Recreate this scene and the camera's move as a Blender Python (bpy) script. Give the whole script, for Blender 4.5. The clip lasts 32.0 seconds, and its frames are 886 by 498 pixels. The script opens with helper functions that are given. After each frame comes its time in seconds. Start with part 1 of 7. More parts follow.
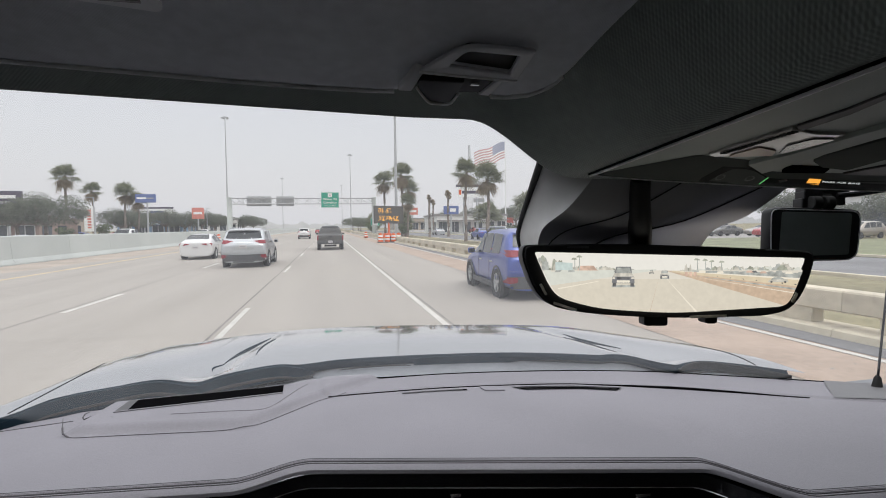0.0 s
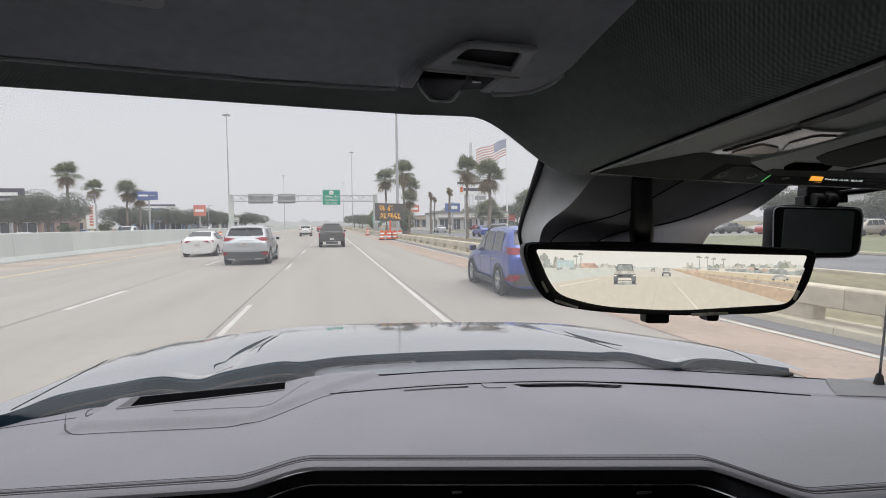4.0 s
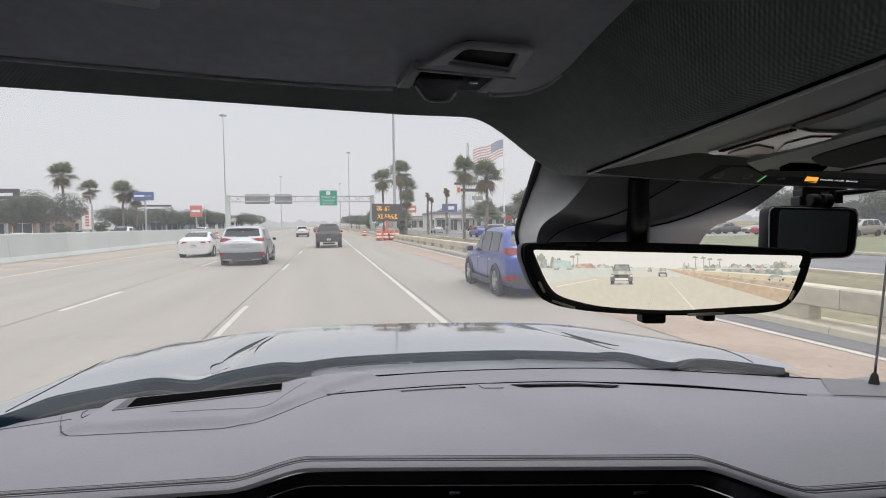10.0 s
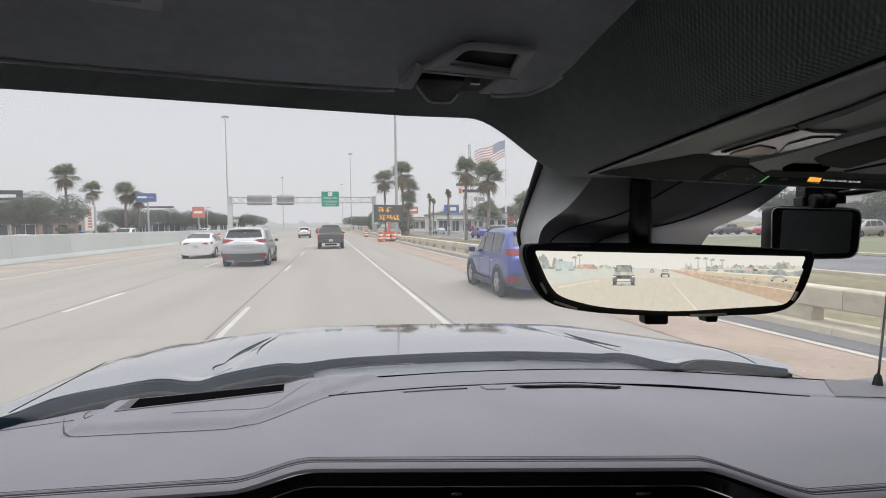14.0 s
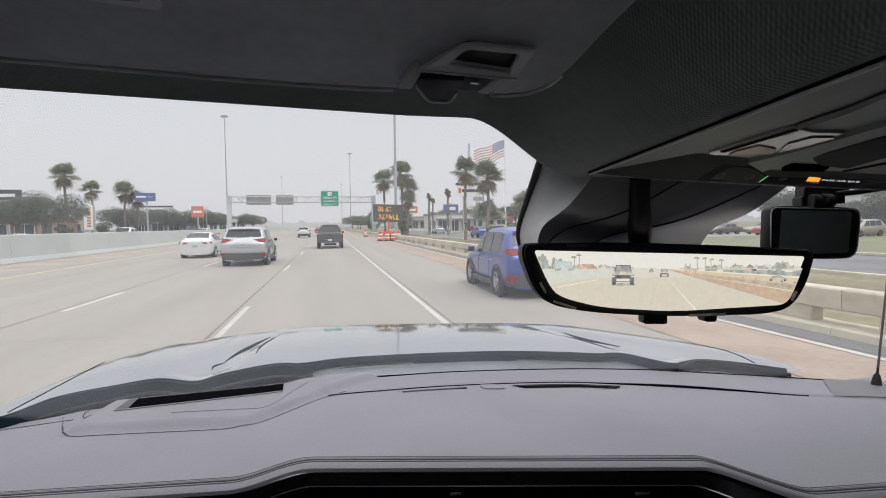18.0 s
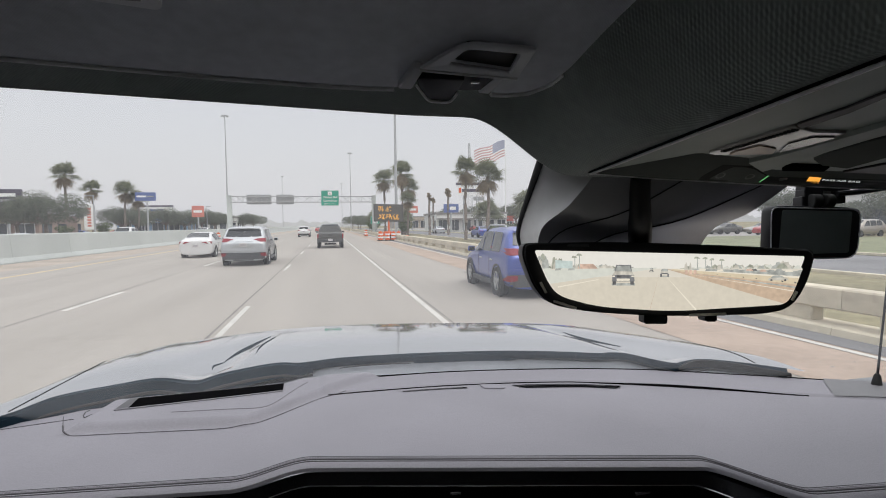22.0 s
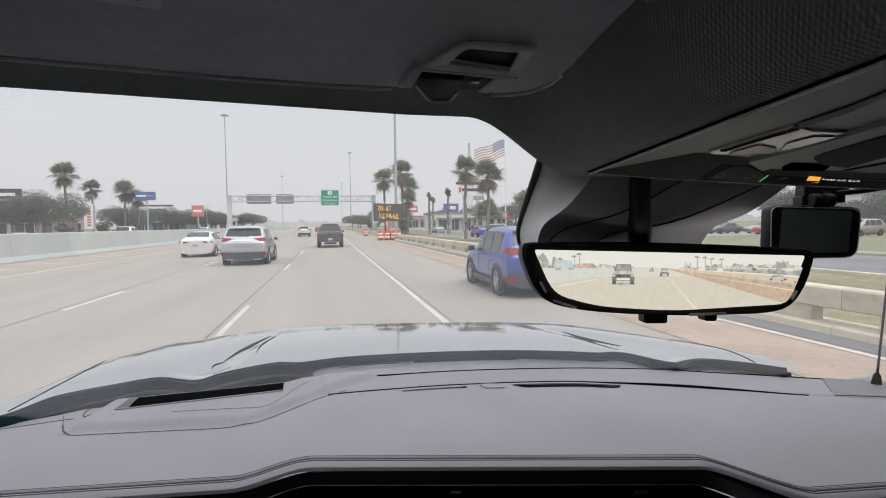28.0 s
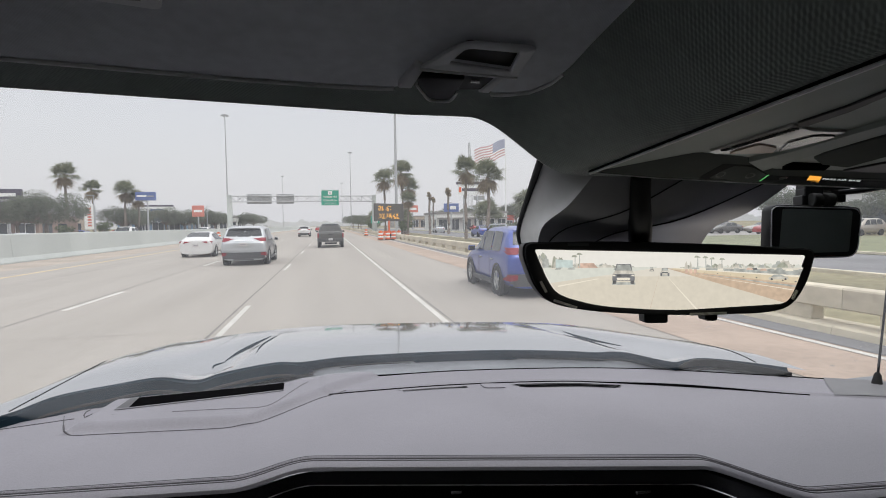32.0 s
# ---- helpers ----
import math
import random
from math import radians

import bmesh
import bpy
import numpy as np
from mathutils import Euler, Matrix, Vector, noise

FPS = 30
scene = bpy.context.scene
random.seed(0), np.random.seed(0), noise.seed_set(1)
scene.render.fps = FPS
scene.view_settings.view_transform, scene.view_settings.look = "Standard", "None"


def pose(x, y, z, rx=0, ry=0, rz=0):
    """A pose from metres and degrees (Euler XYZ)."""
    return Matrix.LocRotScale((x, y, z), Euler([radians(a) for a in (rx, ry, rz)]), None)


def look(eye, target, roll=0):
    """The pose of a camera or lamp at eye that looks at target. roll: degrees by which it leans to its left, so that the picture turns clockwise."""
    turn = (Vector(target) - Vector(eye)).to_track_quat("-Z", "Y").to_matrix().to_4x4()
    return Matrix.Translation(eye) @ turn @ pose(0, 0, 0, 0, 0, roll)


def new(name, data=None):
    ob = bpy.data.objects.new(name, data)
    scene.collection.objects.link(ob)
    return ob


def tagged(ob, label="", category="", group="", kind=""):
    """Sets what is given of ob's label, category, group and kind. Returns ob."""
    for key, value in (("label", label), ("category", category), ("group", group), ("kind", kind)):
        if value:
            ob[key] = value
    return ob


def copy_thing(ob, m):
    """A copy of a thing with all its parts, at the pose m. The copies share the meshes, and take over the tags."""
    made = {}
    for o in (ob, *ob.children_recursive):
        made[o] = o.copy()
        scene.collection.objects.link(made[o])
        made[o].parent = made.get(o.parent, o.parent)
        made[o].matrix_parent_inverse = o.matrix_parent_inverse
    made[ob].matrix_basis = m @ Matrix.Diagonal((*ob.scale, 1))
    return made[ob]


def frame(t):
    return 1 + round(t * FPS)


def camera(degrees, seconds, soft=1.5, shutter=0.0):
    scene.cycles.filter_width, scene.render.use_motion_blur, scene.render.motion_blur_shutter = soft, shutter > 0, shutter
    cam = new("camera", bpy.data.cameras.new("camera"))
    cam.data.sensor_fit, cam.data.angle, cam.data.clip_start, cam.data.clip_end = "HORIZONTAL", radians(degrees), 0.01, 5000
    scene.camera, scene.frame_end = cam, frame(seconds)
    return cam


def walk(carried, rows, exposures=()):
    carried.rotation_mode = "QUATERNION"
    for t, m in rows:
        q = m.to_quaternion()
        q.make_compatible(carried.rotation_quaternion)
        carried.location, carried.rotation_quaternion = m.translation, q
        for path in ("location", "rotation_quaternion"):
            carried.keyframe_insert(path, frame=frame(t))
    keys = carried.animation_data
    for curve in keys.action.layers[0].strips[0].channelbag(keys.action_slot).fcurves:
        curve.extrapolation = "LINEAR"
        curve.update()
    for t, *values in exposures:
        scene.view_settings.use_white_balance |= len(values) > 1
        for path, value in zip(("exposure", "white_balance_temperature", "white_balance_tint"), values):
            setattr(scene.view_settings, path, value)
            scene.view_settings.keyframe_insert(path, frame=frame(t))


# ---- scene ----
cam = camera(82.0, 32.0, soft=1.0)
EYE = (0.0, 0.0, 1.69)  # inside the cab, above the road
# seconds, yaw, pitch, lean of the phone, degrees
TURNS = [
    (0.0, -12.62, -2.51, 0.71), (0.5, -12.67, -2.42, 0.63), (1.0, -12.70, -2.65, 0.72), (1.5, -12.72, -2.61, 0.85),
    (2.0, -12.70, -2.50, 0.74), (2.5, -12.71, -2.55, 0.68), (3.0, -12.61, -2.74, 0.70), (3.5, -12.50, -2.78, 0.71),
    (5.5, -12.40, -2.96, 0.64), (6.0, -12.34, -3.02, 0.63), (6.5, -12.38, -3.03, 0.57), (7.0, -12.40, -2.92, 0.77),
    (7.5, -12.43, -2.82, 0.70), (8.0, -12.91, -2.78, 0.68), (8.5, -12.93, -2.85, 0.78), (9.0, -12.88, -2.80, 0.72),
    (9.5, -12.81, -2.80, 0.68), (10.0, -12.79, -2.75, 0.71), (10.5, -12.78, -2.69, 0.62), (11.0, -12.74, -2.78, 0.75),
    (11.5, -12.70, -2.71, 0.74), (12.0, -12.69, -2.72, 0.70), (12.5, -12.66, -2.78, 0.75), (13.0, -12.62, -2.68, 0.67),
    (13.5, -12.54, -2.71, 0.76), (14.0, -12.58, -2.64, 0.77), (14.5, -12.57, -2.69, 0.74), (16.5, -12.69, -2.83, 0.60),
    (17.0, -12.68, -2.79, 0.75), (17.5, -12.66, -2.67, 0.51), (18.0, -12.65, -2.68, 0.74), (18.5, -12.64, -2.69, 0.57),
    (19.0, -12.62, -2.77, 0.67), (19.5, -12.61, -2.86, 0.65), (20.0, -12.60, -2.73, 0.79), (20.5, -12.60, -2.83, 0.79),
    (21.0, -12.65, -2.72, 0.62), (21.5, -12.62, -2.73, 0.73), (22.0, -12.62, -2.71, 0.71), (22.5, -12.61, -2.68, 0.66),
    (23.0, -12.58, -2.70, 0.62), (23.5, -12.59, -2.67, 0.65), (24.0, -12.60, -2.76, 0.69), (24.5, -12.59, -2.73, 0.78),
    (25.0, -12.69, -2.69, 0.65), (25.5, -12.72, -2.65, 0.70), (27.5, -12.64, -2.70, 0.79), (28.0, -12.63, -2.77, 0.72),
    (28.5, -12.65, -2.68, 0.65), (29.0, -12.56, -2.68, 0.69), (29.5, -12.55, -2.73, 0.64), (30.0, -12.61, -2.78, 0.64),
    (30.5, -12.68, -2.71, 0.72), (31.0, -12.63, -2.76, 0.68), (31.5, -12.63, -2.80, 0.74), (32.0, -12.60, -2.78, 0.77),
]
walk(cam, [(t, pose(*EYE, 90 + pitch, lean, yaw)) for t, yaw, pitch, lean in TURNS],
     exposures=[(0.0, 0.07), (3.0, 0.05), (6.0, 0.0), (9.0, 0.05), (12.0, 0.07), (14.0, 0.06), (17.0, 0.05), (21.0, -0.02), (22.0, 0.01), (24.0, 0.05), (25.5, 0.05), (28.0, 0.04), (29.0, 0.08), (31.0, 0.09), (32.0, 0.06)])

# ---- overcast daylight ----
world = bpy.data.worlds.new("overcast_sky")
scene.world = world
world.use_nodes = True
wt = world.node_tree
wt.nodes.clear()
w_out = wt.nodes.new("ShaderNodeOutputWorld")
w_bg = wt.nodes.new("ShaderNodeBackground")
w_sky = wt.nodes.new("ShaderNodeTexSky")
w_sky.sky_type = "NISHITA"
w_sky.sun_disc = False
w_sky.sun_elevation, w_sky.sun_rotation = radians(58), radians(150)
w_sky.dust_density, w_sky.air_density = 6.0, 1.5
w_co = wt.nodes.new("ShaderNodeTexCoord")
w_sep = wt.nodes.new("ShaderNodeSeparateXYZ")
w_ramp = wt.nodes.new("ShaderNodeValToRGB")
for i, (pos, col) in enumerate([(0.0, (0.304, 0.303, 0.316)), (0.28, (0.304, 0.303, 0.316)), (1.0, (0.88, 0.885, 0.90))]):
    el = w_ramp.color_ramp.elements[i] if i < 2 else w_ramp.color_ramp.elements.new(pos)
    el.position, el.color = pos, (*col, 1)
w_mul = wt.nodes.new("ShaderNodeMix")
w_mul.data_type = "RGBA"
w_mul.blend_type = "MIX"
w_mul.inputs[0].default_value = 0.012
wt.links.new(w_co.outputs["Generated"], w_sep.inputs[0])
wt.links.new(w_sep.outputs["Z"], w_ramp.inputs[0])
wt.links.new(w_ramp.outputs[0], w_mul.inputs[6])
wt.links.new(w_sky.outputs[0], w_mul.inputs[7])
wt.links.new(w_mul.outputs[2], w_bg.inputs[0])
w_bg.inputs[1].default_value = 2.1
wt.links.new(w_bg.outputs[0], w_out.inputs[0])
sun = new("sun", bpy.data.lights.new("sun", "SUN"))
sun.data.energy, sun.data.angle, sun.data.color = 0.7, radians(25), (1.0, 0.98, 0.95)
sun.matrix_basis = look((30, -60, 110), (0, 0, 0))

# ---- materials ----
def mat(name, color, rough=0.5, metal=0.0, vary=0.12, scale=3.0, fine=40.0, bump=0.0, bump_scale=200.0, coat=0.0,
        emit=0.0, per_object=0.0, spec=0.5, fine_amount=None, stretch=None):
    """A surface with colour that varies at two scales, and fine relief."""
    m = bpy.data.materials.new(name)
    m.use_nodes = True
    nt = m.node_tree
    bs = nt.nodes["Principled BSDF"]
    bs.inputs["Roughness"].default_value = rough
    bs.inputs["Metallic"].default_value = metal
    bs.inputs["Coat Weight"].default_value = coat
    bs.inputs["Coat Roughness"].default_value = 0.05
    bs.inputs["Specular IOR Level"].default_value = spec
    co = nt.nodes.new("ShaderNodeTexCoord")
    big = nt.nodes.new("ShaderNodeTexNoise")
    big.inputs["Scale"].default_value, big.inputs["Detail"].default_value = scale, 4
    small = nt.nodes.new("ShaderNodeTexNoise")
    small.inputs["Scale"].default_value, small.inputs["Detail"].default_value = fine, 3
    if stretch:
        mp = nt.nodes.new("ShaderNodeMapping")
        mp.inputs["Scale"].default_value = stretch
        nt.links.new(co.outputs["Object"], mp.inputs[0])
        nt.links.new(mp.outputs[0], big.inputs["Vector"])
    else:
        nt.links.new(co.outputs["Object"], big.inputs["Vector"])
    nt.links.new(co.outputs["Object"], small.inputs["Vector"])
    val = nt.nodes.new("ShaderNodeMath")
    val.operation = "ADD"
    m1 = nt.nodes.new("ShaderNodeMapRange")
    m1.inputs[1].default_value, m1.inputs[2].default_value = 0.3, 0.7
    m1.inputs[3].default_value, m1.inputs[4].default_value = 1 - vary, 1 + vary
    fa = vary * 0.6 if fine_amount is None else fine_amount
    m2 = nt.nodes.new("ShaderNodeMapRange")
    m2.inputs[1].default_value, m2.inputs[2].default_value = 0.3, 0.7
    m2.inputs[3].default_value, m2.inputs[4].default_value = -fa, fa
    nt.links.new(big.outputs[0], m1.inputs[0])
    nt.links.new(small.outputs[0], m2.inputs[0])
    nt.links.new(m1.outputs[0], val.inputs[0])
    nt.links.new(m2.outputs[0], val.inputs[1])
    last = val
    if per_object:
        oi = nt.nodes.new("ShaderNodeObjectInfo")
        m3 = nt.nodes.new("ShaderNodeMapRange")
        m3.inputs[3].default_value, m3.inputs[4].default_value = -per_object, per_object
        nt.links.new(oi.outputs["Random"], m3.inputs[0])
        ad = nt.nodes.new("ShaderNodeMath")
        ad.operation = "ADD"
        nt.links.new(val.outputs[0], ad.inputs[0])
        nt.links.new(m3.outputs[0], ad.inputs[1])
        last = ad
    hsv = nt.nodes.new("ShaderNodeHueSaturation")
    hsv.inputs["Color"].default_value = (*color, 1)
    nt.links.new(last.outputs[0], hsv.inputs["Value"])
    nt.links.new(hsv.outputs[0], bs.inputs["Base Color"])
    if emit:
        nt.links.new(hsv.outputs[0], bs.inputs["Emission Color"])
        bs.inputs["Emission Strength"].default_value = emit
    if bump:
        bn = nt.nodes.new("ShaderNodeTexNoise")
        bn.inputs["Scale"].default_value, bn.inputs["Detail"].default_value = bump_scale, 3
        bu = nt.nodes.new("ShaderNodeBump")
        bu.inputs["Strength"].default_value, bu.inputs["Distance"].default_value = bump, 0.3 / bump_scale
        nt.links.new(co.outputs["Object"], bn.inputs["Vector"])
        nt.links.new(bn.outputs[0], bu.inputs["Height"])
        nt.links.new(bu.outputs[0], bs.inputs["Normal"])
    return m


def leafy(m, share=0.5):
    """Lets light through thin leaves."""
    nt = m.node_tree
    bs, out = nt.nodes["Principled BSDF"], nt.nodes["Material Output"]
    tl = nt.nodes.new("ShaderNodeBsdfTranslucent")
    mx = nt.nodes.new("ShaderNodeMixShader")
    mx.inputs[0].default_value = share
    hsv = [n for n in nt.nodes if n.type == "HUE_SAT"][0]
    nt.links.new(hsv.outputs[0], tl.inputs[0])
    nt.links.new(bs.outputs[0], mx.inputs[1])
    nt.links.new(tl.outputs[0], mx.inputs[2])
    nt.links.new(mx.outputs[0], out.inputs[0])
    return m


def woven(name, color, period, depth=0.5, contrast=0.35):
    """Woven cloth: rows and columns of threads, each a small bump."""
    m = mat(name, color, rough=0.95, vary=0.1, scale=9, fine=120, spec=0.15)
    nt = m.node_tree
    bs = nt.nodes["Principled BSDF"]
    co = nt.nodes.new("ShaderNodeTexCoord")
    sp = nt.nodes.new("ShaderNodeSeparateXYZ")
    nt.links.new(co.outputs["Object"], sp.inputs[0])
    waves = []
    for axis in ("X", "Y"):
        k = nt.nodes.new("ShaderNodeMath")
        k.operation = "MULTIPLY"
        k.inputs[1].default_value = 2 * math.pi / period
        s = nt.nodes.new("ShaderNodeMath")
        s.operation = "SINE"
        nt.links.new(sp.outputs[axis], k.inputs[0])
        nt.links.new(k.outputs[0], s.inputs[0])
        waves.append(s)
    pr = nt.nodes.new("ShaderNodeMath")
    pr.operation = "MULTIPLY"
    nt.links.new(waves[0].outputs[0], pr.inputs[0])
    nt.links.new(waves[1].outputs[0], pr.inputs[1])
    bu = nt.nodes.new("ShaderNodeBump")
    bu.inputs["Strength"].default_value, bu.inputs["Distance"].default_value = depth, period * 0.25
    nt.links.new(pr.outputs[0], bu.inputs["Height"])
    nt.links.new(bu.outputs[0], bs.inputs["Normal"])
    hsv = [n for n in nt.nodes if n.type == "HUE_SAT"][0]
    mr = nt.nodes.new("ShaderNodeMapRange")
    mr.inputs[1].default_value, mr.inputs[2].default_value = -1, 1
    mr.inputs[3].default_value, mr.inputs[4].default_value = 1 - contrast, 1 + contrast
    nt.links.new(pr.outputs[0], mr.inputs[0])
    mx = nt.nodes.new("ShaderNodeMix")
    mx.data_type, mx.blend_type = "RGBA", "MULTIPLY"
    mx.inputs[0].default_value = 1
    nt.links.new(hsv.outputs[0], mx.inputs[6])
    nt.links.new(mr.outputs[0], mx.inputs[7])
    nt.links.new(mx.outputs[2], bs.inputs["Base Color"])
    return m


def pane_glass(name, tint=(1, 1, 1), gloss=0.6):
    """Thin clear glass: see-through, with a mirror gloss that grows at flat angles."""
    m = bpy.data.materials.new(name)
    m.use_nodes = True
    nt = m.node_tree
    nt.nodes.clear()
    o = nt.nodes.new("ShaderNodeOutputMaterial")
    mix = nt.nodes.new("ShaderNodeMixShader")
    tr = nt.nodes.new("ShaderNodeBsdfTransparent")
    tr.inputs[0].default_value = (*tint, 1)
    gl = nt.nodes.new("ShaderNodeBsdfGlossy")
    gl.inputs["Roughness"].default_value = 0.02
    fr = nt.nodes.new("ShaderNodeFresnel")
    fr.inputs[0].default_value = 1.45
    ml = nt.nodes.new("ShaderNodeMath")
    ml.operation = "MULTIPLY"
    ml.inputs[1].default_value = gloss
    nt.links.new(fr.outputs[0], ml.inputs[0])
    nt.links.new(ml.outputs[0], mix.inputs[0])
    nt.links.new(tr.outputs[0], mix.inputs[1])
    nt.links.new(gl.outputs[0], mix.inputs[2])
    nt.links.new(mix.outputs[0], o.inputs[0])
    return m


def veiled(m, amount=0.056):
    """An unseen scattering film on glass, added as a stand-in for outdoor haze."""
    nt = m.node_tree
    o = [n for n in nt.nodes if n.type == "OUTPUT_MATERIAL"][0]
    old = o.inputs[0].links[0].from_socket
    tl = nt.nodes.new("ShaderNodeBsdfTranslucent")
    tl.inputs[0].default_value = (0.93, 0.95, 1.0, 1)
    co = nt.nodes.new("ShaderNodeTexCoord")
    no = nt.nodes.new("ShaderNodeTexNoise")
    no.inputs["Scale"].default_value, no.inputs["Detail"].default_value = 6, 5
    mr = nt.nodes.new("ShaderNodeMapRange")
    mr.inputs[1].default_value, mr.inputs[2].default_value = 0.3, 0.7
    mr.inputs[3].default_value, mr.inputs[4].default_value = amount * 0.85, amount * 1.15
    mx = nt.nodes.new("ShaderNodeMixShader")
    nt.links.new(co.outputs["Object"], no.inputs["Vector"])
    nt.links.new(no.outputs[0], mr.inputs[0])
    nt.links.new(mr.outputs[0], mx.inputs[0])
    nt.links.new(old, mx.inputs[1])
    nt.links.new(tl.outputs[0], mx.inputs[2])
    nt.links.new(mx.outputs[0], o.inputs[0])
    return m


def glow(name, color, strength, grain=0.0):
    m = bpy.data.materials.new(name)
    m.use_nodes = True
    bs = m.node_tree.nodes["Principled BSDF"]
    bs.inputs["Base Color"].default_value = (0.02, 0.02, 0.02, 1)
    bs.inputs["Roughness"].default_value = 0.3
    bs.inputs["Emission Color"].default_value = (*color, 1)
    bs.inputs["Emission Strength"].default_value = strength
    if grain:
        nt = m.node_tree
        co = nt.nodes.new("ShaderNodeTexCoord")
        no = nt.nodes.new("ShaderNodeTexNoise")
        no.inputs["Scale"].default_value, no.inputs["Detail"].default_value = 220, 4
        mr = nt.nodes.new("ShaderNodeMapRange")
        mr.inputs[1].default_value, mr.inputs[2].default_value = 0.3, 0.7
        mr.inputs[3].default_value, mr.inputs[4].default_value = strength * (1 - grain), strength * (1 + grain)
        nt.links.new(co.outputs["Object"], no.inputs["Vector"])
        nt.links.new(no.outputs[0], mr.inputs[0])
        nt.links.new(mr.outputs[0], bs.inputs["Emission Strength"])
    return m


# cab
M_DASH = mat("dash_leather", (0.194, 0.188, 0.212), 0.52, vary=0.07, scale=4, fine=300, bump=0.8, bump_scale=450, fine_amount=0.07)
M_DASH_DARK = mat("dash_plastic", (0.05, 0.05, 0.055), 0.5, vary=0.1, bump=0.1, bump_scale=900)
M_BLACK = mat("black_plastic", (0.014, 0.014, 0.016), 0.5, vary=0.15, fine=90, spec=0.3)
M_CORNER = mat("corner_plastic", (0.14, 0.14, 0.148), 0.6, vary=0.06, bump=0.1, bump_scale=900)
# glossless near-zero black: the dark of holes and gaps is in the colour
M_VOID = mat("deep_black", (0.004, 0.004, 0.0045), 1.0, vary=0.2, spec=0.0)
M_GLOSS = mat("gloss_black", (0.006, 0.006, 0.008), 0.12, vary=0.1, coat=0.3)
M_CHROME = mat("satin_chrome", (0.6, 0.6, 0.62), 0.25, metal=1.0, vary=0.05)
M_THREAD = mat("seam_thread", (0.16, 0.155, 0.172), 0.8, vary=0.2)
M_SEAM = mat("seam_groove", (0.07, 0.067, 0.074), 0.9, vary=0.2)
M_CLOTH = woven("headliner_cloth", (0.285, 0.317, 0.295), 0.0025, 0.25, 0.05)
M_CLOTH.node_tree.nodes["Principled BSDF"].inputs["Sheen Weight"].default_value = 0.9
M_CLOTH.node_tree.nodes["Principled BSDF"].inputs["Sheen Roughness"].default_value = 0.3
M_VISOR = woven("visor_cloth", (0.70, 0.715, 0.755), 0.0016, 0.10, 0.03)
M_TRIM = mat("console_plastic", (0.36, 0.40, 0.37), 0.55, vary=0.06, bump=0.2, bump_scale=1200)
M_TRIM_DARK = mat("console_dark", (0.085, 0.095, 0.088), 0.85, vary=0.1, spec=0.1, bump=0.1, bump_scale=1200)
# visor piping and pale edges; also painted highlights on the clip
M_PALE_EDGE = mat("visor_edge_piping", (0.88, 0.88, 0.88), 0.6, vary=0.08)
M_CLIP = mat("visor_clip_plastic", (0.74, 0.74, 0.77), 0.45, vary=0.06, bump=0.15, bump_scale=1000)
M_COVER = mat("sensor_cover_plastic", (0.55, 0.55, 0.545), 0.5, vary=0.08, bump=0.12, bump_scale=900)
M_COVER_GLOSS = mat("sensor_shell_plastic", (0.38, 0.38, 0.40), 0.36, spec=0.6, vary=0.06, bump=0.04, bump_scale=900)
M_RUBBER = mat("black_rubber", (0.014, 0.014, 0.014), 0.8, vary=0.2)
M_SWITCH = mat("switch_strip_plastic", (0.006, 0.007, 0.007), 0.75, vary=0.1, spec=0.12)
M_LENS = mat("lamp_lens", (0.55, 0.53, 0.5), 0.2, vary=0.08, coat=0.5)
M_LENS_WARM = mat("lamp_bulb_cover", (0.5, 0.36, 0.27), 0.3, vary=0.08)
M_SHELL = mat("cab_trim", (0.075, 0.073, 0.077), 0.7, vary=0.1)
M_PAINT = mat("hood_paint", (0.285, 0.29, 0.30), 0.12, metal=0.8, vary=0.05, scale=2, fine=300, coat=1.0)
M_COWL = mat("cowl_plastic", (0.012, 0.023, 0.034), 0.8, spec=0.05, vary=0.15, scale=6, bump=0.15, bump_scale=600)
M_COWL_PALE = mat("cowl_plastic_pale", (0.15, 0.16, 0.175), 0.4, spec=0.4, vary=0.12, scale=5, bump=0.15, bump_scale=600)
M_LABEL = mat("label_foil", (0.88, 0.88, 0.9), 0.6, metal=0.3, vary=0.05)
M_GREY_PRINT = mat("grey_print", (0.3, 0.3, 0.31), 0.6, vary=0.05)
# the added film veils the view, in place of haze in the air
M_WINDSHIELD = veiled(pane_glass("windshield_glass", (0.98, 0.985, 0.985), 0.03))
# tints chosen to set how much side light enters the cab
M_TINT = pane_glass("tinted_door_glass", (0.03, 0.032, 0.031), 0.6)
M_DOOR_CLEAR = pane_glass("lightly_tinted_glass", (0.36, 0.378, 0.37), 0.6)
M_CAM_SCREEN = mat("camera_screen", (0.20, 0.24, 0.23), 0.3, vary=0.1, coat=0.2)
# pale colour that imitates reflections on the mirror's bezel
M_BEZEL_GLINT = mat("bezel_window", (0.80, 0.78, 0.72), 0.3, vary=0.25, scale=60, fine=300)
G_ORANGE = glow("amber_lamp", (1.0, 0.42, 0.03), 0.9)
G_GREEN = glow("green_lamp", (0.15, 0.7, 0.2), 0.45)
G_WHITE = glow("lit_letters", (0.8, 0.84, 0.82), 0.55)
M_ICON = mat("switch_icon", (0.045, 0.048, 0.052), 0.5, vary=0.05)
M_ICON_RED = mat("switch_icon_red", (0.09, 0.03, 0.03), 0.5, vary=0.05)
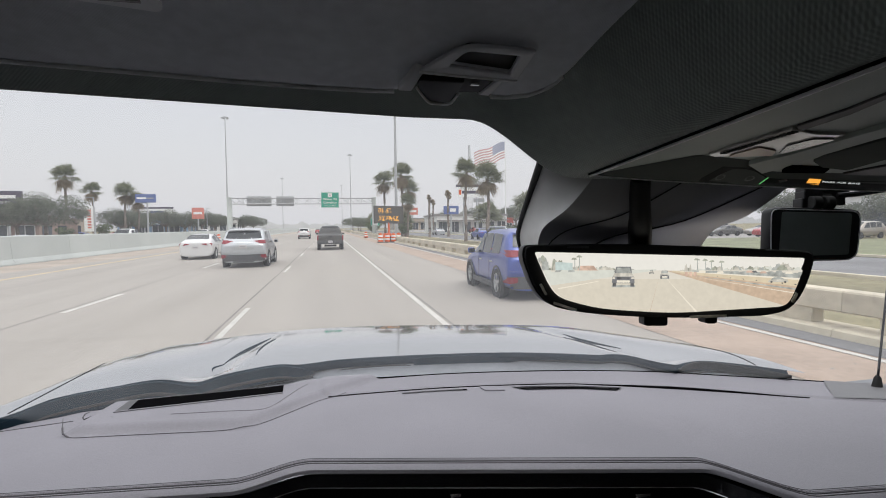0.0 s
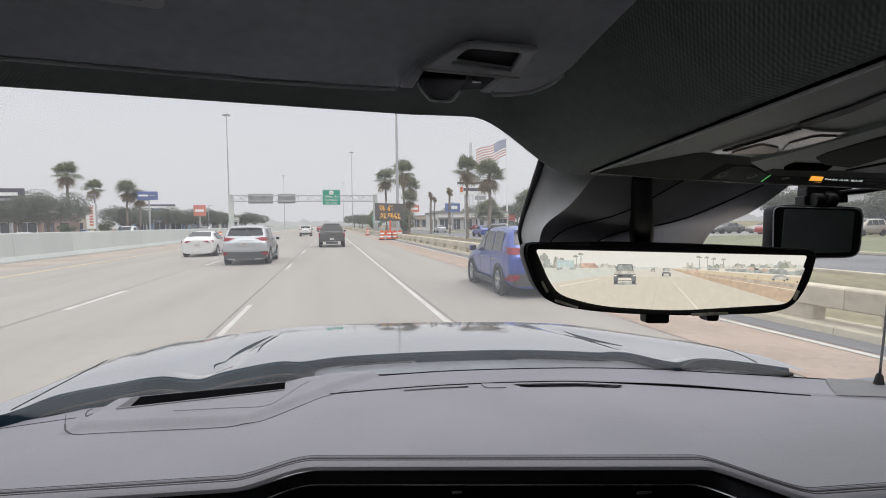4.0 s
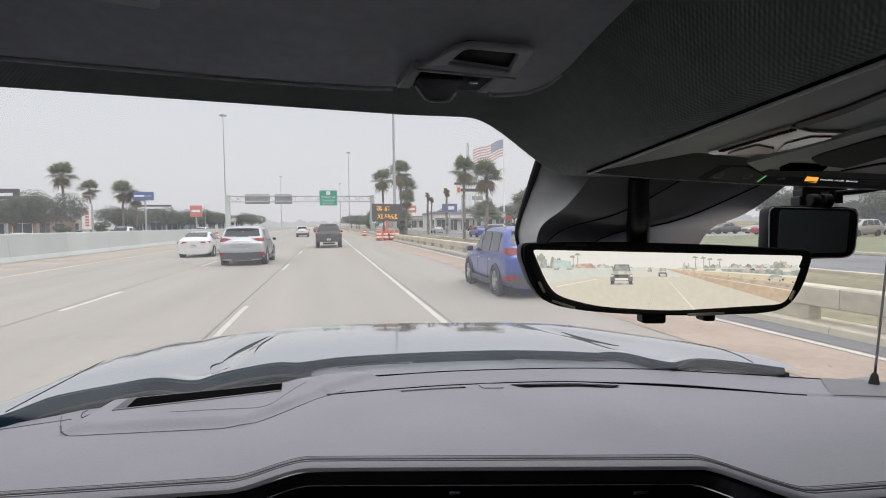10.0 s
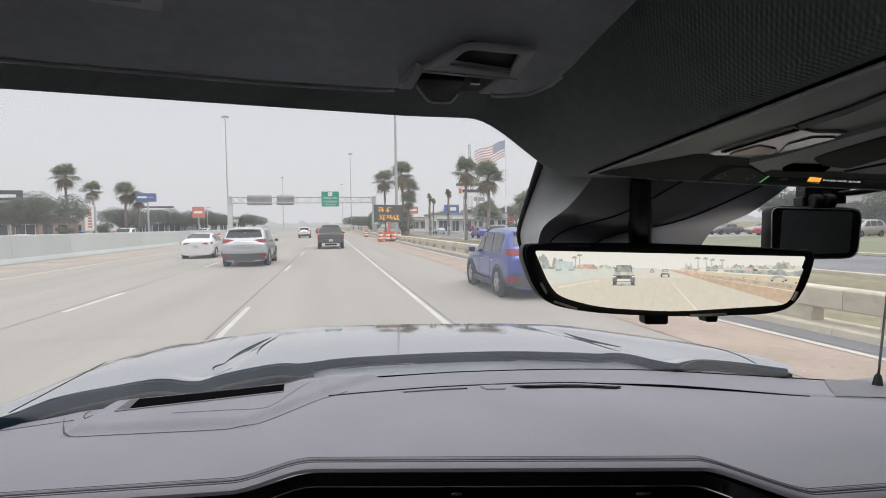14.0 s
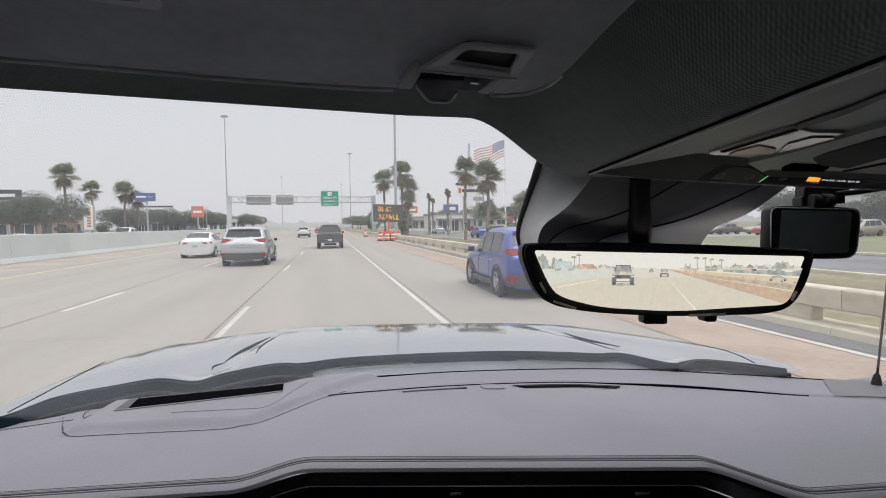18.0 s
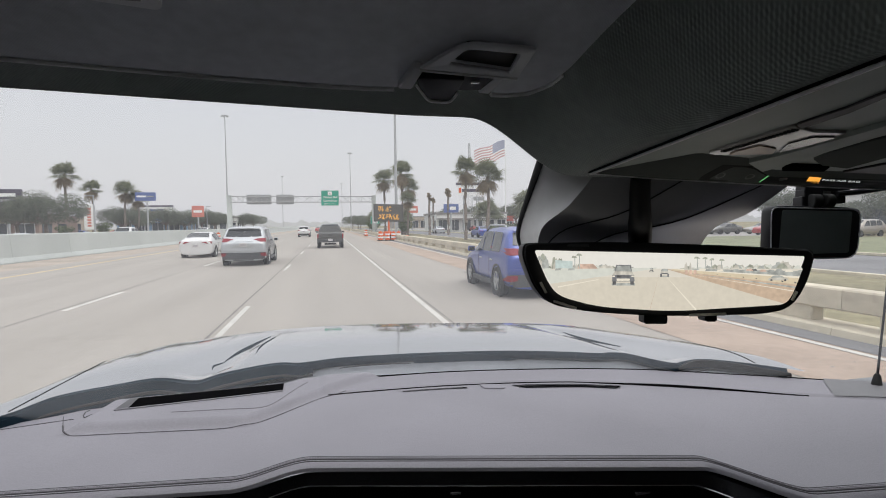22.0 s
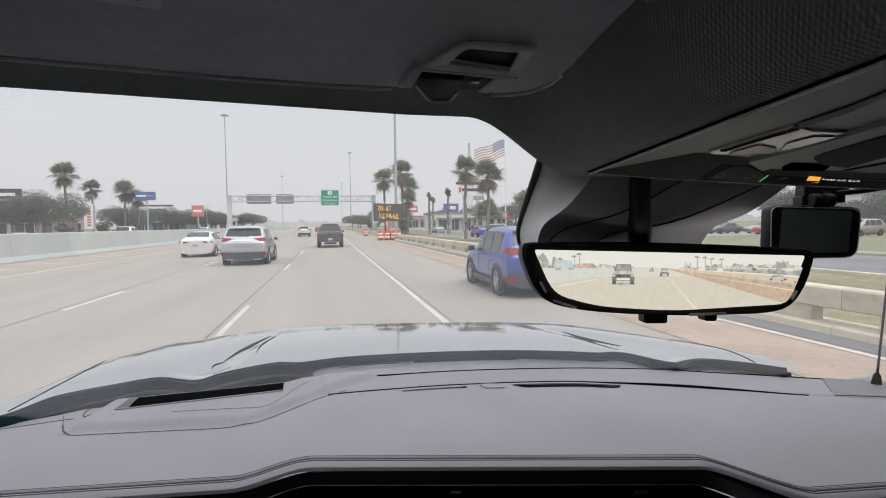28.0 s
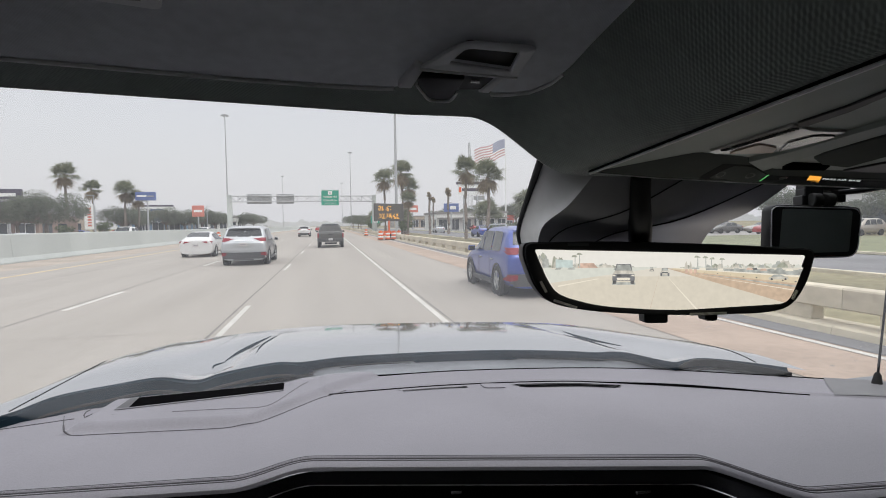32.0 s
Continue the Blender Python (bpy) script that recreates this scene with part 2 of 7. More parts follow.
# the rear-view screen's picture
S_SKY = glow("screen_sky", (0.78, 0.755, 0.69), 1.0, 0.02)
S_ROAD = glow("screen_road", (0.66, 0.605, 0.50), 1.0, 0.04)
S_WALL = glow("screen_barrier", (0.65, 0.655, 0.585), 1.0, 0.05)
S_BLUE = glow("screen_blue", (0.54, 0.62, 0.59), 1.0, 0.12)
S_TREES = glow("screen_trees", (0.36, 0.37, 0.30), 1.0, 0.35)
S_PALE = glow("screen_pale", (0.56, 0.53, 0.46), 1.0, 0.25)
S_DIRT = glow("screen_dirt", (0.56, 0.425, 0.31), 1.0, 0.12)
S_LINE = glow("screen_line", (0.80, 0.74, 0.62), 1.0)
S_RAIL = glow("screen_rail", (0.66, 0.56, 0.40), 1.0, 0.06)
S_FAR = glow("screen_far_road", (0.70, 0.655, 0.565), 1.0, 0.03)
S_DARK = glow("screen_dark", (0.13, 0.13, 0.13), 1.0, 0.5)
S_GREY = glow("screen_grey", (0.40, 0.41, 0.38), 1.0, 0.35)
S_CAR = glow("screen_car", (0.20, 0.20, 0.205), 1.0, 0.2)
S_RED = glow("screen_red", (0.60, 0.43, 0.34), 1.0, 0.25)
# road
M_CONC = mat("concrete_pavement", (0.290, 0.268, 0.240), 0.85, vary=0.09, scale=0.8, fine=5, fine_amount=0.04, bump=0.3, bump_scale=60, stretch=(1.0, 0.06, 1.0))
M_SHOULDER = mat("shoulder_concrete", (0.37, 0.355, 0.325), 0.88, vary=0.12, scale=0.5, fine=5, bump=0.3, bump_scale=60)
M_DIRT = mat("red_brown_dirt", (0.325, 0.255, 0.205), 0.95, vary=0.14, scale=0.9, fine=9, bump=0.5, bump_scale=30)
M_DUST = mat("tan_road_dust", (0.33, 0.285, 0.24), 0.95, vary=0.14, scale=0.5, fine=6, bump=0.3, bump_scale=40)
M_ASPHALT = mat("asphalt", (0.16, 0.16, 0.165), 0.9, vary=0.15, scale=0.4, fine=12, bump=0.4, bump_scale=80)
M_LOT = mat("parking_lot", (0.26, 0.25, 0.24), 0.9, vary=0.15, scale=0.1, fine=3, bump=0.3, bump_scale=40)
M_GRASS_GROUND = mat("dry_grass_ground", (0.19, 0.17, 0.10), 0.95, vary=0.35, scale=0.12, fine=3, bump=0.6, bump_scale=20)
M_GRASS = mat("green_grass", (0.165, 0.175, 0.10), 0.95, vary=0.3, scale=0.5, fine=8, bump=0.6, bump_scale=25)
M_SEAL = mat("joint_sealant", (0.17, 0.16, 0.15), 0.8, vary=0.25, scale=2, fine=15)
M_WHITE_LINE = mat("white_road_paint", (0.46, 0.445, 0.415), 0.75, vary=0.16, scale=1.2, fine=25)
M_YELLOW_LINE = mat("yellow_road_paint", (0.50, 0.39, 0.22), 0.75, vary=0.2, scale=2, fine=20)
M_BARRIER = mat("barrier_concrete", (0.47, 0.50, 0.485), 0.85, vary=0.05, scale=0.7, fine=6, bump=0.3, bump_scale=50, per_object=0.04)
M_RAIL = mat("rail_concrete", (0.52, 0.47, 0.37), 0.85, vary=0.14, scale=0.9, fine=7, bump=0.3, bump_scale=50, per_object=0.05)
M_CUT = mat("saw_cut", (0.30, 0.278, 0.25), 0.85, vary=0.15, scale=2)
M_STAIN = mat("oil_stain", (0.26, 0.24, 0.22), 0.8, vary=0.25, scale=2)
M_STEEL = mat("galvanised_steel", (0.42, 0.43, 0.44), 0.5, metal=0.5, vary=0.1)
# green is paled to carry the haze in front of the sign
M_SIGN_GREEN = mat("sign_green", (0.01, 0.28, 0.185), 0.5, vary=0.06)
M_SIGN_WHITE = mat("sign_white", (0.75, 0.76, 0.75), 0.5, vary=0.05)
M_SIGN_BACK = mat("sign_back", (0.32, 0.33, 0.33), 0.6, metal=0.3, vary=0.1)
M_SIGN_RED = mat("sign_red", (0.56, 0.20, 0.155), 0.5, vary=0.08)
M_SIGN_BLUE = mat("sign_blue", (0.10, 0.14, 0.32), 0.5, vary=0.08)
M_SIGN_DARK = mat("sign_dark", (0.09, 0.08, 0.11), 0.5, vary=0.1)
M_MSG = mat("lamp_panel", (0.075, 0.073, 0.07), 0.6, vary=0.12)
M_ORANGE = mat("orange_plastic", (0.62, 0.11, 0.025), 0.5, vary=0.1)
M_YELLOW = mat("sign_yellow", (0.68, 0.42, 0.02), 0.5, vary=0.06)
G_LED = glow("amber_led", (1.0, 0.48, 0.06), 1.1)
# plants and buildings
M_BARK = mat("bark", (0.20, 0.17, 0.145), 0.95, vary=0.3, scale=4, fine=20, bump=0.6, bump_scale=30)
M_LEAF_OAK = mat("oak_leaves", (0.16, 0.175, 0.135), 0.7, vary=0.35, scale=0.8, fine=6)
M_LEAF_PALM = mat("palm_fronds", (0.20, 0.215, 0.14), 0.6, vary=0.3, scale=1.5, fine=8)
M_LEAF_DEAD = mat("dead_fronds", (0.30, 0.245, 0.17), 0.85, vary=0.3, scale=2, fine=9)
M_HEDGE = mat("hedge_leaves", (0.13, 0.155, 0.09), 0.75, vary=0.35, scale=1, fine=6)
for leaf in (M_LEAF_OAK, M_LEAF_PALM, M_LEAF_DEAD, M_HEDGE):
    leafy(leaf)
M_WALL_TAN = mat("tan_stucco", (0.42, 0.36, 0.29), 0.9, vary=0.1, scale=0.3)
M_WALL_RED = mat("red_wall", (0.36, 0.10, 0.08), 0.85, vary=0.12, scale=0.3)
M_WALL_WHITE = mat("white_wall", (0.62, 0.62, 0.6), 0.85, vary=0.08, scale=0.3)
M_WALL_BLUE = mat("blue_wall", (0.20, 0.30, 0.42), 0.8, vary=0.1, scale=0.3)
M_WALL_BROWN = mat("brown_wall", (0.28, 0.21, 0.18), 0.85, vary=0.15, scale=0.3)
M_ROOF = mat("flat_roof", (0.24, 0.23, 0.22), 0.85, vary=0.1, scale=0.3)
M_WINDOW = mat("shop_window", (0.10, 0.11, 0.12), 0.12, vary=0.1)
# vehicles
M_TYRE = mat("tyre_rubber", (0.018, 0.018, 0.019), 0.85, vary=0.2)
M_RIM = mat("alloy_rim", (0.45, 0.46, 0.47), 0.3, metal=0.9, vary=0.05)
M_CAR_GLASS = mat("tinted_glass", (0.02, 0.024, 0.027), 0.08, vary=0.05, spec=0.35)
M_TAIL = mat("tail_light_red", (0.22, 0.025, 0.035), 0.4, vary=0.1, spec=0.15)
G_TAIL = glow("lit_tail_light", (1.0, 0.12, 0.08), 0.9)
M_HEADLIGHT = mat("head_light", (0.6, 0.62, 0.64), 0.15, vary=0.08, coat=0.6)
M_CLADDING = mat("grey_cladding", (0.05, 0.052, 0.055), 0.6, vary=0.1)
M_PLATE = mat("number_plate", (0.5, 0.48, 0.48), 0.5, vary=0.04)


def car_paint(name, color, metal=0.3, rough=0.3):
    return mat(name, color, rough, metal=metal, vary=0.03, scale=1.5, fine=200, coat=0.7)


# flag colours are lightened, with haze mixed into them
M_FLAG_RED = mat("flag_red", (0.55, 0.34, 0.34), 0.8, vary=0.06)
M_FLAG_BLUE = mat("flag_blue", (0.34, 0.36, 0.45), 0.8, vary=0.06)
P_WHITE = car_paint("paint_white", (0.60, 0.60, 0.60), 0.0)
P_SILVER = car_paint("paint_silver", (0.44, 0.46, 0.48), 0.5)
P_GREY = car_paint("paint_dark_grey", (0.075, 0.074, 0.07), 0.2, 0.4)
P_BLUE = car_paint("paint_blue", (0.032, 0.062, 0.29), 0.3)
P_BLACK = car_paint("paint_black_green", (0.03, 0.036, 0.036), 0.2)
P_RED = car_paint("paint_red", (0.32, 0.03, 0.03), 0.2)
P_TAN = car_paint("paint_tan", (0.33, 0.30, 0.26), 0.4)
# the pale colour and the glow imitate haze over the distance
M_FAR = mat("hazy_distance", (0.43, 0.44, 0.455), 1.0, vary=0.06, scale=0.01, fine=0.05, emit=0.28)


# ---- mesh helpers ----
class Shape:
    """A mesh in the making: points, faces and the material slot of each face."""

    def __init__(self):
        self.v, self.f, self.m, self.slot = [], [], [], 0

    def add(self, pts, faces):
        n = len(self.v)
        self.v += [tuple(p) for p in pts]
        for q in faces:
            self.f.append([i + n for i in q])
            self.m.append(self.slot)
        return self

    def box(self, c, s, turn=None):
        h = [x / 2 for x in s]
        pts = [Vector((sx * h[0], sy * h[1], sz * h[2])) for sx in (-1, 1) for sy in (-1, 1) for sz in (-1, 1)]
        if turn is not None:
            pts = [turn @ p for p in pts]
        return self.add([p + Vector(c) for p in pts],
                        [(0, 1, 3, 2), (4, 6, 7, 5), (0, 4, 5, 1), (2, 3, 7, 6), (0, 2, 6, 4), (1, 5, 7, 3)])

    def bar(self, a, b, w, h=None):
        """A square bar from a to b."""
        a, b = Vector(a), Vector(b)
        d = b - a
        q = d.to_track_quat("Y", "Z")
        return self.box((a + b) / 2, (w, d.length, h or w), q.to_matrix())

    def cyl(self, a, b, r0, r1=None, n=12, caps=True):
        a, b = Vector(a), Vector(b)
        r1 = r0 if r1 is None else r1
        q = (b - a).to_track_quat("Z", "Y")
        pts = []
        for c, r in ((a, r0), (b, r1)):
            pts += [c + q @ Vector((r * math.cos(2 * math.pi * i / n), r * math.sin(2 * math.pi * i / n), 0)) for i in range(n)]
        faces = [(i, (i + 1) % n, n + (i + 1) % n, n + i) for i in range(n)]
        if caps:
            faces += [tuple(range(n))[::-1], tuple(range(n, 2 * n))]
        return self.add(pts, faces)

    def tube(self, path, r, n=8):
        """A round tube along a list of points; r may be a list."""
        path = [Vector(p) for p in path]
        pts = []
        for i, p in enumerate(path):
            d = path[min(i + 1, len(path) - 1)] - path[max(i - 1, 0)]
            q = d.to_track_quat("Z", "Y")
            rr = r[i] if isinstance(r, (list, tuple)) else r
            pts += [p + q @ Vector((rr * math.cos(2 * math.pi * k / n), rr * math.sin(2 * math.pi * k / n), 0)) for k in range(n)]
        faces = [(i * n + k, i * n + (k + 1) % n, (i + 1) * n + (k + 1) % n, (i + 1) * n + k) for i in range(len(path) - 1) for k in range(n)]
        faces += [tuple(range(n))[::-1], tuple(range((len(path) - 1) * n, len(path) * n))]
        return self.add(pts, faces)

    def grid(self, fn, nu, nv, flip=False):
        """A surface fn(u, v) with u and v from 0 to 1."""
        pts = [fn(i / nu, j / nv) for i in range(nu + 1) for j in range(nv + 1)]
        w = nv + 1
        faces = [(i * w + j, (i + 1) * w + j, (i + 1) * w + j + 1, i * w + j + 1) for i in range(nu) for j in range(nv)]
        return self.add(pts, [f[::-1] for f in faces] if flip else faces)

    def slab(self, outline, place, depth):
        """A flat outline (2D) given thickness; place(x, y, d) sets it in space."""
        n = len(outline)
        pts = [place(x, y, 0) for x, y in outline] + [place(x, y, depth) for x, y in outline]
        faces = [tuple(range(n)), tuple(range(n, 2 * n))[::-1]] + [(i, n + i, n + (i + 1) % n, (i + 1) % n) for i in range(n)]
        return self.add(pts, faces)

    def lathe(self, profile, a, axis, n=24):
        """A profile of (along, radius) turned about the axis at a."""
        q = Vector(axis).to_track_quat("Z", "Y")
        a = Vector(a)
        pts = [a + q @ Vector((r * math.cos(2 * math.pi * k / n), r * math.sin(2 * math.pi * k / n), h)) for h, r in profile for k in range(n)]
        m = len(profile)
        faces = [(i * n + k, i * n + (k + 1) % n, (i + 1) * n + (k + 1) % n, (i + 1) * n + k) for i in range(m - 1) for k in range(n)]
        return self.add(pts, faces)


def place_of(ob):
    m = ob.matrix_basis.copy()
    if ob.parent:
        m = place_of(ob.parent) @ ob.matrix_parent_inverse @ m
    return m


def solid(name, shape, materials, bevel=0.0, smooth=40, segments=1):
    me = bpy.data.meshes.new(name)
    me.from_pydata(shape.v, [], shape.f)
    mats = materials if isinstance(materials, (list, tuple)) else [materials]
    for m in mats:
        me.materials.append(m)
    if len(mats) > 1:
        me.polygons.foreach_set("material_index", shape.m)
    bm = bmesh.new()
    bm.from_mesh(me)
    bmesh.ops.recalc_face_normals(bm, faces=bm.faces[:])
    if bevel:
        edges = [e for e in bm.edges if e.is_manifold and e.calc_face_angle(0) > 0.6]
        bmesh.ops.bevel(bm, geom=edges, offset=bevel, segments=segments, affect="EDGES", profile=0.6, clamp_overlap=True)
    bm.to_mesh(me)
    bm.free()
    if smooth:
        me.polygons.foreach_set("use_smooth", [True] * len(me.polygons))
        me.set_sharp_from_angle(angle=radians(smooth))
    return me


def part(name, shape, material, parent, label="", bevel=0.0, smooth=40, segments=1):
    """One mesh object under a thing or under a part; its points are in world places."""
    ob = new(name, solid(name, shape, material, bevel, smooth, segments))
    ob.parent = parent
    ob.matrix_parent_inverse = place_of(parent).inverted()
    return tagged(ob, label)


def thing(name, label, category, at=(0, 0, 0), group=""):
    ob = new(name)
    ob.empty_display_size = 0.1
    ob.matrix_basis = Matrix.Translation(at)
    return tagged(ob, label, category, group)


def structure(name, shape, material, label="", bevel=0.0, smooth=40):
    return tagged(new(name, solid(name, shape, material, bevel, smooth)), label, "", "", "structure")


def letters(name, words, size, material, parent, m, align="CENTER", depth=0.004):
    """Raised letters in the built-in font."""
    cu = bpy.data.curves.new(name, "FONT")
    cu.body, cu.size, cu.extrude, cu.align_x, cu.align_y = words, size, depth, align, "CENTER"
    tmp = bpy.data.objects.new(name, cu)
    scene.collection.objects.link(tmp)
    me = bpy.data.meshes.new_from_object(tmp.evaluated_get(bpy.context.evaluated_depsgraph_get()))
    bpy.data.objects.remove(tmp)
    bpy.data.curves.remove(cu)
    me.name = name
    me.materials.clear()
    me.materials.append(material)
    me.transform(m)
    ob = new(name, me)
    ob.parent = parent
    ob.matrix_parent_inverse = place_of(parent).inverted()
    return ob


def ease(t):
    t = max(0.0, min(1.0, t))
    return t * t * (3 - 2 * t)


def mix(a, b, t):
    return a + (b - a) * t


def rounded(points, r, n=5):
    """An outline of straight sides with its corners rounded."""
    out = []
    m = len(points)
    for i in range(m):
        p, a, b = Vector(points[i]), Vector(points[i - 1]), Vector(points[(i + 1) % m])
        rr = r[i] if isinstance(r, (list, tuple)) else r
        da, db = (a - p), (b - p)
        s = p + da.normalized() * min(rr, da.length * 0.49)
        e = p + db.normalized() * min(rr, db.length * 0.49)
        for k in range(n + 1):
            t = k / n
            out.append(tuple((1 - t) ** 2 * s + 2 * t * (1 - t) * p + t * t * e))
    return out


# ---- ground, road and barriers (the road runs along +y) ----
def strip(shape, x0, x1, y0, y1, z, n=1):
    shape.grid(lambda u, v: (mix(x0, x1, v), mix(y0, y1, u), z), n, 1, True)


g = Shape()
g.grid(lambda u, v: (mix(-3000, 3000, v), mix(-1500, 3400, u), -0.06), 8, 8, True)
structure("ground", g, M_GRASS_GROUND, "dry grass and bare earth reaching the horizon")


def sheet(name, x0, x1, y0, y1, top, material, label):
    s = Shape()
    s.box(((x0 + x1) / 2, (y0 + y1) / 2, top - 0.1), (x1 - x0, y1 - y0, 0.2))
    return structure(name, s, material, label)


sheet("road", -15.6, 5.3, -60, 900, 0.0, M_CONC, "pale worn concrete motorway lanes")
sheet("shoulder", 5.3, 7.3, -60, 900, -0.004, M_DIRT, "red-brown dirt covered concrete shoulder")
sheet("road_opposite", -34.0, -16.2, -60, 900, -0.01, M_SHOULDER, "concrete lanes behind the barrier")
sheet("road_frontage_west", -46.0, -35.0, -60, 900, -0.02, M_ASPHALT, "asphalt frontage road")
sheet("road_frontage_east", 15.5, 25.0, -60, 900, -0.02, M_ASPHALT, "grey asphalt frontage road")
sheet("lawn", 29.0, 52.0, -40, 50, -0.01, M_GRASS, "green mown lawn beside the frontage road")
sheet("pavement_east", 29.0, 95.0, 50, 330, -0.02, M_LOT, "grey parking lot")
sheet("pavement_west", -130.0, -52.0, 20, 330, -0.02, M_LOT, "grey parking lot")
sheet("verge_green", 25.0, 29.0, -60, 500, 0.0, M_GRASS, "strip of green mown grass")
sheet("verge_brown", 7.78, 15.5, -60, 700, 0.0, M_GRASS_GROUND, "strip of dry grass beside the rail")
k = Shape()
for x in (15.4, 25.1):
    k.box((x, 300, 0.04), (0.16, 720, 0.16))
structure("kerb", k, M_RAIL, "pale concrete kerbs of the frontage road", bevel=0.02)


def marking(name, x, w, spans, material, label, z=0.004):
    for y0, y1 in spans:
        s = Shape()
        s.box((x, (y0 + y1) / 2, z / 2), (w, y1 - y0, z))
        structure(name, s, material, label)


dashes = [(8.4 + 12.2 * i, 11.5 + 12.2 * i) for i in range(-1, 20)]
marking("lane_stripe", -1.72, 0.10, dashes, M_WHITE_LINE, "worn white lane stripe")
marking("lane_stripe", -5.42, 0.13, [(a + 3.6, b + 3.6) for a, b in dashes], M_WHITE_LINE, "worn white lane stripe")
marking("edge_line", 1.94, 0.11, [(-20, 420)], M_WHITE_LINE, "solid white edge line")
marking("edge_line", -11.3, 0.16, [(-20, 420)], M_YELLOW_LINE, "faded yellow edge line")
marking("edge_line", 6.5, 0.12, [(-20, 300)], M_WHITE_LINE, "dust-covered white line beside the rail", 0.006)
# dark sealed joints between the lanes, slightly wavering
for x, w in ((-1.86, 0.05), (-5.56, 0.035), (2.06, 0.04), (5.32, 0.08), (-9.35, 0.03)):
    s = Shape()
    s.grid(lambda u, v: (x + (v - 0.5) * w * (0.8 + 0.5 * noise.noise((x, u * 90, 0))) + 0.03 * noise.noise((x, u * 40, 3)), mix(-15, 420, u), 0.005), 400, 1, True)
    structure("joint", s, M_SEAL, "dark sealed joint between concrete lanes", smooth=0)
s = Shape()
for i in range(60):
    strip(s, -15.5, 5.2, 4.3 + 4.6 * i, 4.312 + 4.6 * i, 0.003)
structure("cross_joint", s, M_CUT, "fine saw-cut cross joints of the concrete lanes", smooth=0)
# wind-blown dust along the barrier and over the seam of the shoulder
for x0, x1, k in ((-15.55, -12.7, 1.0), (5.5, 4.9, 0.25)):
    s = Shape()
    s.grid(lambda u, v: (mix(x0, x1 + k * (0.5 * noise.noise((u * 30, x0, 0)) + 0.25 * noise.noise((u * 140, x0, 5))), v), mix(-15, 300, u), 0.0075), 300, 1, True)
    structure("road_dust", s, M_DUST if x0 < 0 else M_DIRT, "tan dust drifted over the concrete", smooth=0)
# bare grey strip at the foot of the rail, darker soil and loose stones on the shoulder
s = Shape()
s.grid(lambda u, v: (mix(6.64 + 0.05 * noise.noise((u * 60, 2, 0)), 7.2, v), mix(-15, 300, u), 0.0035), 300, 1, True)
structure("grey_strip", s, M_ASPHALT, "dark grey strip at the foot of the rail", smooth=0)
rs = random.Random(14)
s = Shape()
for i in range(900):
    x, y, r = 7.1 - 2.0 * rs.random() ** 1.6, 2.2 + 38 * rs.random() ** 1.7, 0.005 + 0.02 * rs.random() ** 4
    a = rs.random() * 6
    p = [(x + r * math.cos(a + q) * rs.uniform(0.7, 1.2), y + r * math.sin(a + q) * rs.uniform(0.7, 1.2), 0) for q in (0, 1.57, 3.14, 4.7)]
    s.add(p + [(x + r * 0.2, y, r * 0.45)], [(0, 1, 4), (1, 2, 4), (2, 3, 4), (3, 0, 4)])
tagged(structure("loose_stones", s, M_CUT, "small loose stones and debris on the shoulder", smooth=0), kind="stuff")
# tyre marks that wander on the edge lane
for a, b, x0, x1 in ((12, 19, 3.9, 4.8),):
    s = Shape()
    s.grid(lambda u, v: (mix(x0, x1, ease(u)) + (v - 0.5) * 0.14, mix(a, b, u), 0.006), 20, 1, True)
    structure("tyre_mark", s, M_STAIN, "faint dark tyre mark on the concrete", smooth=0)


def sweep_y(shape, profile, y0, y1):
    n = len(profile)
    pts = [(x, y, z) for y in (y0, y1) for x, z in profile]
    faces = [(i, (i + 1) % n, n + (i + 1) % n, n + i) for i in range(n)] + [tuple(range(n))[::-1], tuple(range(n, 2 * n))]
    shape.add(pts, faces)


# the central barrier: precast pieces with open joints
barrier = thing("concrete_barrier", "pale grey-green concrete traffic barrier along the lanes", "barrier", (-15.9, 0, 0))
prof = [(0.33, 0.0), (0.33, 0.08), (0.2, 0.32), (0.1, 1.46), (0.07, 1.50), (-0.07, 1.50), (-0.1, 1.46), (-0.2, 0.32), (-0.33, 0.08), (-0.33, 0.0)]
me_seg = None
for i in range(75):
    y0 = -12 + 6.0 * i
    if me_seg is None:
        s = Shape()
        sweep_y(s, prof, 0, 5.985)
        me_seg = solid("panel", s, M_BARRIER, smooth=0)
    ob = new("panel", me_seg)
    ob.parent = barrier
    ob.matrix_basis = Matrix.Translation((0, y0, -0.01))

# the side rail: a beam on short posts over a low kerb, with openings
rail = thing("concrete_rail", "cream concrete bridge rail with open gaps between posts", "guard rail", (7.5, 0, 0))
beam_me = post_me = curb_me = None
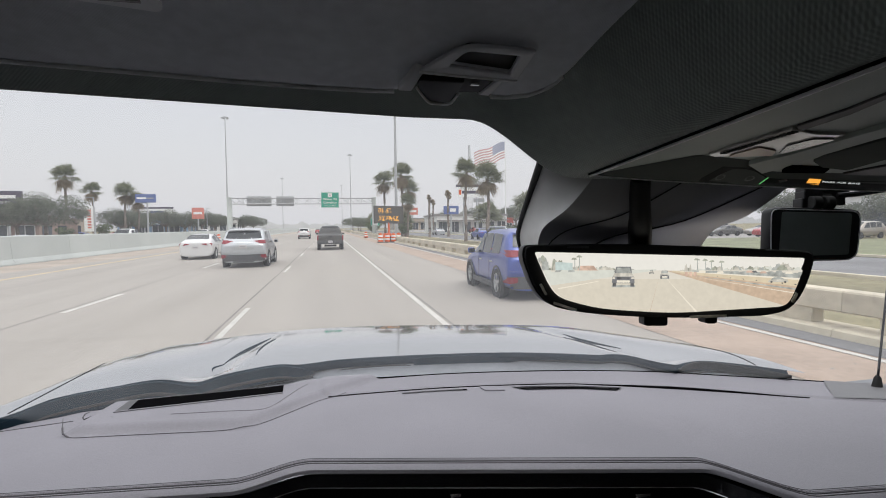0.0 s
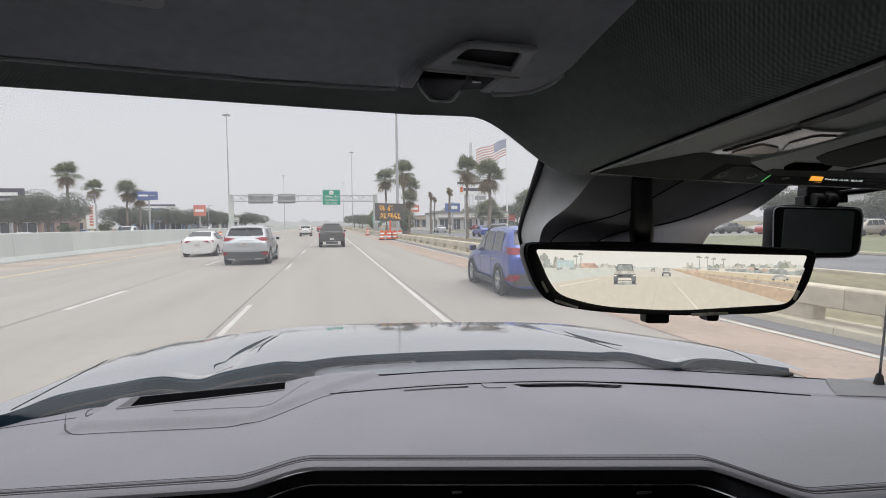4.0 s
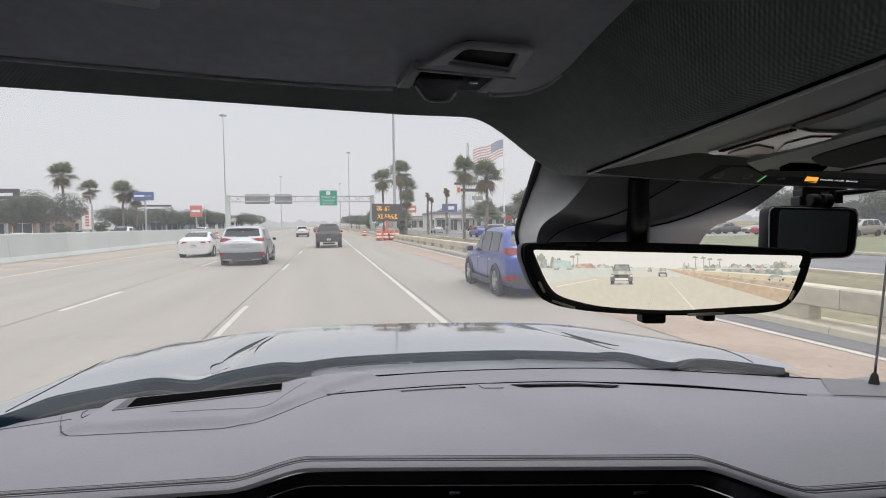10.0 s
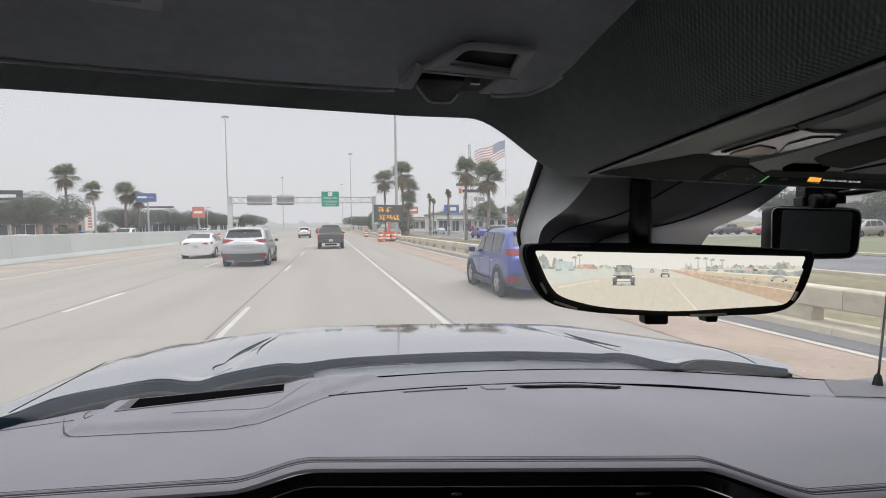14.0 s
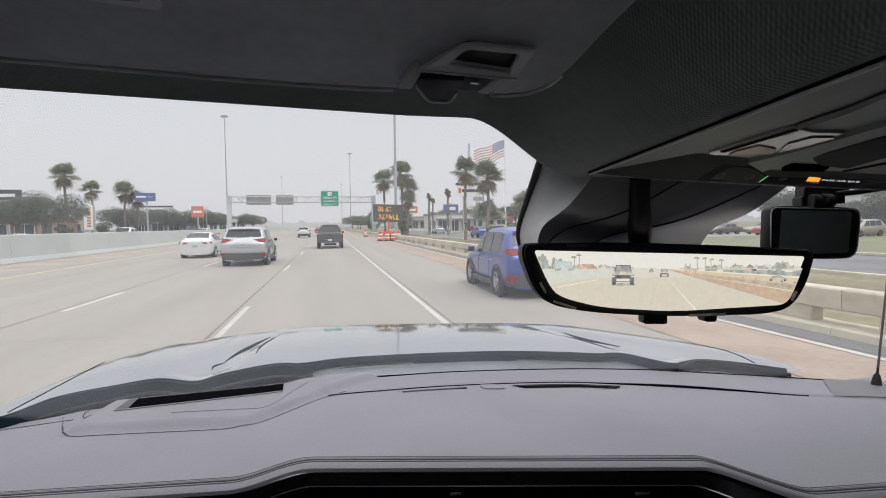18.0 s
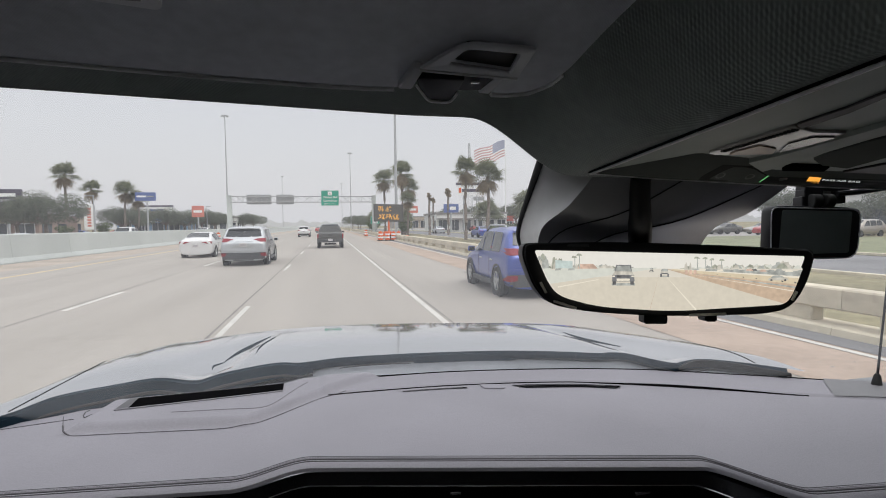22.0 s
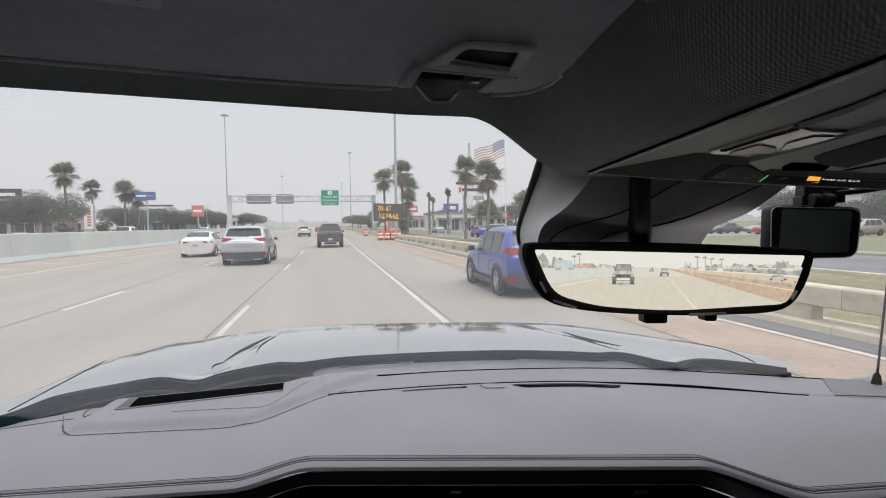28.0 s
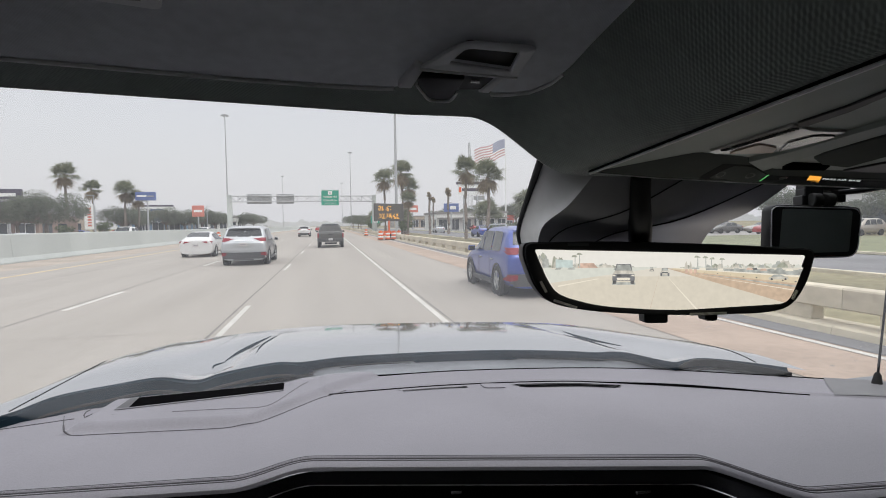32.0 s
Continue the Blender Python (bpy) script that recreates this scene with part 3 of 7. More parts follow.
for i in range(62):
    y0 = -6 + 3.0 * i
    if beam_me is None:
        s = Shape()
        sweep_y(s, [(-0.14, 0.35), (-0.16, 0.37), (-0.16, 0.645), (-0.14, 0.67), (0.14, 0.67), (0.16, 0.645), (0.16, 0.35)], 0, 2.99)
        beam_me = solid("beam", s, M_RAIL, smooth=0)
        s = Shape()
        s.box((0, 0, 0.24), (0.25, 2.0, 0.26))
        post_me = solid("post", s, M_RAIL, 0.02)
        s = Shape()
        sweep_y(s, [(-0.36, -0.02), (-0.33, 0.10), (-0.29, 0.125), (0.27, 0.125), (0.29, -0.02)], 0, 2.99)
        curb_me = solid("kerb_block", s, M_RAIL, smooth=0)
    for nm, me, y in (("beam", beam_me, y0), ("post", post_me, y0 + 1.5), ("kerb_block", curb_me, y0)):
        ob = new(nm, me)
        ob.parent = rail
        ob.matrix_basis = Matrix.Translation((0, y, 0))
# far skyline, so distant that it never shifts; haze painted pale, with a glow
s = Shape()
random.seed(4)


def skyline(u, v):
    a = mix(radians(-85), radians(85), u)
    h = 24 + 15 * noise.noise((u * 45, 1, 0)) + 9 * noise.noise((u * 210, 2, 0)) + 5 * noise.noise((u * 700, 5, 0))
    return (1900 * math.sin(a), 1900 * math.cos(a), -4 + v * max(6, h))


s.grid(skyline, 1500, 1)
structure("backdrop", s, M_FAR, "far skyline of trees and roofs, haze painted in pale", smooth=0)


# ---- the pickup's cab round the camera ----
XC = 0.24  # the truck's centre line


def bend(pts, x):
    """A smooth curve through a few (x, y) places."""
    if x <= pts[0][0]:
        return pts[0][1]
    for i in range(len(pts) - 1):
        if x <= pts[i + 1][0]:
            a, b = pts[i], pts[i + 1]
            p, q = pts[max(0, i - 1)], pts[min(len(pts) - 1, i + 2)]
            h = b[0] - a[0]
            t = (x - a[0]) / h
            ma, mb = (b[1] - p[1]) / (b[0] - p[0]) * h, (q[1] - a[1]) / (q[0] - a[0]) * h
            return (2 * t ** 3 - 3 * t * t + 1) * a[1] + (t ** 3 - 2 * t * t + t) * ma + (3 * t * t - 2 * t ** 3) * b[1] + (t ** 3 - t * t) * mb
    return pts[-1][1]


FAR_EDGE = [(-0.80, 1.07), (-0.649, 1.166), (-0.568, 1.202), (-0.523, 1.227), (-0.47, 1.234), (-0.111, 1.266), (-0.066, 1.292), (0.087, 1.291),
            (0.308, 1.284), (0.604, 1.232), (0.812, 1.166), (0.931, 1.106), (1.098, 1.018), (1.267, 0.924), (1.34, 0.885)]


def y_far(x):
    return bend(FAR_EDGE, x)


def y_near(x):
    left, mid, right = 0.79 - 0.11 * (x + 0.13), 0.823 - 0.245 * x, 0.565 - 0.12 * (x - 0.62)
    return mix(mix(left, mid, ease((x + 0.15) / 0.12)), right, ease((x - 0.555) / 0.085))


def hud_rise(x, y):
    k = ease((x + 0.20) / 0.09)
    edge = mix(1.037 - 0.145 * (x + 0.49), 1.0 + 1.05 * (x + 0.157), k)
    return 0.015 * ease(min(x + 0.492, y - edge) / 0.032)


def smooth_path(pts, n):
    """Points eased along a curve through the given ones."""
    out = []
    m = len(pts)
    for i in range(m - 1):
        p = [Vector(pts[max(0, min(m - 1, i + k))]) for k in (-1, 0, 1, 2)]
        for k in range(n):
            t = k / n
            out.append(tuple(0.5 * ((2 * p[1]) + (p[2] - p[0]) * t + (2 * p[0] - 5 * p[1] + 4 * p[2] - p[3]) * t * t + (3 * p[1] - p[0] - 3 * p[2] + p[3]) * t ** 3)))
    return out + [tuple(pts[-1])]


def y_ledge(x):
    return bend([(-0.011, 1.159), (0.078, 1.164), (0.277, 1.159), (0.546, 1.116), (0.724, 1.042), (0.879, 0.956), (0.99, 0.889), (1.34, 0.72)], x)


def z_dash(x, y):
    t = (y - y_near(x)) / (y_far(x) - y_near(x))
    ledge = 0.004 * ease((y - y_ledge(x)) / 0.008) if x > -0.02 else 0
    return 1.32 - 0.02 * t + 0.006 * math.sin(math.pi * max(0, min(1, t))) + hud_rise(x, y) + ledge


X0, X1 = -0.80, 1.34
dash = thing("dashboard", "grey leather-covered dashboard with stitched edge below the windshield", "dashboard", (XC, 1.0, 1.1))
s = Shape()


def dash_top(u, v):
    x = mix(X0, X1, u)
    y = mix(y_near(x), y_far(x), v)
    return (x, y, z_dash(x, y))


s.grid(dash_top, 260, 120, True)
part("top_pad", s, M_DASH, dash, "soft grey leather top pad")
s = Shape()
LIP = [(0, 0), (-0.010, -0.0012), (-0.014, -0.0022), (-0.020, -0.0045), (-0.024, -0.0075), (-0.0245, -0.013)]


def lip(u, v):
    x = mix(X0, X1, u)
    i = min(4, int(v * 5))
    a, b, f = LIP[i], LIP[i + 1], v * 5 - i
    y = y_near(x)
    return (x, y + mix(a[0], b[0], f), z_dash(x, y) + mix(a[1], b[1], f))


s.grid(lip, 260, 5)
part("front_lip", s, M_DASH, dash, "grey leather rolled front edge")


def along_edge(dy, dz, n=260, a=X0, b=X1):
    return [(mix(a, b, i / n), y_near(mix(a, b, i / n)) + dy, z_dash(mix(a, b, i / n), y_near(mix(a, b, i / n)) + max(dy, 0)) + dz) for i in range(n + 1)]


for dy, dz, rr in ((0.0, 0.0, 0.0006), (-0.0085, -0.0008, 0.0013), (-0.0128, -0.0018, 0.0009)):
    s = Shape()
    s.tube(along_edge(dy, dz), rr, 5)
    part("seam", s, M_SEAM, dash, "dark seam along the edge")
s = Shape()
for dy, dz in ((-0.0035, -0.0001), (-0.0062, -0.0003)):
    path = along_edge(dy, dz, 520)
    for i in range(0, 519):
        a, b = Vector(path[i]), Vector(path[i + 1])
        s.bar(a, a + (b - a) * 0.7, 0.0006)
tagged(part("stitching", s, M_THREAD, dash, "rows of grey thread stitches", smooth=0), kind="stuff")
s = Shape()
s.grid(lambda u, v: (mix(X0, X1, u), y_near(mix(X0, X1, u)) - 0.004 + 0.006 * v, z_dash(mix(X0, X1, u), y_near(mix(X0, X1, u))) - 0.024 - 0.024 * v), 200, 2)
part("black_trim", s, M_GLOSS, dash, "gloss black band under the leather edge")
s = Shape()
s.tube([(x, y + 0.002, z - 0.0495) for x, y, z in along_edge(0, 0, 200, -0.20, 0.66)], 0.0011, 6)
part("bright_strip", s, M_CHROME, dash, "thin bright strip")
# near-black colour stands in for the shade below the edge
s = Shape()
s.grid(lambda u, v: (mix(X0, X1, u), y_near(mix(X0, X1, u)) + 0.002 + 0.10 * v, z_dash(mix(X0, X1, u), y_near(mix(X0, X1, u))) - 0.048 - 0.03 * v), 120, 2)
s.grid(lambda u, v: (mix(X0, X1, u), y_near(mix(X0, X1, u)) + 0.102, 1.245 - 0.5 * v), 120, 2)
part("instrument_panel", s, M_VOID, dash, "instrument panel with its shade put into near-black")
for x, w in ((0.195, 0.02), (0.492, 0.028)):
    s = Shape()
    s.box((x, y_near(x) + 0.03, z_dash(x, y_near(x)) - 0.072), (w, 0.02, 0.008))
    part("silver_button", s, M_CHROME, dash, "small satin button", bevel=0.002)

s = Shape()
s.tube([(x, y, z_dash(x, y) + 0.0003) for x, y in [(-0.80, 1.095), (-0.66, 1.125), (-0.58, 1.138), (-0.51, 1.148)]], 0.0012, 6)
part("pad_groove", s, M_SEAM, dash)
# projector opening in the raised pad, its depth painted on as flat black
s = Shape()
Q = [(-0.430, 1.130), (-0.434, 1.229), (-0.113, 1.257), (-0.108, 1.177)]


def patch(q, lift):
    def fn(u, v):
        ax, ay = mix(q[0][0], q[3][0], u), mix(q[0][1], q[3][1], u)
        bx, by = mix(q[1][0], q[2][0], u), mix(q[1][1], q[2][1], u)
        x, y = mix(ax, bx, v), mix(ay, by, v)
        return (x, y, z_dash(x, y) + lift)
    return fn


s.grid(patch(Q, 0.0012), 40, 6, True)
slot_part = part("projector_opening", s, M_VOID, dash, "deep black slot of the head-up display")
s = Shape()
s.grid(patch([(-0.4295, 1.1315), (-0.4335, 1.228), (-0.417, 1.230), (-0.4065, 1.1365)], 0.0022), 6, 6, True)
part("slot_wall", s, M_DASH_DARK, slot_part)
s = Shape()
rim = [patch(Q, 0.0016)(u, v) for u, v in [(i / 20, 0) for i in range(21)]]
s.tube(rim, 0.0014, 6)
part("slot_rim", s, M_DASH, slot_part)
# groove round the raised pad
s = Shape()
gp = smooth_path([(-0.5435, 1.1825), (-0.519, 1.126), (-0.502, 1.088), (-0.4845, 1.052), (-0.4726, 1.039), (-0.4554, 1.0304), (-0.42, 1.026), (-0.32, 1.012), (-0.21, 0.997), (-0.165, 0.999), (-0.13, 1.020), (-0.07, 1.085), (-0.02, 1.142), (0.03, 1.171)], 5)
s.tube([(x, y, z_dash(x, y) + 0.0006) for x, y in gp], [0.0006 if i < 8 else 0.0015 if i < 22 else 0.0007 for i in range(len(gp))], 6)
part("pad_groove", s, M_SEAM, dash)
s = Shape()
s.tube([(x, y, z_dash(x, y) + 0.0002) for x, y in [(-0.510, 1.218), (-0.511, 1.200), (-0.504, 1.175), (-0.494, 1.154), (-0.470, 1.130), (-0.418, 1.095)]], [0.0013, 0.0014, 0.0013, 0.0010, 0.0005, 0.0003], 6)
part("pad_groove", s, M_SEAM, dash)

s = Shape()
s.tube([(x, y, z_dash(x, y) + 0.0003) for x, y in smooth_path([(-0.057, 1.240), (-0.0744, 1.2006), (-0.095, 1.1437), (-0.118, 1.082), (-0.1428, 1.0589), (-0.20, 1.067), (-0.31, 1.081)], 5)], 0.0008, 6)
part("pad_groove", s, M_THREAD, dash)

# defroster strip
for a, b, d, w in ((0.145, 0.305, -0.022, 0.010), (0.412, 0.655, -0.020, 0.030)):
    s = Shape()
    s.grid(lambda u, v: (mix(a, b, u), y_ledge(mix(a, b, u)) + d - v * w * (u + 0.05 if a < 0.2 else min(1, 9 * min(u, 1 - u) + 0.15)), z_dash(mix(a, b, u), y_ledge(mix(a, b, u)) + d - v * w) + 0.0012), 40, 2)
    vent = part("defroster_vent", s, M_VOID, dash, "black slotted defroster vent")
    s = Shape()
    for off in (0.3, 0.7):
        s.tube([(mix(a + 0.01, b - 0.01, i / 20), y_ledge(mix(a + 0.01, b - 0.01, i / 20)) + d - w * off, z_dash(mix(a, b, i / 20), y_ledge(mix(a, b, i / 20)) + d) + 0.0016) for i in range(21)], 0.0009, 5)
    part("vent_fin", s, M_DASH_DARK, vent)
s = Shape()
s.tube([(x, y_ledge(x) - 0.001, z_dash(x, y_ledge(x) - 0.004) + 0.0006) for x in [mix(-0.01, 1.0, i / 60) for i in range(61)]], [0.0014 + 0.0030 * math.sin(math.pi * ease((i - 34) / 26)) for i in range(61)], 6)
part("ledge_groove", s, M_VOID, dash, "black groove along the ledge")
s = Shape()
s.slab(rounded([(0.342, 1.108), (0.390, 1.096), (0.378, 1.136), (0.338, 1.143)], 0.008), lambda x, y, d: (x, y, z_dash(x, y) + 0.003 - d), 0.004)
part("light_sensor", s, M_DASH, dash, "small raised grey light sensor", bevel=0.001)
s = Shape()
s.grid(lambda u, v: (mix(1.045 + 0.12 * v, 1.34, u), mix(0.865 - 0.45 * (mix(1.045 + 0.12 * v, 1.34, u) - 1.045), y_far(mix(1.045 + 0.12 * v, 1.34, u)) + 0.012, v), z_dash(mix(1.045 + 0.12 * v, 1.34, u), mix(0.865 - 0.45 * (mix(1.045 + 0.12 * v, 1.34, u) - 1.045), y_far(mix(1.045 + 0.12 * v, 1.34, u)), v)) + 0.0016), 16, 8, True)
part("corner_trim", s, M_CORNER, dash, "darker grey plastic corner trim")

# hood, cowl and wipers
hood = thing("truck_hood", "silver-grey glossy pickup hood mirroring the sky", "car hood", (XC, 1.7, 1.2))
# where the hood ends at the glass, and the brow beyond which it falls away
REAR = [(-0.70, 1.10), (-0.63, 1.165), (-0.597, 1.255), (-0.50, 1.318), (-0.416, 1.353), (-0.314, 1.305), (-0.273, 1.351), (-0.186, 1.406), (-0.13, 1.420), (-0.085, 1.404),
        (0.02, 1.428), (0.177, 1.426), (0.338, 1.409), (0.498, 1.379), (0.648, 1.325), (0.731, 1.285), (0.767, 1.284), (0.806, 1.258), (0.837, 1.185), (0.865, 1.143), (0.90, 1.152),
        (0.958, 1.158), (1.022, 1.114), (1.094, 1.03), (1.15, 0.95)]
BROW = [(-0.70, 1.12), (-0.692, 1.249), (-0.664, 1.418), (-0.627, 1.656), (-0.561, 1.759), (-0.518, 1.811), (-0.439, 1.845), (-0.359, 1.895), (-0.176, 1.960), (0.03, 1.977),
        (0.244, 1.951), (0.457, 1.902), (0.666, 1.843), (0.853, 1.744), (0.982, 1.573), (1.044, 1.474), (1.103, 1.336), (1.145, 1.187), (1.15, 0.97)]


def valley(x, y):
    """How deep the two hollows beside the raised middle are."""
    xl, xr = mix(-0.312, -0.205, (y - 1.30) / 0.6), mix(0.875, 0.70, (y - 1.15) / 0.65)
    return max(math.exp(-((x - xl) / (0.035 if x > xl else 0.075)) ** 2), math.exp(-((x - xr) / (0.035 if x < xr else 0.07)) ** 2))


def hood_at(x, t):
    ya, yb = bend(REAR, x), max(bend(REAR, x) + 0.01, bend(BROW, x))
    y = mix(ya, yb, t)
    z = 1.325 + 0.006 * math.sin(math.pi * t) - 0.015 * t * t
    z -= 0.011 * valley(x, y) * ease(t / 0.12) * (1 - ease((t - 0.45) / 0.5))
    return (x, y, z)


def brow_at(u):
    return Vector(hood_at(mix(-0.699, 1.118, u), 1.0))


s = Shape()
s.grid(lambda u, v: hood_at(mix(-0.70, 1.118, u), v), 200, 60, True)


def fall(u, v):
    p = brow_at(u)
    d = Vector((p.x - XC, p.y - 0.9, 0)).normalized()
    q = p + d * (0.42 * v)
    return (max(XC - 1.0, min(XC + 1.0, q.x)), q.y, p.z - 0.09 * v - 0.55 * v ** 2.4)


s.grid(fall, 200, 12, True)
part("hood_panel", s, M_PAINT, hood, "silver-grey metallic painted panel")
# slots pressed into the hollows, and the gap to the fender
for a, b, w in (((-0.290, 1.50), (-0.200, 1.80), 0.0035), ((-0.212, 1.535), (-0.180, 1.77), 0.0018), ((-0.306, 1.425), (-0.288, 1.49), 0.0016), ((0.845, 1.36), (0.775, 1.60), 0.0022)):
    s = Shape()
    pp_ = []
    for i in range(17):
        x, y = mix(a[0], b[0], i / 16) - 0.012 * math.sin(math.pi * i / 16), mix(a[1], b[1], i / 16)
        ya, yb = bend(REAR, x), bend(BROW, x)
        pp_.append(Vector(hood_at(x, (y - ya) / (yb - ya))) + Vector((0, 0, 0.0006)))
    s.tube(pp_, [w * math.sin(math.pi * (i + 0.5) / 17) + 0.0004 for i in range(17)], 6)
    part("vent_crease", s, M_COWL, hood, "dark crease line of the hood")
for k in (0.035, 0.968):
    s = Shape()
    s.tube([Vector(hood_at(mix(-0.70, 1.118, k) + 0.02 * math.sin(3 * i / 20), 0.04 + 0.95 * i / 20)) + Vector((0, 0, 0.0003)) for i in range(21)], 0.0011, 6)
    part("shut_line", s, M_VOID, hood, "dark gap between hood and fender")
# dark rubber seal under the hood's rear edge
s = Shape()
s.grid(lambda a, b: (mix(-0.70, 1.095, a), bend(REAR, mix(-0.70, 1.095, a)) - 0.004 * math.sin(math.pi * b), 1.3255 - 0.024 * b), 160, 4)
part("hood_seal", s, M_COWL, hood, "dark rubber seal at the hood's rear edge")
s = Shape()
s.grid(lambda a, b: (mix(-0.74, 1.30, a), mix(y_far(mix(-0.74, 1.30, a)) + 0.006, max(bend(REAR, mix(-0.74, 1.30, a)) + 0.03, y_far(mix(-0.74, 1.30, a)) + 0.02), b), 1.290 + 0.012 * b - 0.04 * ease((-0.02 - mix(-0.74, 1.30, a)) / 0.12)), 140, 6, True)
part("cowl_panel", s, M_COWL_PALE, hood, "grey plastic cowl below the glass")
# this black tube stands in for the shadow gap where dash meets glass
s = Shape()
s.tube([(mix(-0.09, 1.26, i / 60), y_far(mix(-0.09, 1.26, i / 60)) + 0.004, 1.3035) for i in range(61)], [0.0022 + 0.0035 * ease((14 - i) / 10) * ease(i / 3) for i in range(61)], 6)
part("glass_seal", s, M_VOID, hood, "black seal at the foot of the glass")


for a, b, back, z_, r_w in ((-0.62, -0.05, 0.022, 1.294, 0.0045), (0.02, 0.215, 0.030, 1.304, 0.0018), (0.55, 0.86, 0.020, 1.307, 0.0016), (0.88, 1.13, 0.030, 1.302, 0.0022)):
    s = Shape()
    s.tube([(mix(a, b, i / 24), bend(REAR, mix(a, b, i / 24)) - back, z_ + 0.003 * math.sin(3.1 * i / 24)) for i in range(25)], [r_w * (0.45 + 0.55 * math.sin(math.pi * (i + 1) / 26)) for i in range(25)], 6)
    part("wiper_blade", s, M_RUBBER, hood, "black rubber wiper blade")


def upright(name, label, tops, feet, back, material):
    """A thin standing piece along the hood's rear edge, between an upper and a lower curve."""
    q = Shape()
    x0, x1 = tops[0][0], tops[-1][0]
    for d in (0.0, 0.012):
        q.grid(lambda u, v: (mix(x0, x1, u), bend(REAR, mix(x0, x1, u)) - back + d, mix(bend(tops, mix(x0, x1, u)), bend(feet, mix(x0, x1, u)), v)), 50, 3, d > 0)
    q.grid(lambda u, v: (mix(x0, x1, u), bend(REAR, mix(x0, x1, u)) - back + 0.012 * v, bend(tops, mix(x0, x1, u))), 50, 1, True)
    part(name, q, material, hood, label)


upright("wiper", "dark wiper arm lying below the hood's edge", [(-0.66, 1.312), (-0.597, 1.322), (-0.50, 1.3235), (-0.314, 1.320), (-0.10, 1.321), (-0.05, 1.306)], [(-0.66, 1.27), (-0.40, 1.272), (-0.15, 1.285), (-0.05, 1.298)], 0.012, M_COWL)
upright("wiper_motor_cover", "dark cover between the wiper arms", [(0.222, 1.315), (0.25, 1.319), (0.42, 1.319), (0.52, 1.304)], [(0.222, 1.308), (0.245, 1.2835), (0.40, 1.2835), (0.52, 1.303)], 0.010, M_COWL)
upright("wiper", "dark wiper arm lying below the hood's edge", [(0.872, 1.316), (0.93, 1.3235), (1.02, 1.322), (1.098, 1.316)], [(0.872, 1.309), (0.95, 1.306), (1.03, 1.300), (1.098, 1.308)], 0.008, M_RUBBER)

antenna = thing("antenna", "black whip antenna on the fender", "antenna", (1.225, 0.915, 1.28))
s = Shape()
s.lathe([(0, 0.012), (0.02, 0.0115), (0.045, 0.007), (0.05, 0.004), (0.05, 0)], (1.225, 0.915, 1.285), (0.06, 0, 1), 12)
part("antenna_base", s, M_RUBBER, antenna)
s = Shape()
s.tube([(1.228 + 0.055 * t, 0.915 - 0.005 * t, 1.33 + 0.62 * t) for t in (0, 0.3, 0.6, 1)], [0.0026, 0.0024, 0.002, 0.0015], 8)
part("mast", s, M_BLACK, antenna)

# headliner, pillars and shell
def z_head(x, y):
    z = 1.862 - 0.087 * math.exp(-(0.386 - y) / 0.20)
    z -= 0.033 * min(x, 0.06)
    con = 1.7305 - 0.039 * (x - 0.2) - 0.09 * (y - 0.364)
    if x > 0.7:
        return z
    start = 0.106 + 0.014 * ease((0.386 - y) / 0.055) + 0.038 * ease((0.32 - y) / 0.2)
    return min(1.88, mix(z, con, ease((x - start) / (0.194 - start))))


s = Shape()
s.grid(lambda u, v: (mix(-0.82, 0.215, u), mix(-1.6, 0.386, 1 - (1 - v) ** 2), z_head(mix(-0.82, 0.215, u), mix(-1.6, 0.386, 1 - (1 - v) ** 2))), 150, 120)
s.grid(lambda u, v: (mix(0.215, 1.34, u), mix(-1.6, 0.386, v), min(1.88, z_head(0.215, mix(-1.6, 0.386, v)) + 0.115 * ease((u - 0.3) / 0.4))), 20, 20)
# rolled front edge up to the glass
s.grid(lambda u, v: (mix(-0.82, 0.215, u), 0.386 + 0.012 * math.sin(v * 1.57), z_head(mix(-0.82, 0.215, u), 0.386) + 0.03 * v * v), 150, 5)
structure("headliner", s, M_CLOTH, "dark grey woven cloth headliner with a bulge to the console")
s = Shape()
s.grid(lambda u, v: (XC + 1.06 * (2 * u - 1), mix(-1.66, 0.425, v), 1.935 + 0.035 * (1 - (2 * u - 1) ** 4) + 0.02 * math.sin(math.pi * v)), 24, 12)
s.grid(lambda u, v: (XC + 1.06 * (2 * u - 1), mix(-1.66, 0.425, v), 1.905), 2, 2)
for q in (0, 1):
    s.grid(lambda u, v: (XC + 1.06 * (2 * q - 1), mix(-1.66, 0.425, u), mix(1.905, 1.935 + 0.02 * math.sin(math.pi * u), v)), 12, 1)
    s.grid(lambda u, v: (XC + 1.06 * (2 * u - 1), -1.66 if q == 0 else 0.425, mix(1.905, 1.935 + 0.035 * (1 - (2 * u - 1) ** 4), v)), 24, 1)
structure("roof", s, M_PAINT, "silver-grey cab roof")
# added out of view to stop sky light entering above the glass
s = Shape()
s.box((XC, 0.407, 1.865), (2.2, 0.014, 0.13))
structure("header_panel", s, M_SHELL, "unseen dark panel closing a light gap above the windshield")
s = Shape()
s.box((XC, -0.5, 0.55), (2.1, 3.0, 0.1))
structure("cab_floor", s, M_SHELL, "dark carpeted cab floor")
# unseen panels; wide pillars and closed rear windows keep side light out
s = Shape()
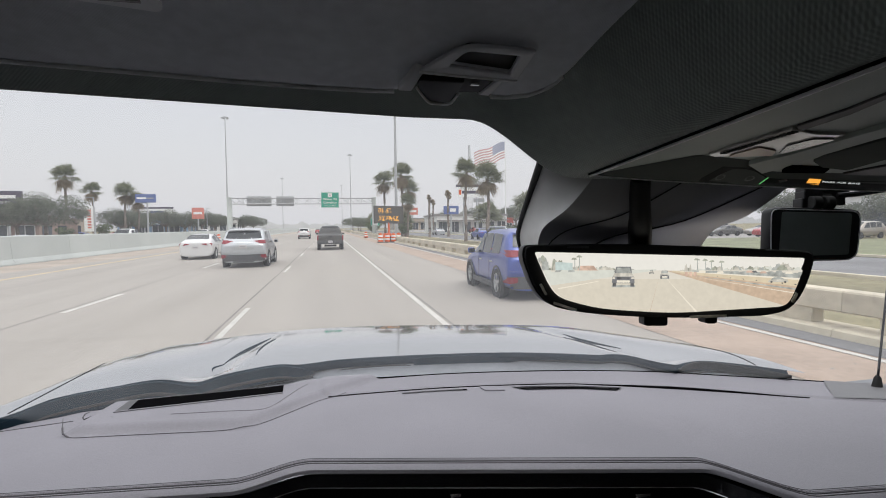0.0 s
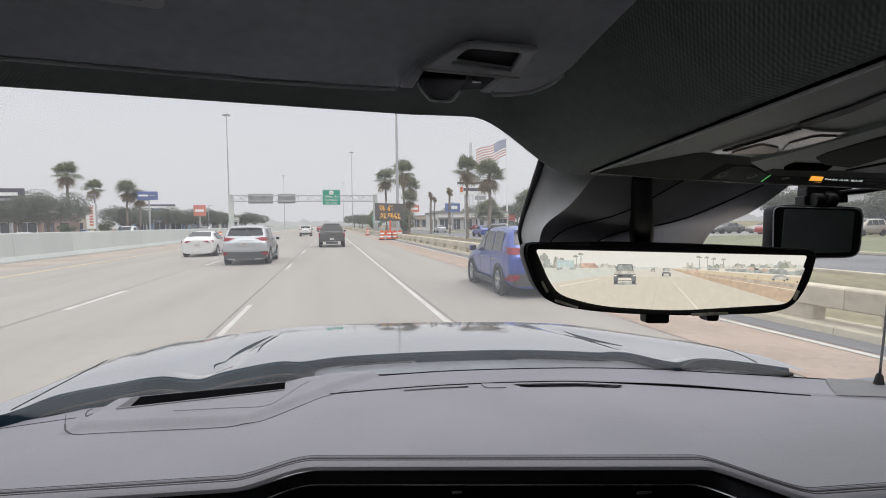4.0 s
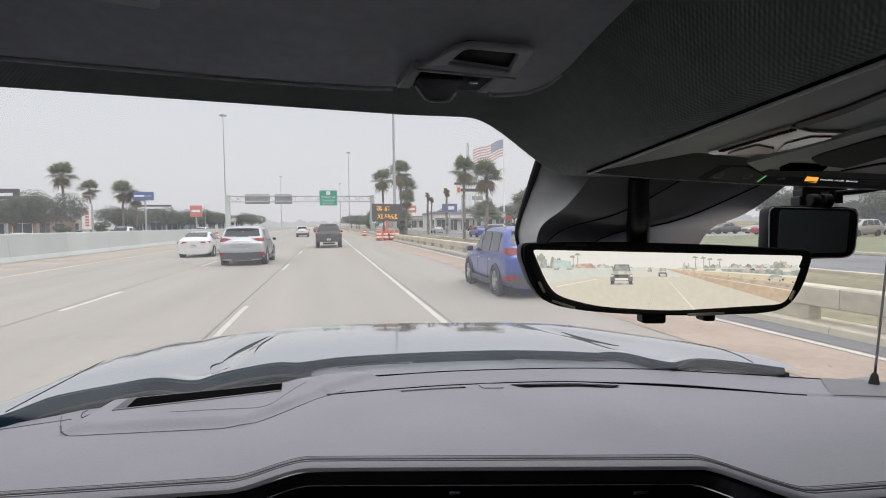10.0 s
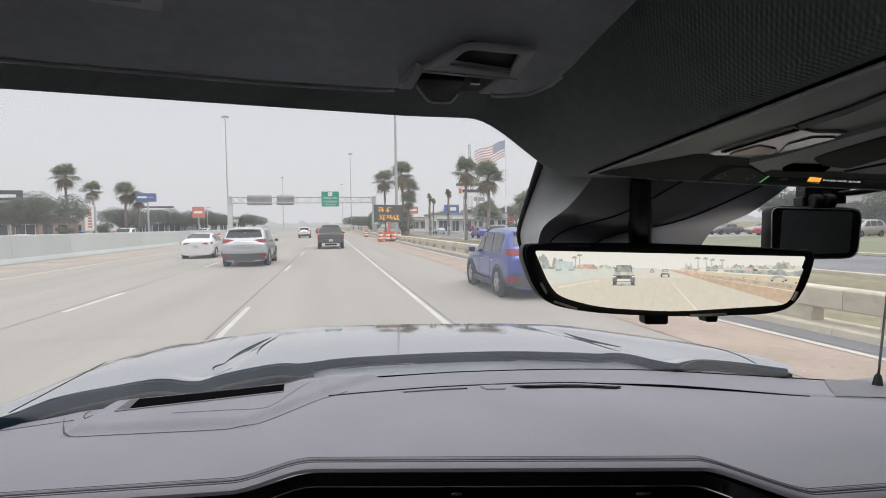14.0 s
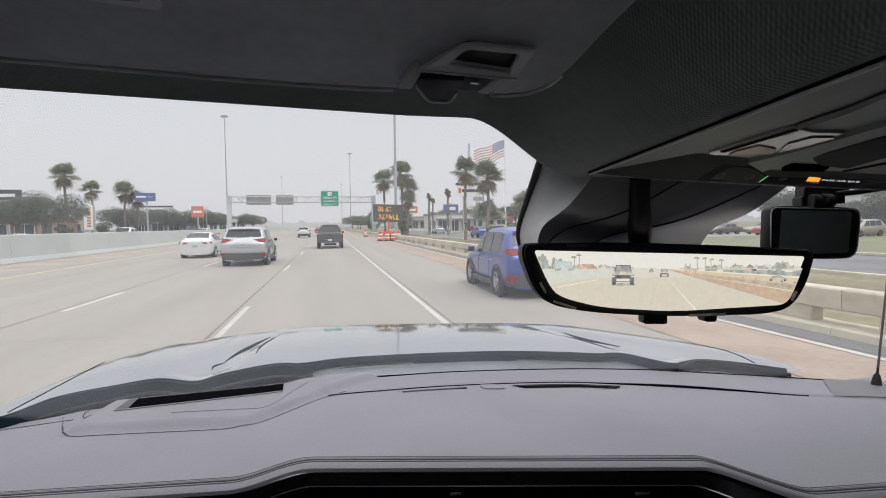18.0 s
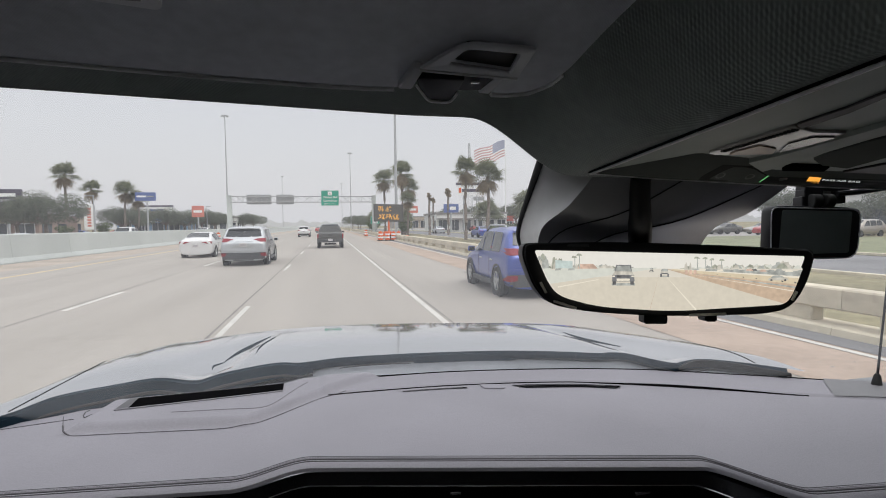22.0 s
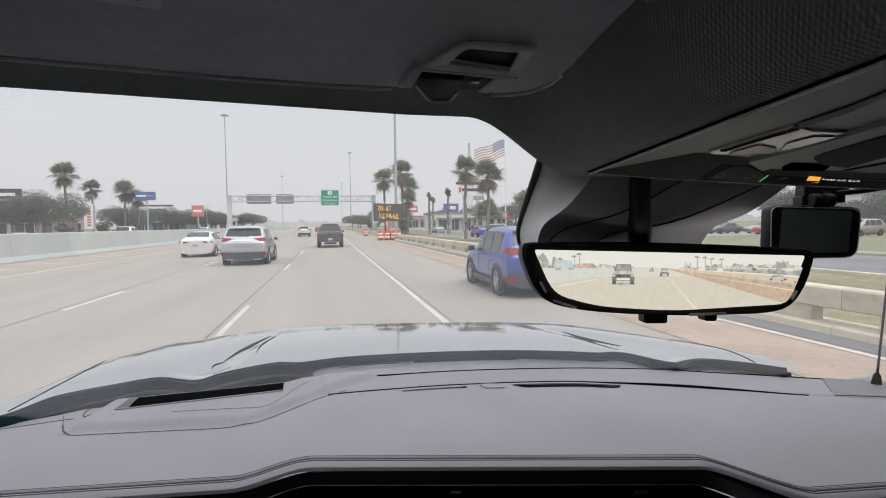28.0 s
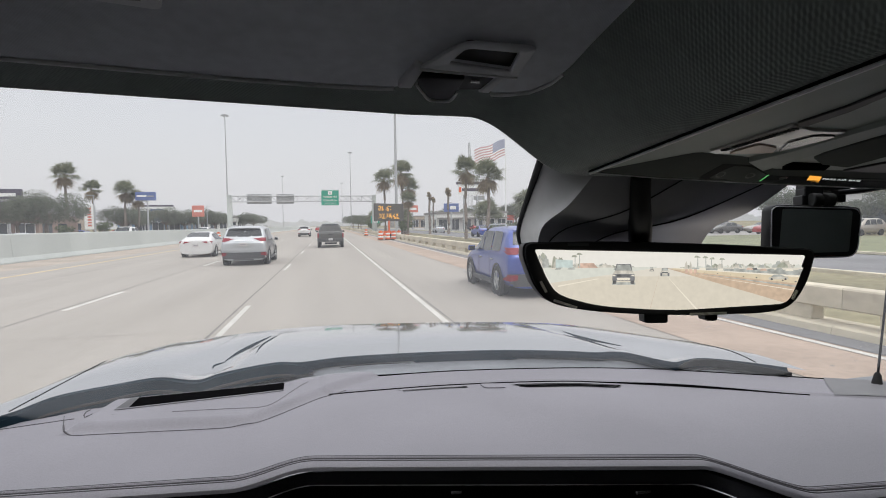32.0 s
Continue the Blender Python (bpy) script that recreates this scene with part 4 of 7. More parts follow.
for x in (-0.80, 1.32):
    s.box((x, -0.6, 0.92), (0.12, 2.3, 0.80))
    s.box((x, -0.30, 1.60), (0.08, 0.55, 0.60))
    s.box((x, -0.62, 1.86), (0.10, 2.0, 0.10))
    s.box((x, -1.5, 1.60), (0.08, 0.2, 0.60))
for x in (-0.80, 1.32):
    s.box((x, -1.02, 1.56), (0.06, 1.1, 0.52))
s.box((XC, -1.62, 1.10), (2.1, 0.08, 1.16))
s.box((XC, -1.62, 1.83), (2.1, 0.08, 0.14))
structure("cab_wall", s, M_SHELL, "unseen dark door and rear panels, widened to hold light back", bevel=0.01)
for xa in (-0.86, 1.42):
    s = Shape()
    s.bar((xa, 0.36, 1.83), (xa + (0.04 if xa < 0 else -0.03), 0.94, 1.31), 0.09, 0.07)
    structure("windshield_pillar", s, M_SHELL, "dark windshield pillar", bevel=0.015)
s = Shape()
s.grid(lambda u, v: (mix(-0.78, 1.30, u), mix(0.40, y_far(mix(-0.78, 1.30, u)) + 0.02, v) , mix(1.80, 1.296, v) + 0.02 * math.sin(v * math.pi)), 30, 14)
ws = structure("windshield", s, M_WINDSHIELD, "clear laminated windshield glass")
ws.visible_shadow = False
# unseen door panes, added with unequal tints to shape the cab's light
for x in (-0.80, 1.32):
    s = Shape()
    s.slab([(-0.545, 1.31), (0.95, 1.31), (0.43, 1.83), (-0.545, 1.83)], lambda y, z, d: (x + d, y, z), 0.005)
    structure("door_window", s, M_TINT if x > 0 else M_DOOR_CLEAR, "tinted door window glass" if x > 0 else "lightly tinted door window glass").visible_shadow = x > 0
# seats behind the camera
for x in (-0.12, 0.66):
    seat = thing("front_seat", "dark leather front seat", "seat", (x, -0.45, 0.6), "front seats")
    s = Shape()
    s.box((x, -0.35, 0.80), (0.5, 0.5, 0.2))
    part("cushion", s, M_SHELL, seat, bevel=0.05, segments=3)
    s = Shape()
    s.box((x, -0.68, 1.22), (0.5, 0.16, 0.66), Euler((-0.25, 0, 0)).to_matrix())
    part("backrest", s, M_SHELL, seat, bevel=0.05, segments=3)

body_truck = thing("pickup_truck", "silver-grey lower body of a pickup round the cab", "pickup truck", (XC, 0.0, 0.0))
s = Shape()
s.box((XC, 1.55, 0.86), (1.92, 1.2, 0.62))
s.box((XC, -0.45, 0.50), (1.96, 3.0, 0.22))
part("lower_panel", s, M_PAINT, body_truck, bevel=0.05, segments=2)
s = Shape()
for sd in (-1, 1):
    s.box((XC + sd * 1.125, -0.33, 0.93), (0.03, 2.62, 0.76))
part("door_panel", s, M_PAINT, body_truck, "silver-grey outer door skin", bevel=0.01)
s = Shape()
for sd in (-1, 1):
    s.box((XC + sd * 1.0, -2.62, 0.88), (0.10, 1.86, 0.66))
s.box((XC, -3.50, 0.92), (1.90, 0.08, 0.58))
s.box((XC, -1.74, 0.92), (1.90, 0.06, 0.58))
s.box((XC, -2.62, 0.62), (1.92, 1.80, 0.08))
part("truck_bed", s, M_PAINT, body_truck, "silver-grey open bed", bevel=0.02, segments=2)
for wx in (XC - 0.86, XC + 0.86):
    for wy in (1.55, -2.62):
        s = Shape()
        s.lathe([(-0.13, 0.22), (-0.13, 0.37), (-0.09, 0.41), (0.09, 0.41), (0.13, 0.37), (0.13, 0.24), (0.06, 0.2), (0.06, 0.0)], (wx, wy, 0.41), (1 if wx > XC else -1, 0, 0), 28)
        part("wheel", s, M_TYRE, body_truck, "black tyre")

# sun visor with its clip
visor = thing("sun_visor", "dark cloth sun visor folded against the headliner", "sun visor", (-0.2, 0.26, 1.80))


def visor_z(x, y):
    return 1.7775 - 0.035 * (x + 0.0) * (0.7 + 0.3 * math.tanh(-x * 30)) + 0.27 * (0.332 - y)


VIS = [(-0.62, 0.329), (-0.17, 0.331), (-0.05, 0.3328), (0.040, 0.3318), (0.046, 0.330), (0.057, 0.306), (0.060, 0.3055), (0.104, 0.3055), (0.106, 0.328), (0.109, 0.331), (0.120, 0.3302), (0.133, 0.326), (0.1395, 0.3195), (0.1437, 0.3135), (0.147, 0.300), (0.1535, 0.271), (0.159, 0.246), (0.205, 0.12)]


def visor_front(x):
    i = max(j for j in range(len(VIS) - 1) if VIS[j][0] <= x + 1e-9)
    return mix(VIS[i][1], VIS[i + 1][1], (x - VIS[i][0]) / (VIS[i + 1][0] - VIS[i][0]))


def visor_at(u, v):
    x = mix(-0.62, 0.204, u)
    front = visor_front(x)
    y = mix(0.11, front, min(1.0, v / 0.92))
    roll = max(0.0, (v - 0.92) / 0.08)
    edge = max(0.0, 1 - (front - y) / 0.006)
    return (x, y + 0.002 * math.sin(roll * 3.14), visor_z(x, min(y, front)) + 0.0015 * edge ** 2 * (1 - roll) + 0.016 * roll)


s = Shape()
s.grid(visor_at, 330, 60)
part("visor_panel", s, M_VISOR, visor, "dark knitted cloth panel", smooth=60)
for a, b in ((-0.60, 0.043), (0.108, 0.1465)):
    s = Shape()
    s.tube([(x, visor_front(x), visor_z(x, visor_front(x)) + 0.0003) for x in [mix(a, b, i / 40) for i in range(41)]], 0.0014, 8)
    part("piping", s, M_PALE_EDGE, visor, "lighter piped edge")
s = Shape()
s.slab(rounded([(-0.125, 0.2690), (-0.0775, 0.2725), (-0.0744, 0.2695), (-0.0735, 0.240), (-0.125, 0.240)], 0.002), lambda x, y, d: (x, y, visor_z(x, y) - 0.002 + d), 0.003)
lab = part("warning_label", s, M_LABEL, visor, "pale label with unreadable print")
s = Shape()
for i in range(4):
    s.box((-0.092, 0.2655 - 0.0042 * i, visor_z(-0.092, 0.2655 - 0.0042 * i) - 0.0026), (0.018, 0.0022, 0.0012))
part("print_bar", s, M_GREY_PRINT, lab)

clip = thing("visor_clip", "dark plastic visor clip with an open loop", "visor clip", (0.085, 0.31, 1.79))


def clip_at(x, y, d):
    return (x, y, 1.771 + 0.27 * (0.332 - y) + d)


s = Shape()
outer = rounded([(0.0532, 0.2970), (0.0735, 0.2700), (0.1165, 0.2715), (0.1156, 0.3012)], [0.002, 0.010, 0.003, 0.002], 6)
inner = rounded([(0.0701, 0.2904), (0.0766, 0.2758), (0.1081, 0.2771), (0.1088, 0.2957)], [0.001, 0.004, 0.0015, 0.001], 6)
n = len(outer)
pts = [clip_at(x, y, d) for d in (0, 0.0022) for ring in (outer, inner) for x, y in ring]
fc = []
for k_ in range(n):
    j = (k_ + 1) % n
    fc += [(k_, j, n + j, n + k_), (2 * n + k_, 3 * n + k_, 3 * n + j, 2 * n + j), (k_, 2 * n + k_, 2 * n + j, j), (n + k_, n + j, 3 * n + j, 3 * n + k_)]
s.add(pts, fc)
part("loop_frame", s, M_CLIP, clip, "dark grey plastic loop", bevel=0.0008)
# black plates stand in for the shade inside the loop and hinge
s = Shape()
s.slab(inner, lambda x, y, d: clip_at(x, y, 0.0035 + d), 0.002)
part("loop_recess", s, M_BLACK, clip)
s = Shape()
s.slab(rounded([(0.0830, 0.3030), (0.1040, 0.3030), (0.0980, 0.3180), (0.0822, 0.3195)], 0.001), lambda x, y, d: clip_at(x, y, 0.0014 + d), 0.003)
part("hinge_recess", s, M_BLACK, clip, "black plate painted as shade behind the pin")
for outline in ([(0.0512, 0.2964), (0.0565, 0.2994), (0.0525, 0.3197), (0.0437, 0.3198)], [(0.1085, 0.3018), (0.1024, 0.3024), (0.0959, 0.3207), (0.1036, 0.3212)]):
    s = Shape()
    s.slab(outline, lambda x, y, d: clip_at(x, y, d + 0.0005), 0.005)
    part("arm", s, M_CLIP, clip, bevel=0.0008)
s = Shape()
s.slab(rounded([(0.0549, 0.3060), (0.0834, 0.3050), (0.0818, 0.3199), (0.0796, 0.3313), (0.0663, 0.331), (0.0549, 0.3142)], [0.002, 0.002, 0.004, 0.005, 0.005, 0.003]), lambda x, y, d: clip_at(x, y, d), 0.012)
part("hook_block", s, M_BLACK, clip, "black hook block", bevel=0.0015, segments=2)
# pale tubes paint the highlights along the hook and the loop
s = Shape()
s.tube([clip_at(*p, -0.0002) for p in smooth_path([(0.0545, 0.3135), (0.0595, 0.322), (0.0655, 0.3305), (0.072, 0.3318), (0.0790, 0.3315), (0.0812, 0.327), (0.0822, 0.3195)], 4)], 0.0009, 6)
part("hook_edge", s, M_PALE_EDGE, clip)
s = Shape()
s.tube([clip_at(0.0536, 0.2972, -0.0002), clip_at(0.085, 0.2993, -0.0002), clip_at(0.1154, 0.3012, -0.0002)], 0.0008, 6)
part("loop_edge", s, M_PALE_EDGE, clip)
s = Shape()
s.box(clip_at(0.0905, 0.3085, 0.0005), (0.0055, 0.001, 0.001))
part("pin", s, M_CHROME, clip)

# overhead console
con = thing("overhead_console", "grey plastic overhead console with map lamp and lit warning strip", "overhead console", (0.36, 0.2, 1.73))


def con_z(x, y):
    return 1.729 - 0.039 * (x - 0.2) - 0.09 * (y - 0.364)


def con_at(lift):
    return lambda x, y, d: (x, y, con_z(x, y) - lift + d)


s = Shape()
s.slab(rounded([(0.1995, 0.366), (0.236, 0.343), (0.62, 0.343), (0.62, -0.05), (0.205, -0.05)], [0.002, 0.004, 0.02, 0.02, 0.02]), con_at(0.0), 0.05)
part("console_body", s, M_TRIM, con, "grey grained plastic body", bevel=0.0025, segments=2)
s = Shape()
s.tube([(0.2005, 0.366, con_z(0.2, 0.366) - 0.0006), (0.2008, 0.28, con_z(0.2, 0.28) - 0.0004), (0.2015, 0.1, con_z(0.2, 0.1) - 0.0004)], 0.0011, 6)
part("edge_bead", s, M_PALE_EDGE, con, "lighter edge bead")
s = Shape()
s.tube([(0.1972, y, con_z(0.197, y) - 0.0002) for y in (0.362, 0.28, 0.2, 0.1)], 0.0008, 6)
part("edge_gap", s, M_VOID, con, "dark gap beside the cloth")
# the fascia leans towards the driver: upper and lower edge, column by column
TOPS = [(0.1999, 0.3640, 1.7290), (0.2215, 0.3138, 1.7325), (0.2336, 0.2872, 1.7344), (0.2794, 0.2921, 1.7322), (0.3218, 0.3195, 1.7281), (0.4154, 0.3063, 1.7256), (0.62, 0.306, 1.7190)]
FEET = [(0.2000, 0.3620, 1.7282), (0.2436, 0.3460, 1.7232), (0.2809, 0.3460, 1.7218), (0.3304, 0.3460, 1.7196), (0.3477, 0.3460, 1.7191), (0.4685, 0.3460, 1.7154), (0.66, 0.346, 1.7090)]
SPANS = [0.0, 0.2190, 0.3619, 0.5429, 0.6038, 1.0, 1.4]


def fas(a, v, out=0.0):
    """A place on the fascia: a across it (0 at the tip), v from its upper to its lower edge."""
    i = max(j for j in range(6) if SPANS[j] <= a + 1e-9)
    f = (a - SPANS[i]) / (SPANS[i + 1] - SPANS[i])
    p = Vector(TOPS[i]).lerp(Vector(TOPS[i + 1]), f).lerp(Vector(FEET[i]).lerp(Vector(FEET[i + 1]), f), v)
    return p + (Vector(EYE) - p).normalized() * out


s = Shape()
s.grid(lambda u, v: fas(u * 1.4, v), 56, 4)
s.grid(lambda u, v: fas(u * 1.4, 1.0) + Vector((0, 0.004 * v, 0.04 * v)), 56, 2)
part("front_fascia", s, M_TRIM_DARK, con, "dark front fascia")
s = Shape()
s.tube([fas(i / 28, 1.0, 0.0003) for i in range(40)], 0.0007, 6)
part("fascia_edge", s, M_PALE_EDGE, con, "lighter lower edge")


def fas_poly(outline, out):
    q = Shape()
    q.slab(outline, lambda a, v, d: fas(a, v, out - d), 0.0006)
    return q


sw = part("switch_panel", fas_poly(rounded([(0.365, 0.96), (0.375, 0.80), (0.445, 0.30), (0.548, 0.26), (0.60, 0.42), (0.64, 0.44), (0.99, 0.40), (1.25, 0.40), (1.25, 0.92)], 0.012), 0.0012), M_SWITCH, con, "black switch strip")
for a, v, m in ((0.438, 0.72, M_ICON), (0.538, 0.68, M_ICON), (0.645, 0.60, M_ICON_RED)):
    q = [(a + 0.014 * math.cos(t * 0.52) + 0.012 * math.sin(t * 0.52), v - 0.13 * math.sin(t * 0.52)) for t in range(12)]
    q2 = [(a + 0.010 * math.cos(t * 0.52) + 0.006 * math.sin(t * 0.52), v - 0.09 * math.sin(t * 0.52)) for t in range(12)]
    part("switch_icon", fas_poly(q, 0.0018), m, sw)
    part("icon_centre", fas_poly(q2, 0.0022), M_TRIM_DARK, sw)
part("green_light", fas_poly([(0.568, 0.88), (0.572, 0.90), (0.602, 0.42), (0.598, 0.40)], 0.0020), G_GREEN, sw, "green indicator line")
part("amber_light", fas_poly(rounded([(0.722, 0.72), (0.765, 0.76), (0.775, 0.40), (0.735, 0.36)], 0.006), 0.0020), G_ORANGE, sw, "lit amber warning lamp")
o_ = fas(0.842, 0.56, 0.0022)
r_ = (fas(0.90, 0.585, 0.0022) - fas(0.78, 0.545, 0.0022)).normalized()
u_ = (fas(0.855, 0.2, 0.0022) - fas(0.83, 0.9, 0.0022)).normalized()
n_ = r_.cross(u_).normalized()
words_m = Matrix(((r_.x, u_.x, n_.x, o_.x), (r_.y, u_.y, n_.y, o_.y), (r_.z, u_.z, n_.z, o_.z), (0, 0, 0, 1)))
letters("lit_words", "PASS AIR BAG", 0.0061, G_WHITE, sw, words_m, "CENTER", 0.0001)
# map lamp
s = Shape()
s.slab(rounded([(0.2363, 0.2810), (0.2374, 0.2218), (0.2567, 0.2276), (0.2764, 0.2251), (0.2784, 0.2315), (0.2773, 0.2707), (0.2441, 0.2853)], 0.0015), con_at(0.0016), 0.003)
lamp = part("map_lamp", s, M_LENS, con, "clear ribbed map lamp lens", bevel=0.0004)
s = Shape()
s.slab(rounded([(0.2483, 0.2734), (0.2501, 0.2560), (0.2665, 0.2602), (0.2748, 0.2712), (0.2505, 0.2804)], 0.002), con_at(0.0024), 0.001)
part("bulb_cover", s, M_LENS_WARM, lamp, "warm translucent bulb cover")
s = Shape()
s.slab(rounded([(0.2752, 0.2675), (0.2628, 0.2490), (0.2639, 0.2340), (0.2763, 0.2310), (0.2768, 0.2364), (0.2765, 0.2544)], 0.002), con_at(0.0024), 0.001)
part("dark_lens", s, M_GLOSS, lamp)
for i in range(22):
    s = Shape()
    y = mix(0.2741, 0.2253, i / 21)
    s.box((0.2412 + 0.001 * i / 21, y, con_z(0.2412, y) - 0.0020), (0.0042, 0.0008, 0.0009))
    part("lens_rib", s, M_TRIM_DARK, lamp)
# slots, ledge and pockets round the lamp; recesses are slabs painted dark
for name, label, outline, lift_, m in (
        ("dark_slot", "black slot", [(0.2374, 0.2200), (0.2365, 0.1929), (0.2326, 0.1733), (0.2250, 0.12), (0.2330, 0.12), (0.2393, 0.1782), (0.2448, 0.1982), (0.2467, 0.2262)], 0.0012, M_BLACK),
        ("ledge", "raised grey ledge", [(0.2788, 0.2945), (0.2808, 0.2638), (0.2771, 0.2061), (0.272, 0.15), (0.285, 0.15), (0.2941, 0.2185), (0.3020, 0.2674), (0.3086, 0.2943), (0.3121, 0.3165)], 0.0030, M_TRIM),
        ("pocket", "dark recessed pocket", [(0.3177, 0.2813), (0.3093, 0.2624), (0.3059, 0.2272), (0.32, 0.20), (0.37, 0.22), (0.3587, 0.2660), (0.3674, 0.2985), (0.3411, 0.2953)], 0.0014, M_TRIM_DARK),
        ("finger_slot", "black finger slot", [(0.3252, 0.3132), (0.3162, 0.2978), (0.3483, 0.2952), (0.3574, 0.3072)], 0.0024, M_VOID),
        ("pocket", "black recessed pocket", [(0.3768, 0.3104), (0.3780, 0.2802), (0.42, 0.28), (0.43, 0.3040)], 0.0016, M_BLACK)):
    s = Shape()
    s.slab(rounded(outline, 0.002), con_at(lift_), lift_ + 0.0005)
    part(name, s, m, con, label, bevel=0.0004)

# the things at the top of the glass: sensor cover, mirror, small camera
cover = thing("sensor_cover", "black plastic sensor cover on the windshield behind the mirror", "sensor cover", (0.36, 0.5, 1.70))

# four columns from the rim to the far edge, four rows from the roof down
NET = [[(0.171, 0.386, 1.750), (0.193, 0.470, 1.721), (0.216, 0.560, 1.682), (0.236, 0.600, 1.655)],
       [(0.225, 0.380, 1.745), (0.202, 0.402, 1.707), (0.191, 0.435, 1.687), (0.199, 0.470, 1.662)],
       [(0.322, 0.385, 1.745), (0.294, 0.408, 1.701), (0.281, 0.432, 1.684), (0.292, 0.478, 1.658)],
       [(0.446, 0.385, 1.745), (0.440, 0.460, 1.700), (0.446, 0.520, 1.682), (0.454, 0.560, 1.652)]]


def cover_pt(u, v):
    """A place on the cover: u from the rim across, v from the roof down."""
    col = [Vector([bend([(k / 3, p[a]) for k, p in enumerate(c)], v) for a in range(3)]) for c in NET]
    if u < 1 / 3:
        return col[0].lerp(col[1], u * 3) + Vector((0, -0.003, -0.0015)) * math.sin(math.pi * u * 3)
    w = (u - 1 / 3) * 1.5
    return Vector([bend([(0, col[1][a]), (0.5, col[2][a]), (1, col[3][a])], w) for a in range(3)]) + Vector((0, -0.008, -0.006)) * math.sin(math.pi * w)


s = Shape()
s.grid(lambda u, v: cover_pt(u / 3, v), 30, 40)
part("cover_side", s, M_COVER, cover, "matt grey side piece")
s = Shape()
s.grid(lambda u, v: cover_pt(1 / 3 + u * 2 / 3, v), 60, 40)
part("cover_shell", s, M_COVER_GLOSS, cover, "glossy black shell")
s = Shape()
s.tube([cover_pt(0, i / 20) for i in range(21)], 0.0034, 8)
part("rubber_rim", s, M_RUBBER, cover, "black rubber rim")
for a, b in ((0.50, 0.92), (0.36, 0.62)):
    s = Shape()
    s.tube([cover_pt(mix(a, b, (i / 14) ** 1.3), mix(0.98, 0.08, (i / 14) ** 0.8)) + Vector((0, -0.0004, -0.0004)) for i in range(15)], 0.0006, 6)
    part("cover_seam", s, M_RUBBER, cover)
s = Shape()
s.tube([(0.2530, 0.378, 1.728), (0.2570, 0.3855, 1.716), (0.2610, 0.3915, 1.7035), (0.2655, 0.3985, 1.6916), (0.2770, 0.4150, 1.6810), (0.2890, 0.4330, 1.6720)], [0.008, 0.0085, 0.009, 0.0100, 0.0105, 0.0105], 24)
part("mirror_stalk", s, M_BLACK, cover, "black ball-joint stalk")

FACE = pose(0, 0, 0, 90 - 2.73, 0.7, -12.62)  # the mirror is turned to the driver's seat
FR, FU, FB = (FACE.to_3x3() @ Vector(a) for a in ((1, 0, 0), (0, 1, 0), (0, 0, 1)))


def facing(px_, py_, depth):
    """A place on a board that faces the driver: metres across and up, and how far ahead."""
    return Vector(EYE) + FR * px_ + FU * py_ - FB * depth


mirror = thing("rearview_mirror", "frameless digital rear-view mirror with a lit road picture", "mirror", tuple(facing(0.198, -0.028, 0.45)))
MIR = [(0.0705, 0.0035), (0.0745, 0.0055), (0.150, 0.0065), (0.250, 0.0035), (0.326, -0.0005), (0.3285, -0.006), (0.322, -0.030), (0.308, -0.052), (0.285, -0.0575), (0.200, -0.0595), (0.130, -0.0560), (0.0945, -0.0490), (0.0800, -0.0350), (0.0695, -0.006)]
MIRR = [0.004, 0.004, 0.03, 0.03, 0.006, 0.006, 0.012, 0.014, 0.014, 0.03, 0.03, 0.012, 0.012, 0.006]
s = Shape()
s.slab(rounded(MIR, MIRR, 5), lambda x, y, d: facing(x, y, 0.45 + d), 0.024)
part("housing", s, M_BLACK, mirror, "black rounded housing", bevel=0.002, segments=2)
s = Shape()
s.slab([(x * 0.985 + 0.003, y * 0.985 - 0.0005) for x, y in rounded(MIR, MIRR, 5)], lambda x, y, d: facing(x, y, 0.448 + d), 0.003)
part("front_bezel", s, M_BLACK, mirror, "black front bezel", bevel=0.0008)
# the lit picture: flat shapes on the screen
SC = rounded([(0.0800, -0.0008), (0.318, -0.0062), (0.3035, -0.043), (0.2965, -0.0485), (0.20, -0.0543), (0.135, -0.0505), (0.101, -0.0410), (0.092, -0.029)], [0.003, 0.003, 0.012, 0.006, 0.02, 0.02, 0.010, 0.008], 5)


def clipped(poly, outline):
    """A polygon cut to the screen's convex outline."""
    out = [Vector(p) for p in poly]
    m = len(outline)
    area = sum(outline[i - 1][0] * outline[i][1] - outline[i][0] * outline[i - 1][1] for i in range(m))
    sg = 1 if area > 0 else -1
    for i in range(m):
        a, b = Vector(outline[i]), Vector(outline[(i + 1) % m])
        if (b - a).length < 1e-7:
            continue
        res = []
        for j in range(len(out)):
            p, q = out[j - 1], out[j]
            cp, cq = sg * (b - a).cross(p - a), sg * (b - a).cross(q - a)
            if (cp >= 0) != (cq >= 0):
                res.append(p + (q - p) * (cp / (cp - cq)))
            if cq >= 0:
                res.append(q)
        out = res
        if len(out) < 3:
            return []
    return [tuple(p) for p in out]


SCREEN = [S_SKY, S_ROAD, S_WALL, S_TREES, S_DIRT, S_LINE, S_DARK, S_GREY, S_RED, S_CAR, S_BLUE, S_PALE, S_RAIL, S_FAR]
s = Shape()
s.slot = 0
s.add([facing(x, y, 0.4472) for x, y in SC], [tuple(range(len(SC)))])
lift = [0.4470]


def shown(slot, poly):
    lift[0] -= 0.000008
    c = clipped(poly, SC)
    if len(c) >= 3:
        s.slot = slot
        s.add([facing(x, y, lift[0]) for x, y in c], [tuple(range(len(c)))])


VX, VY = 0.190, -0.0160  # where the road on the screen runs to
random.seed(8)


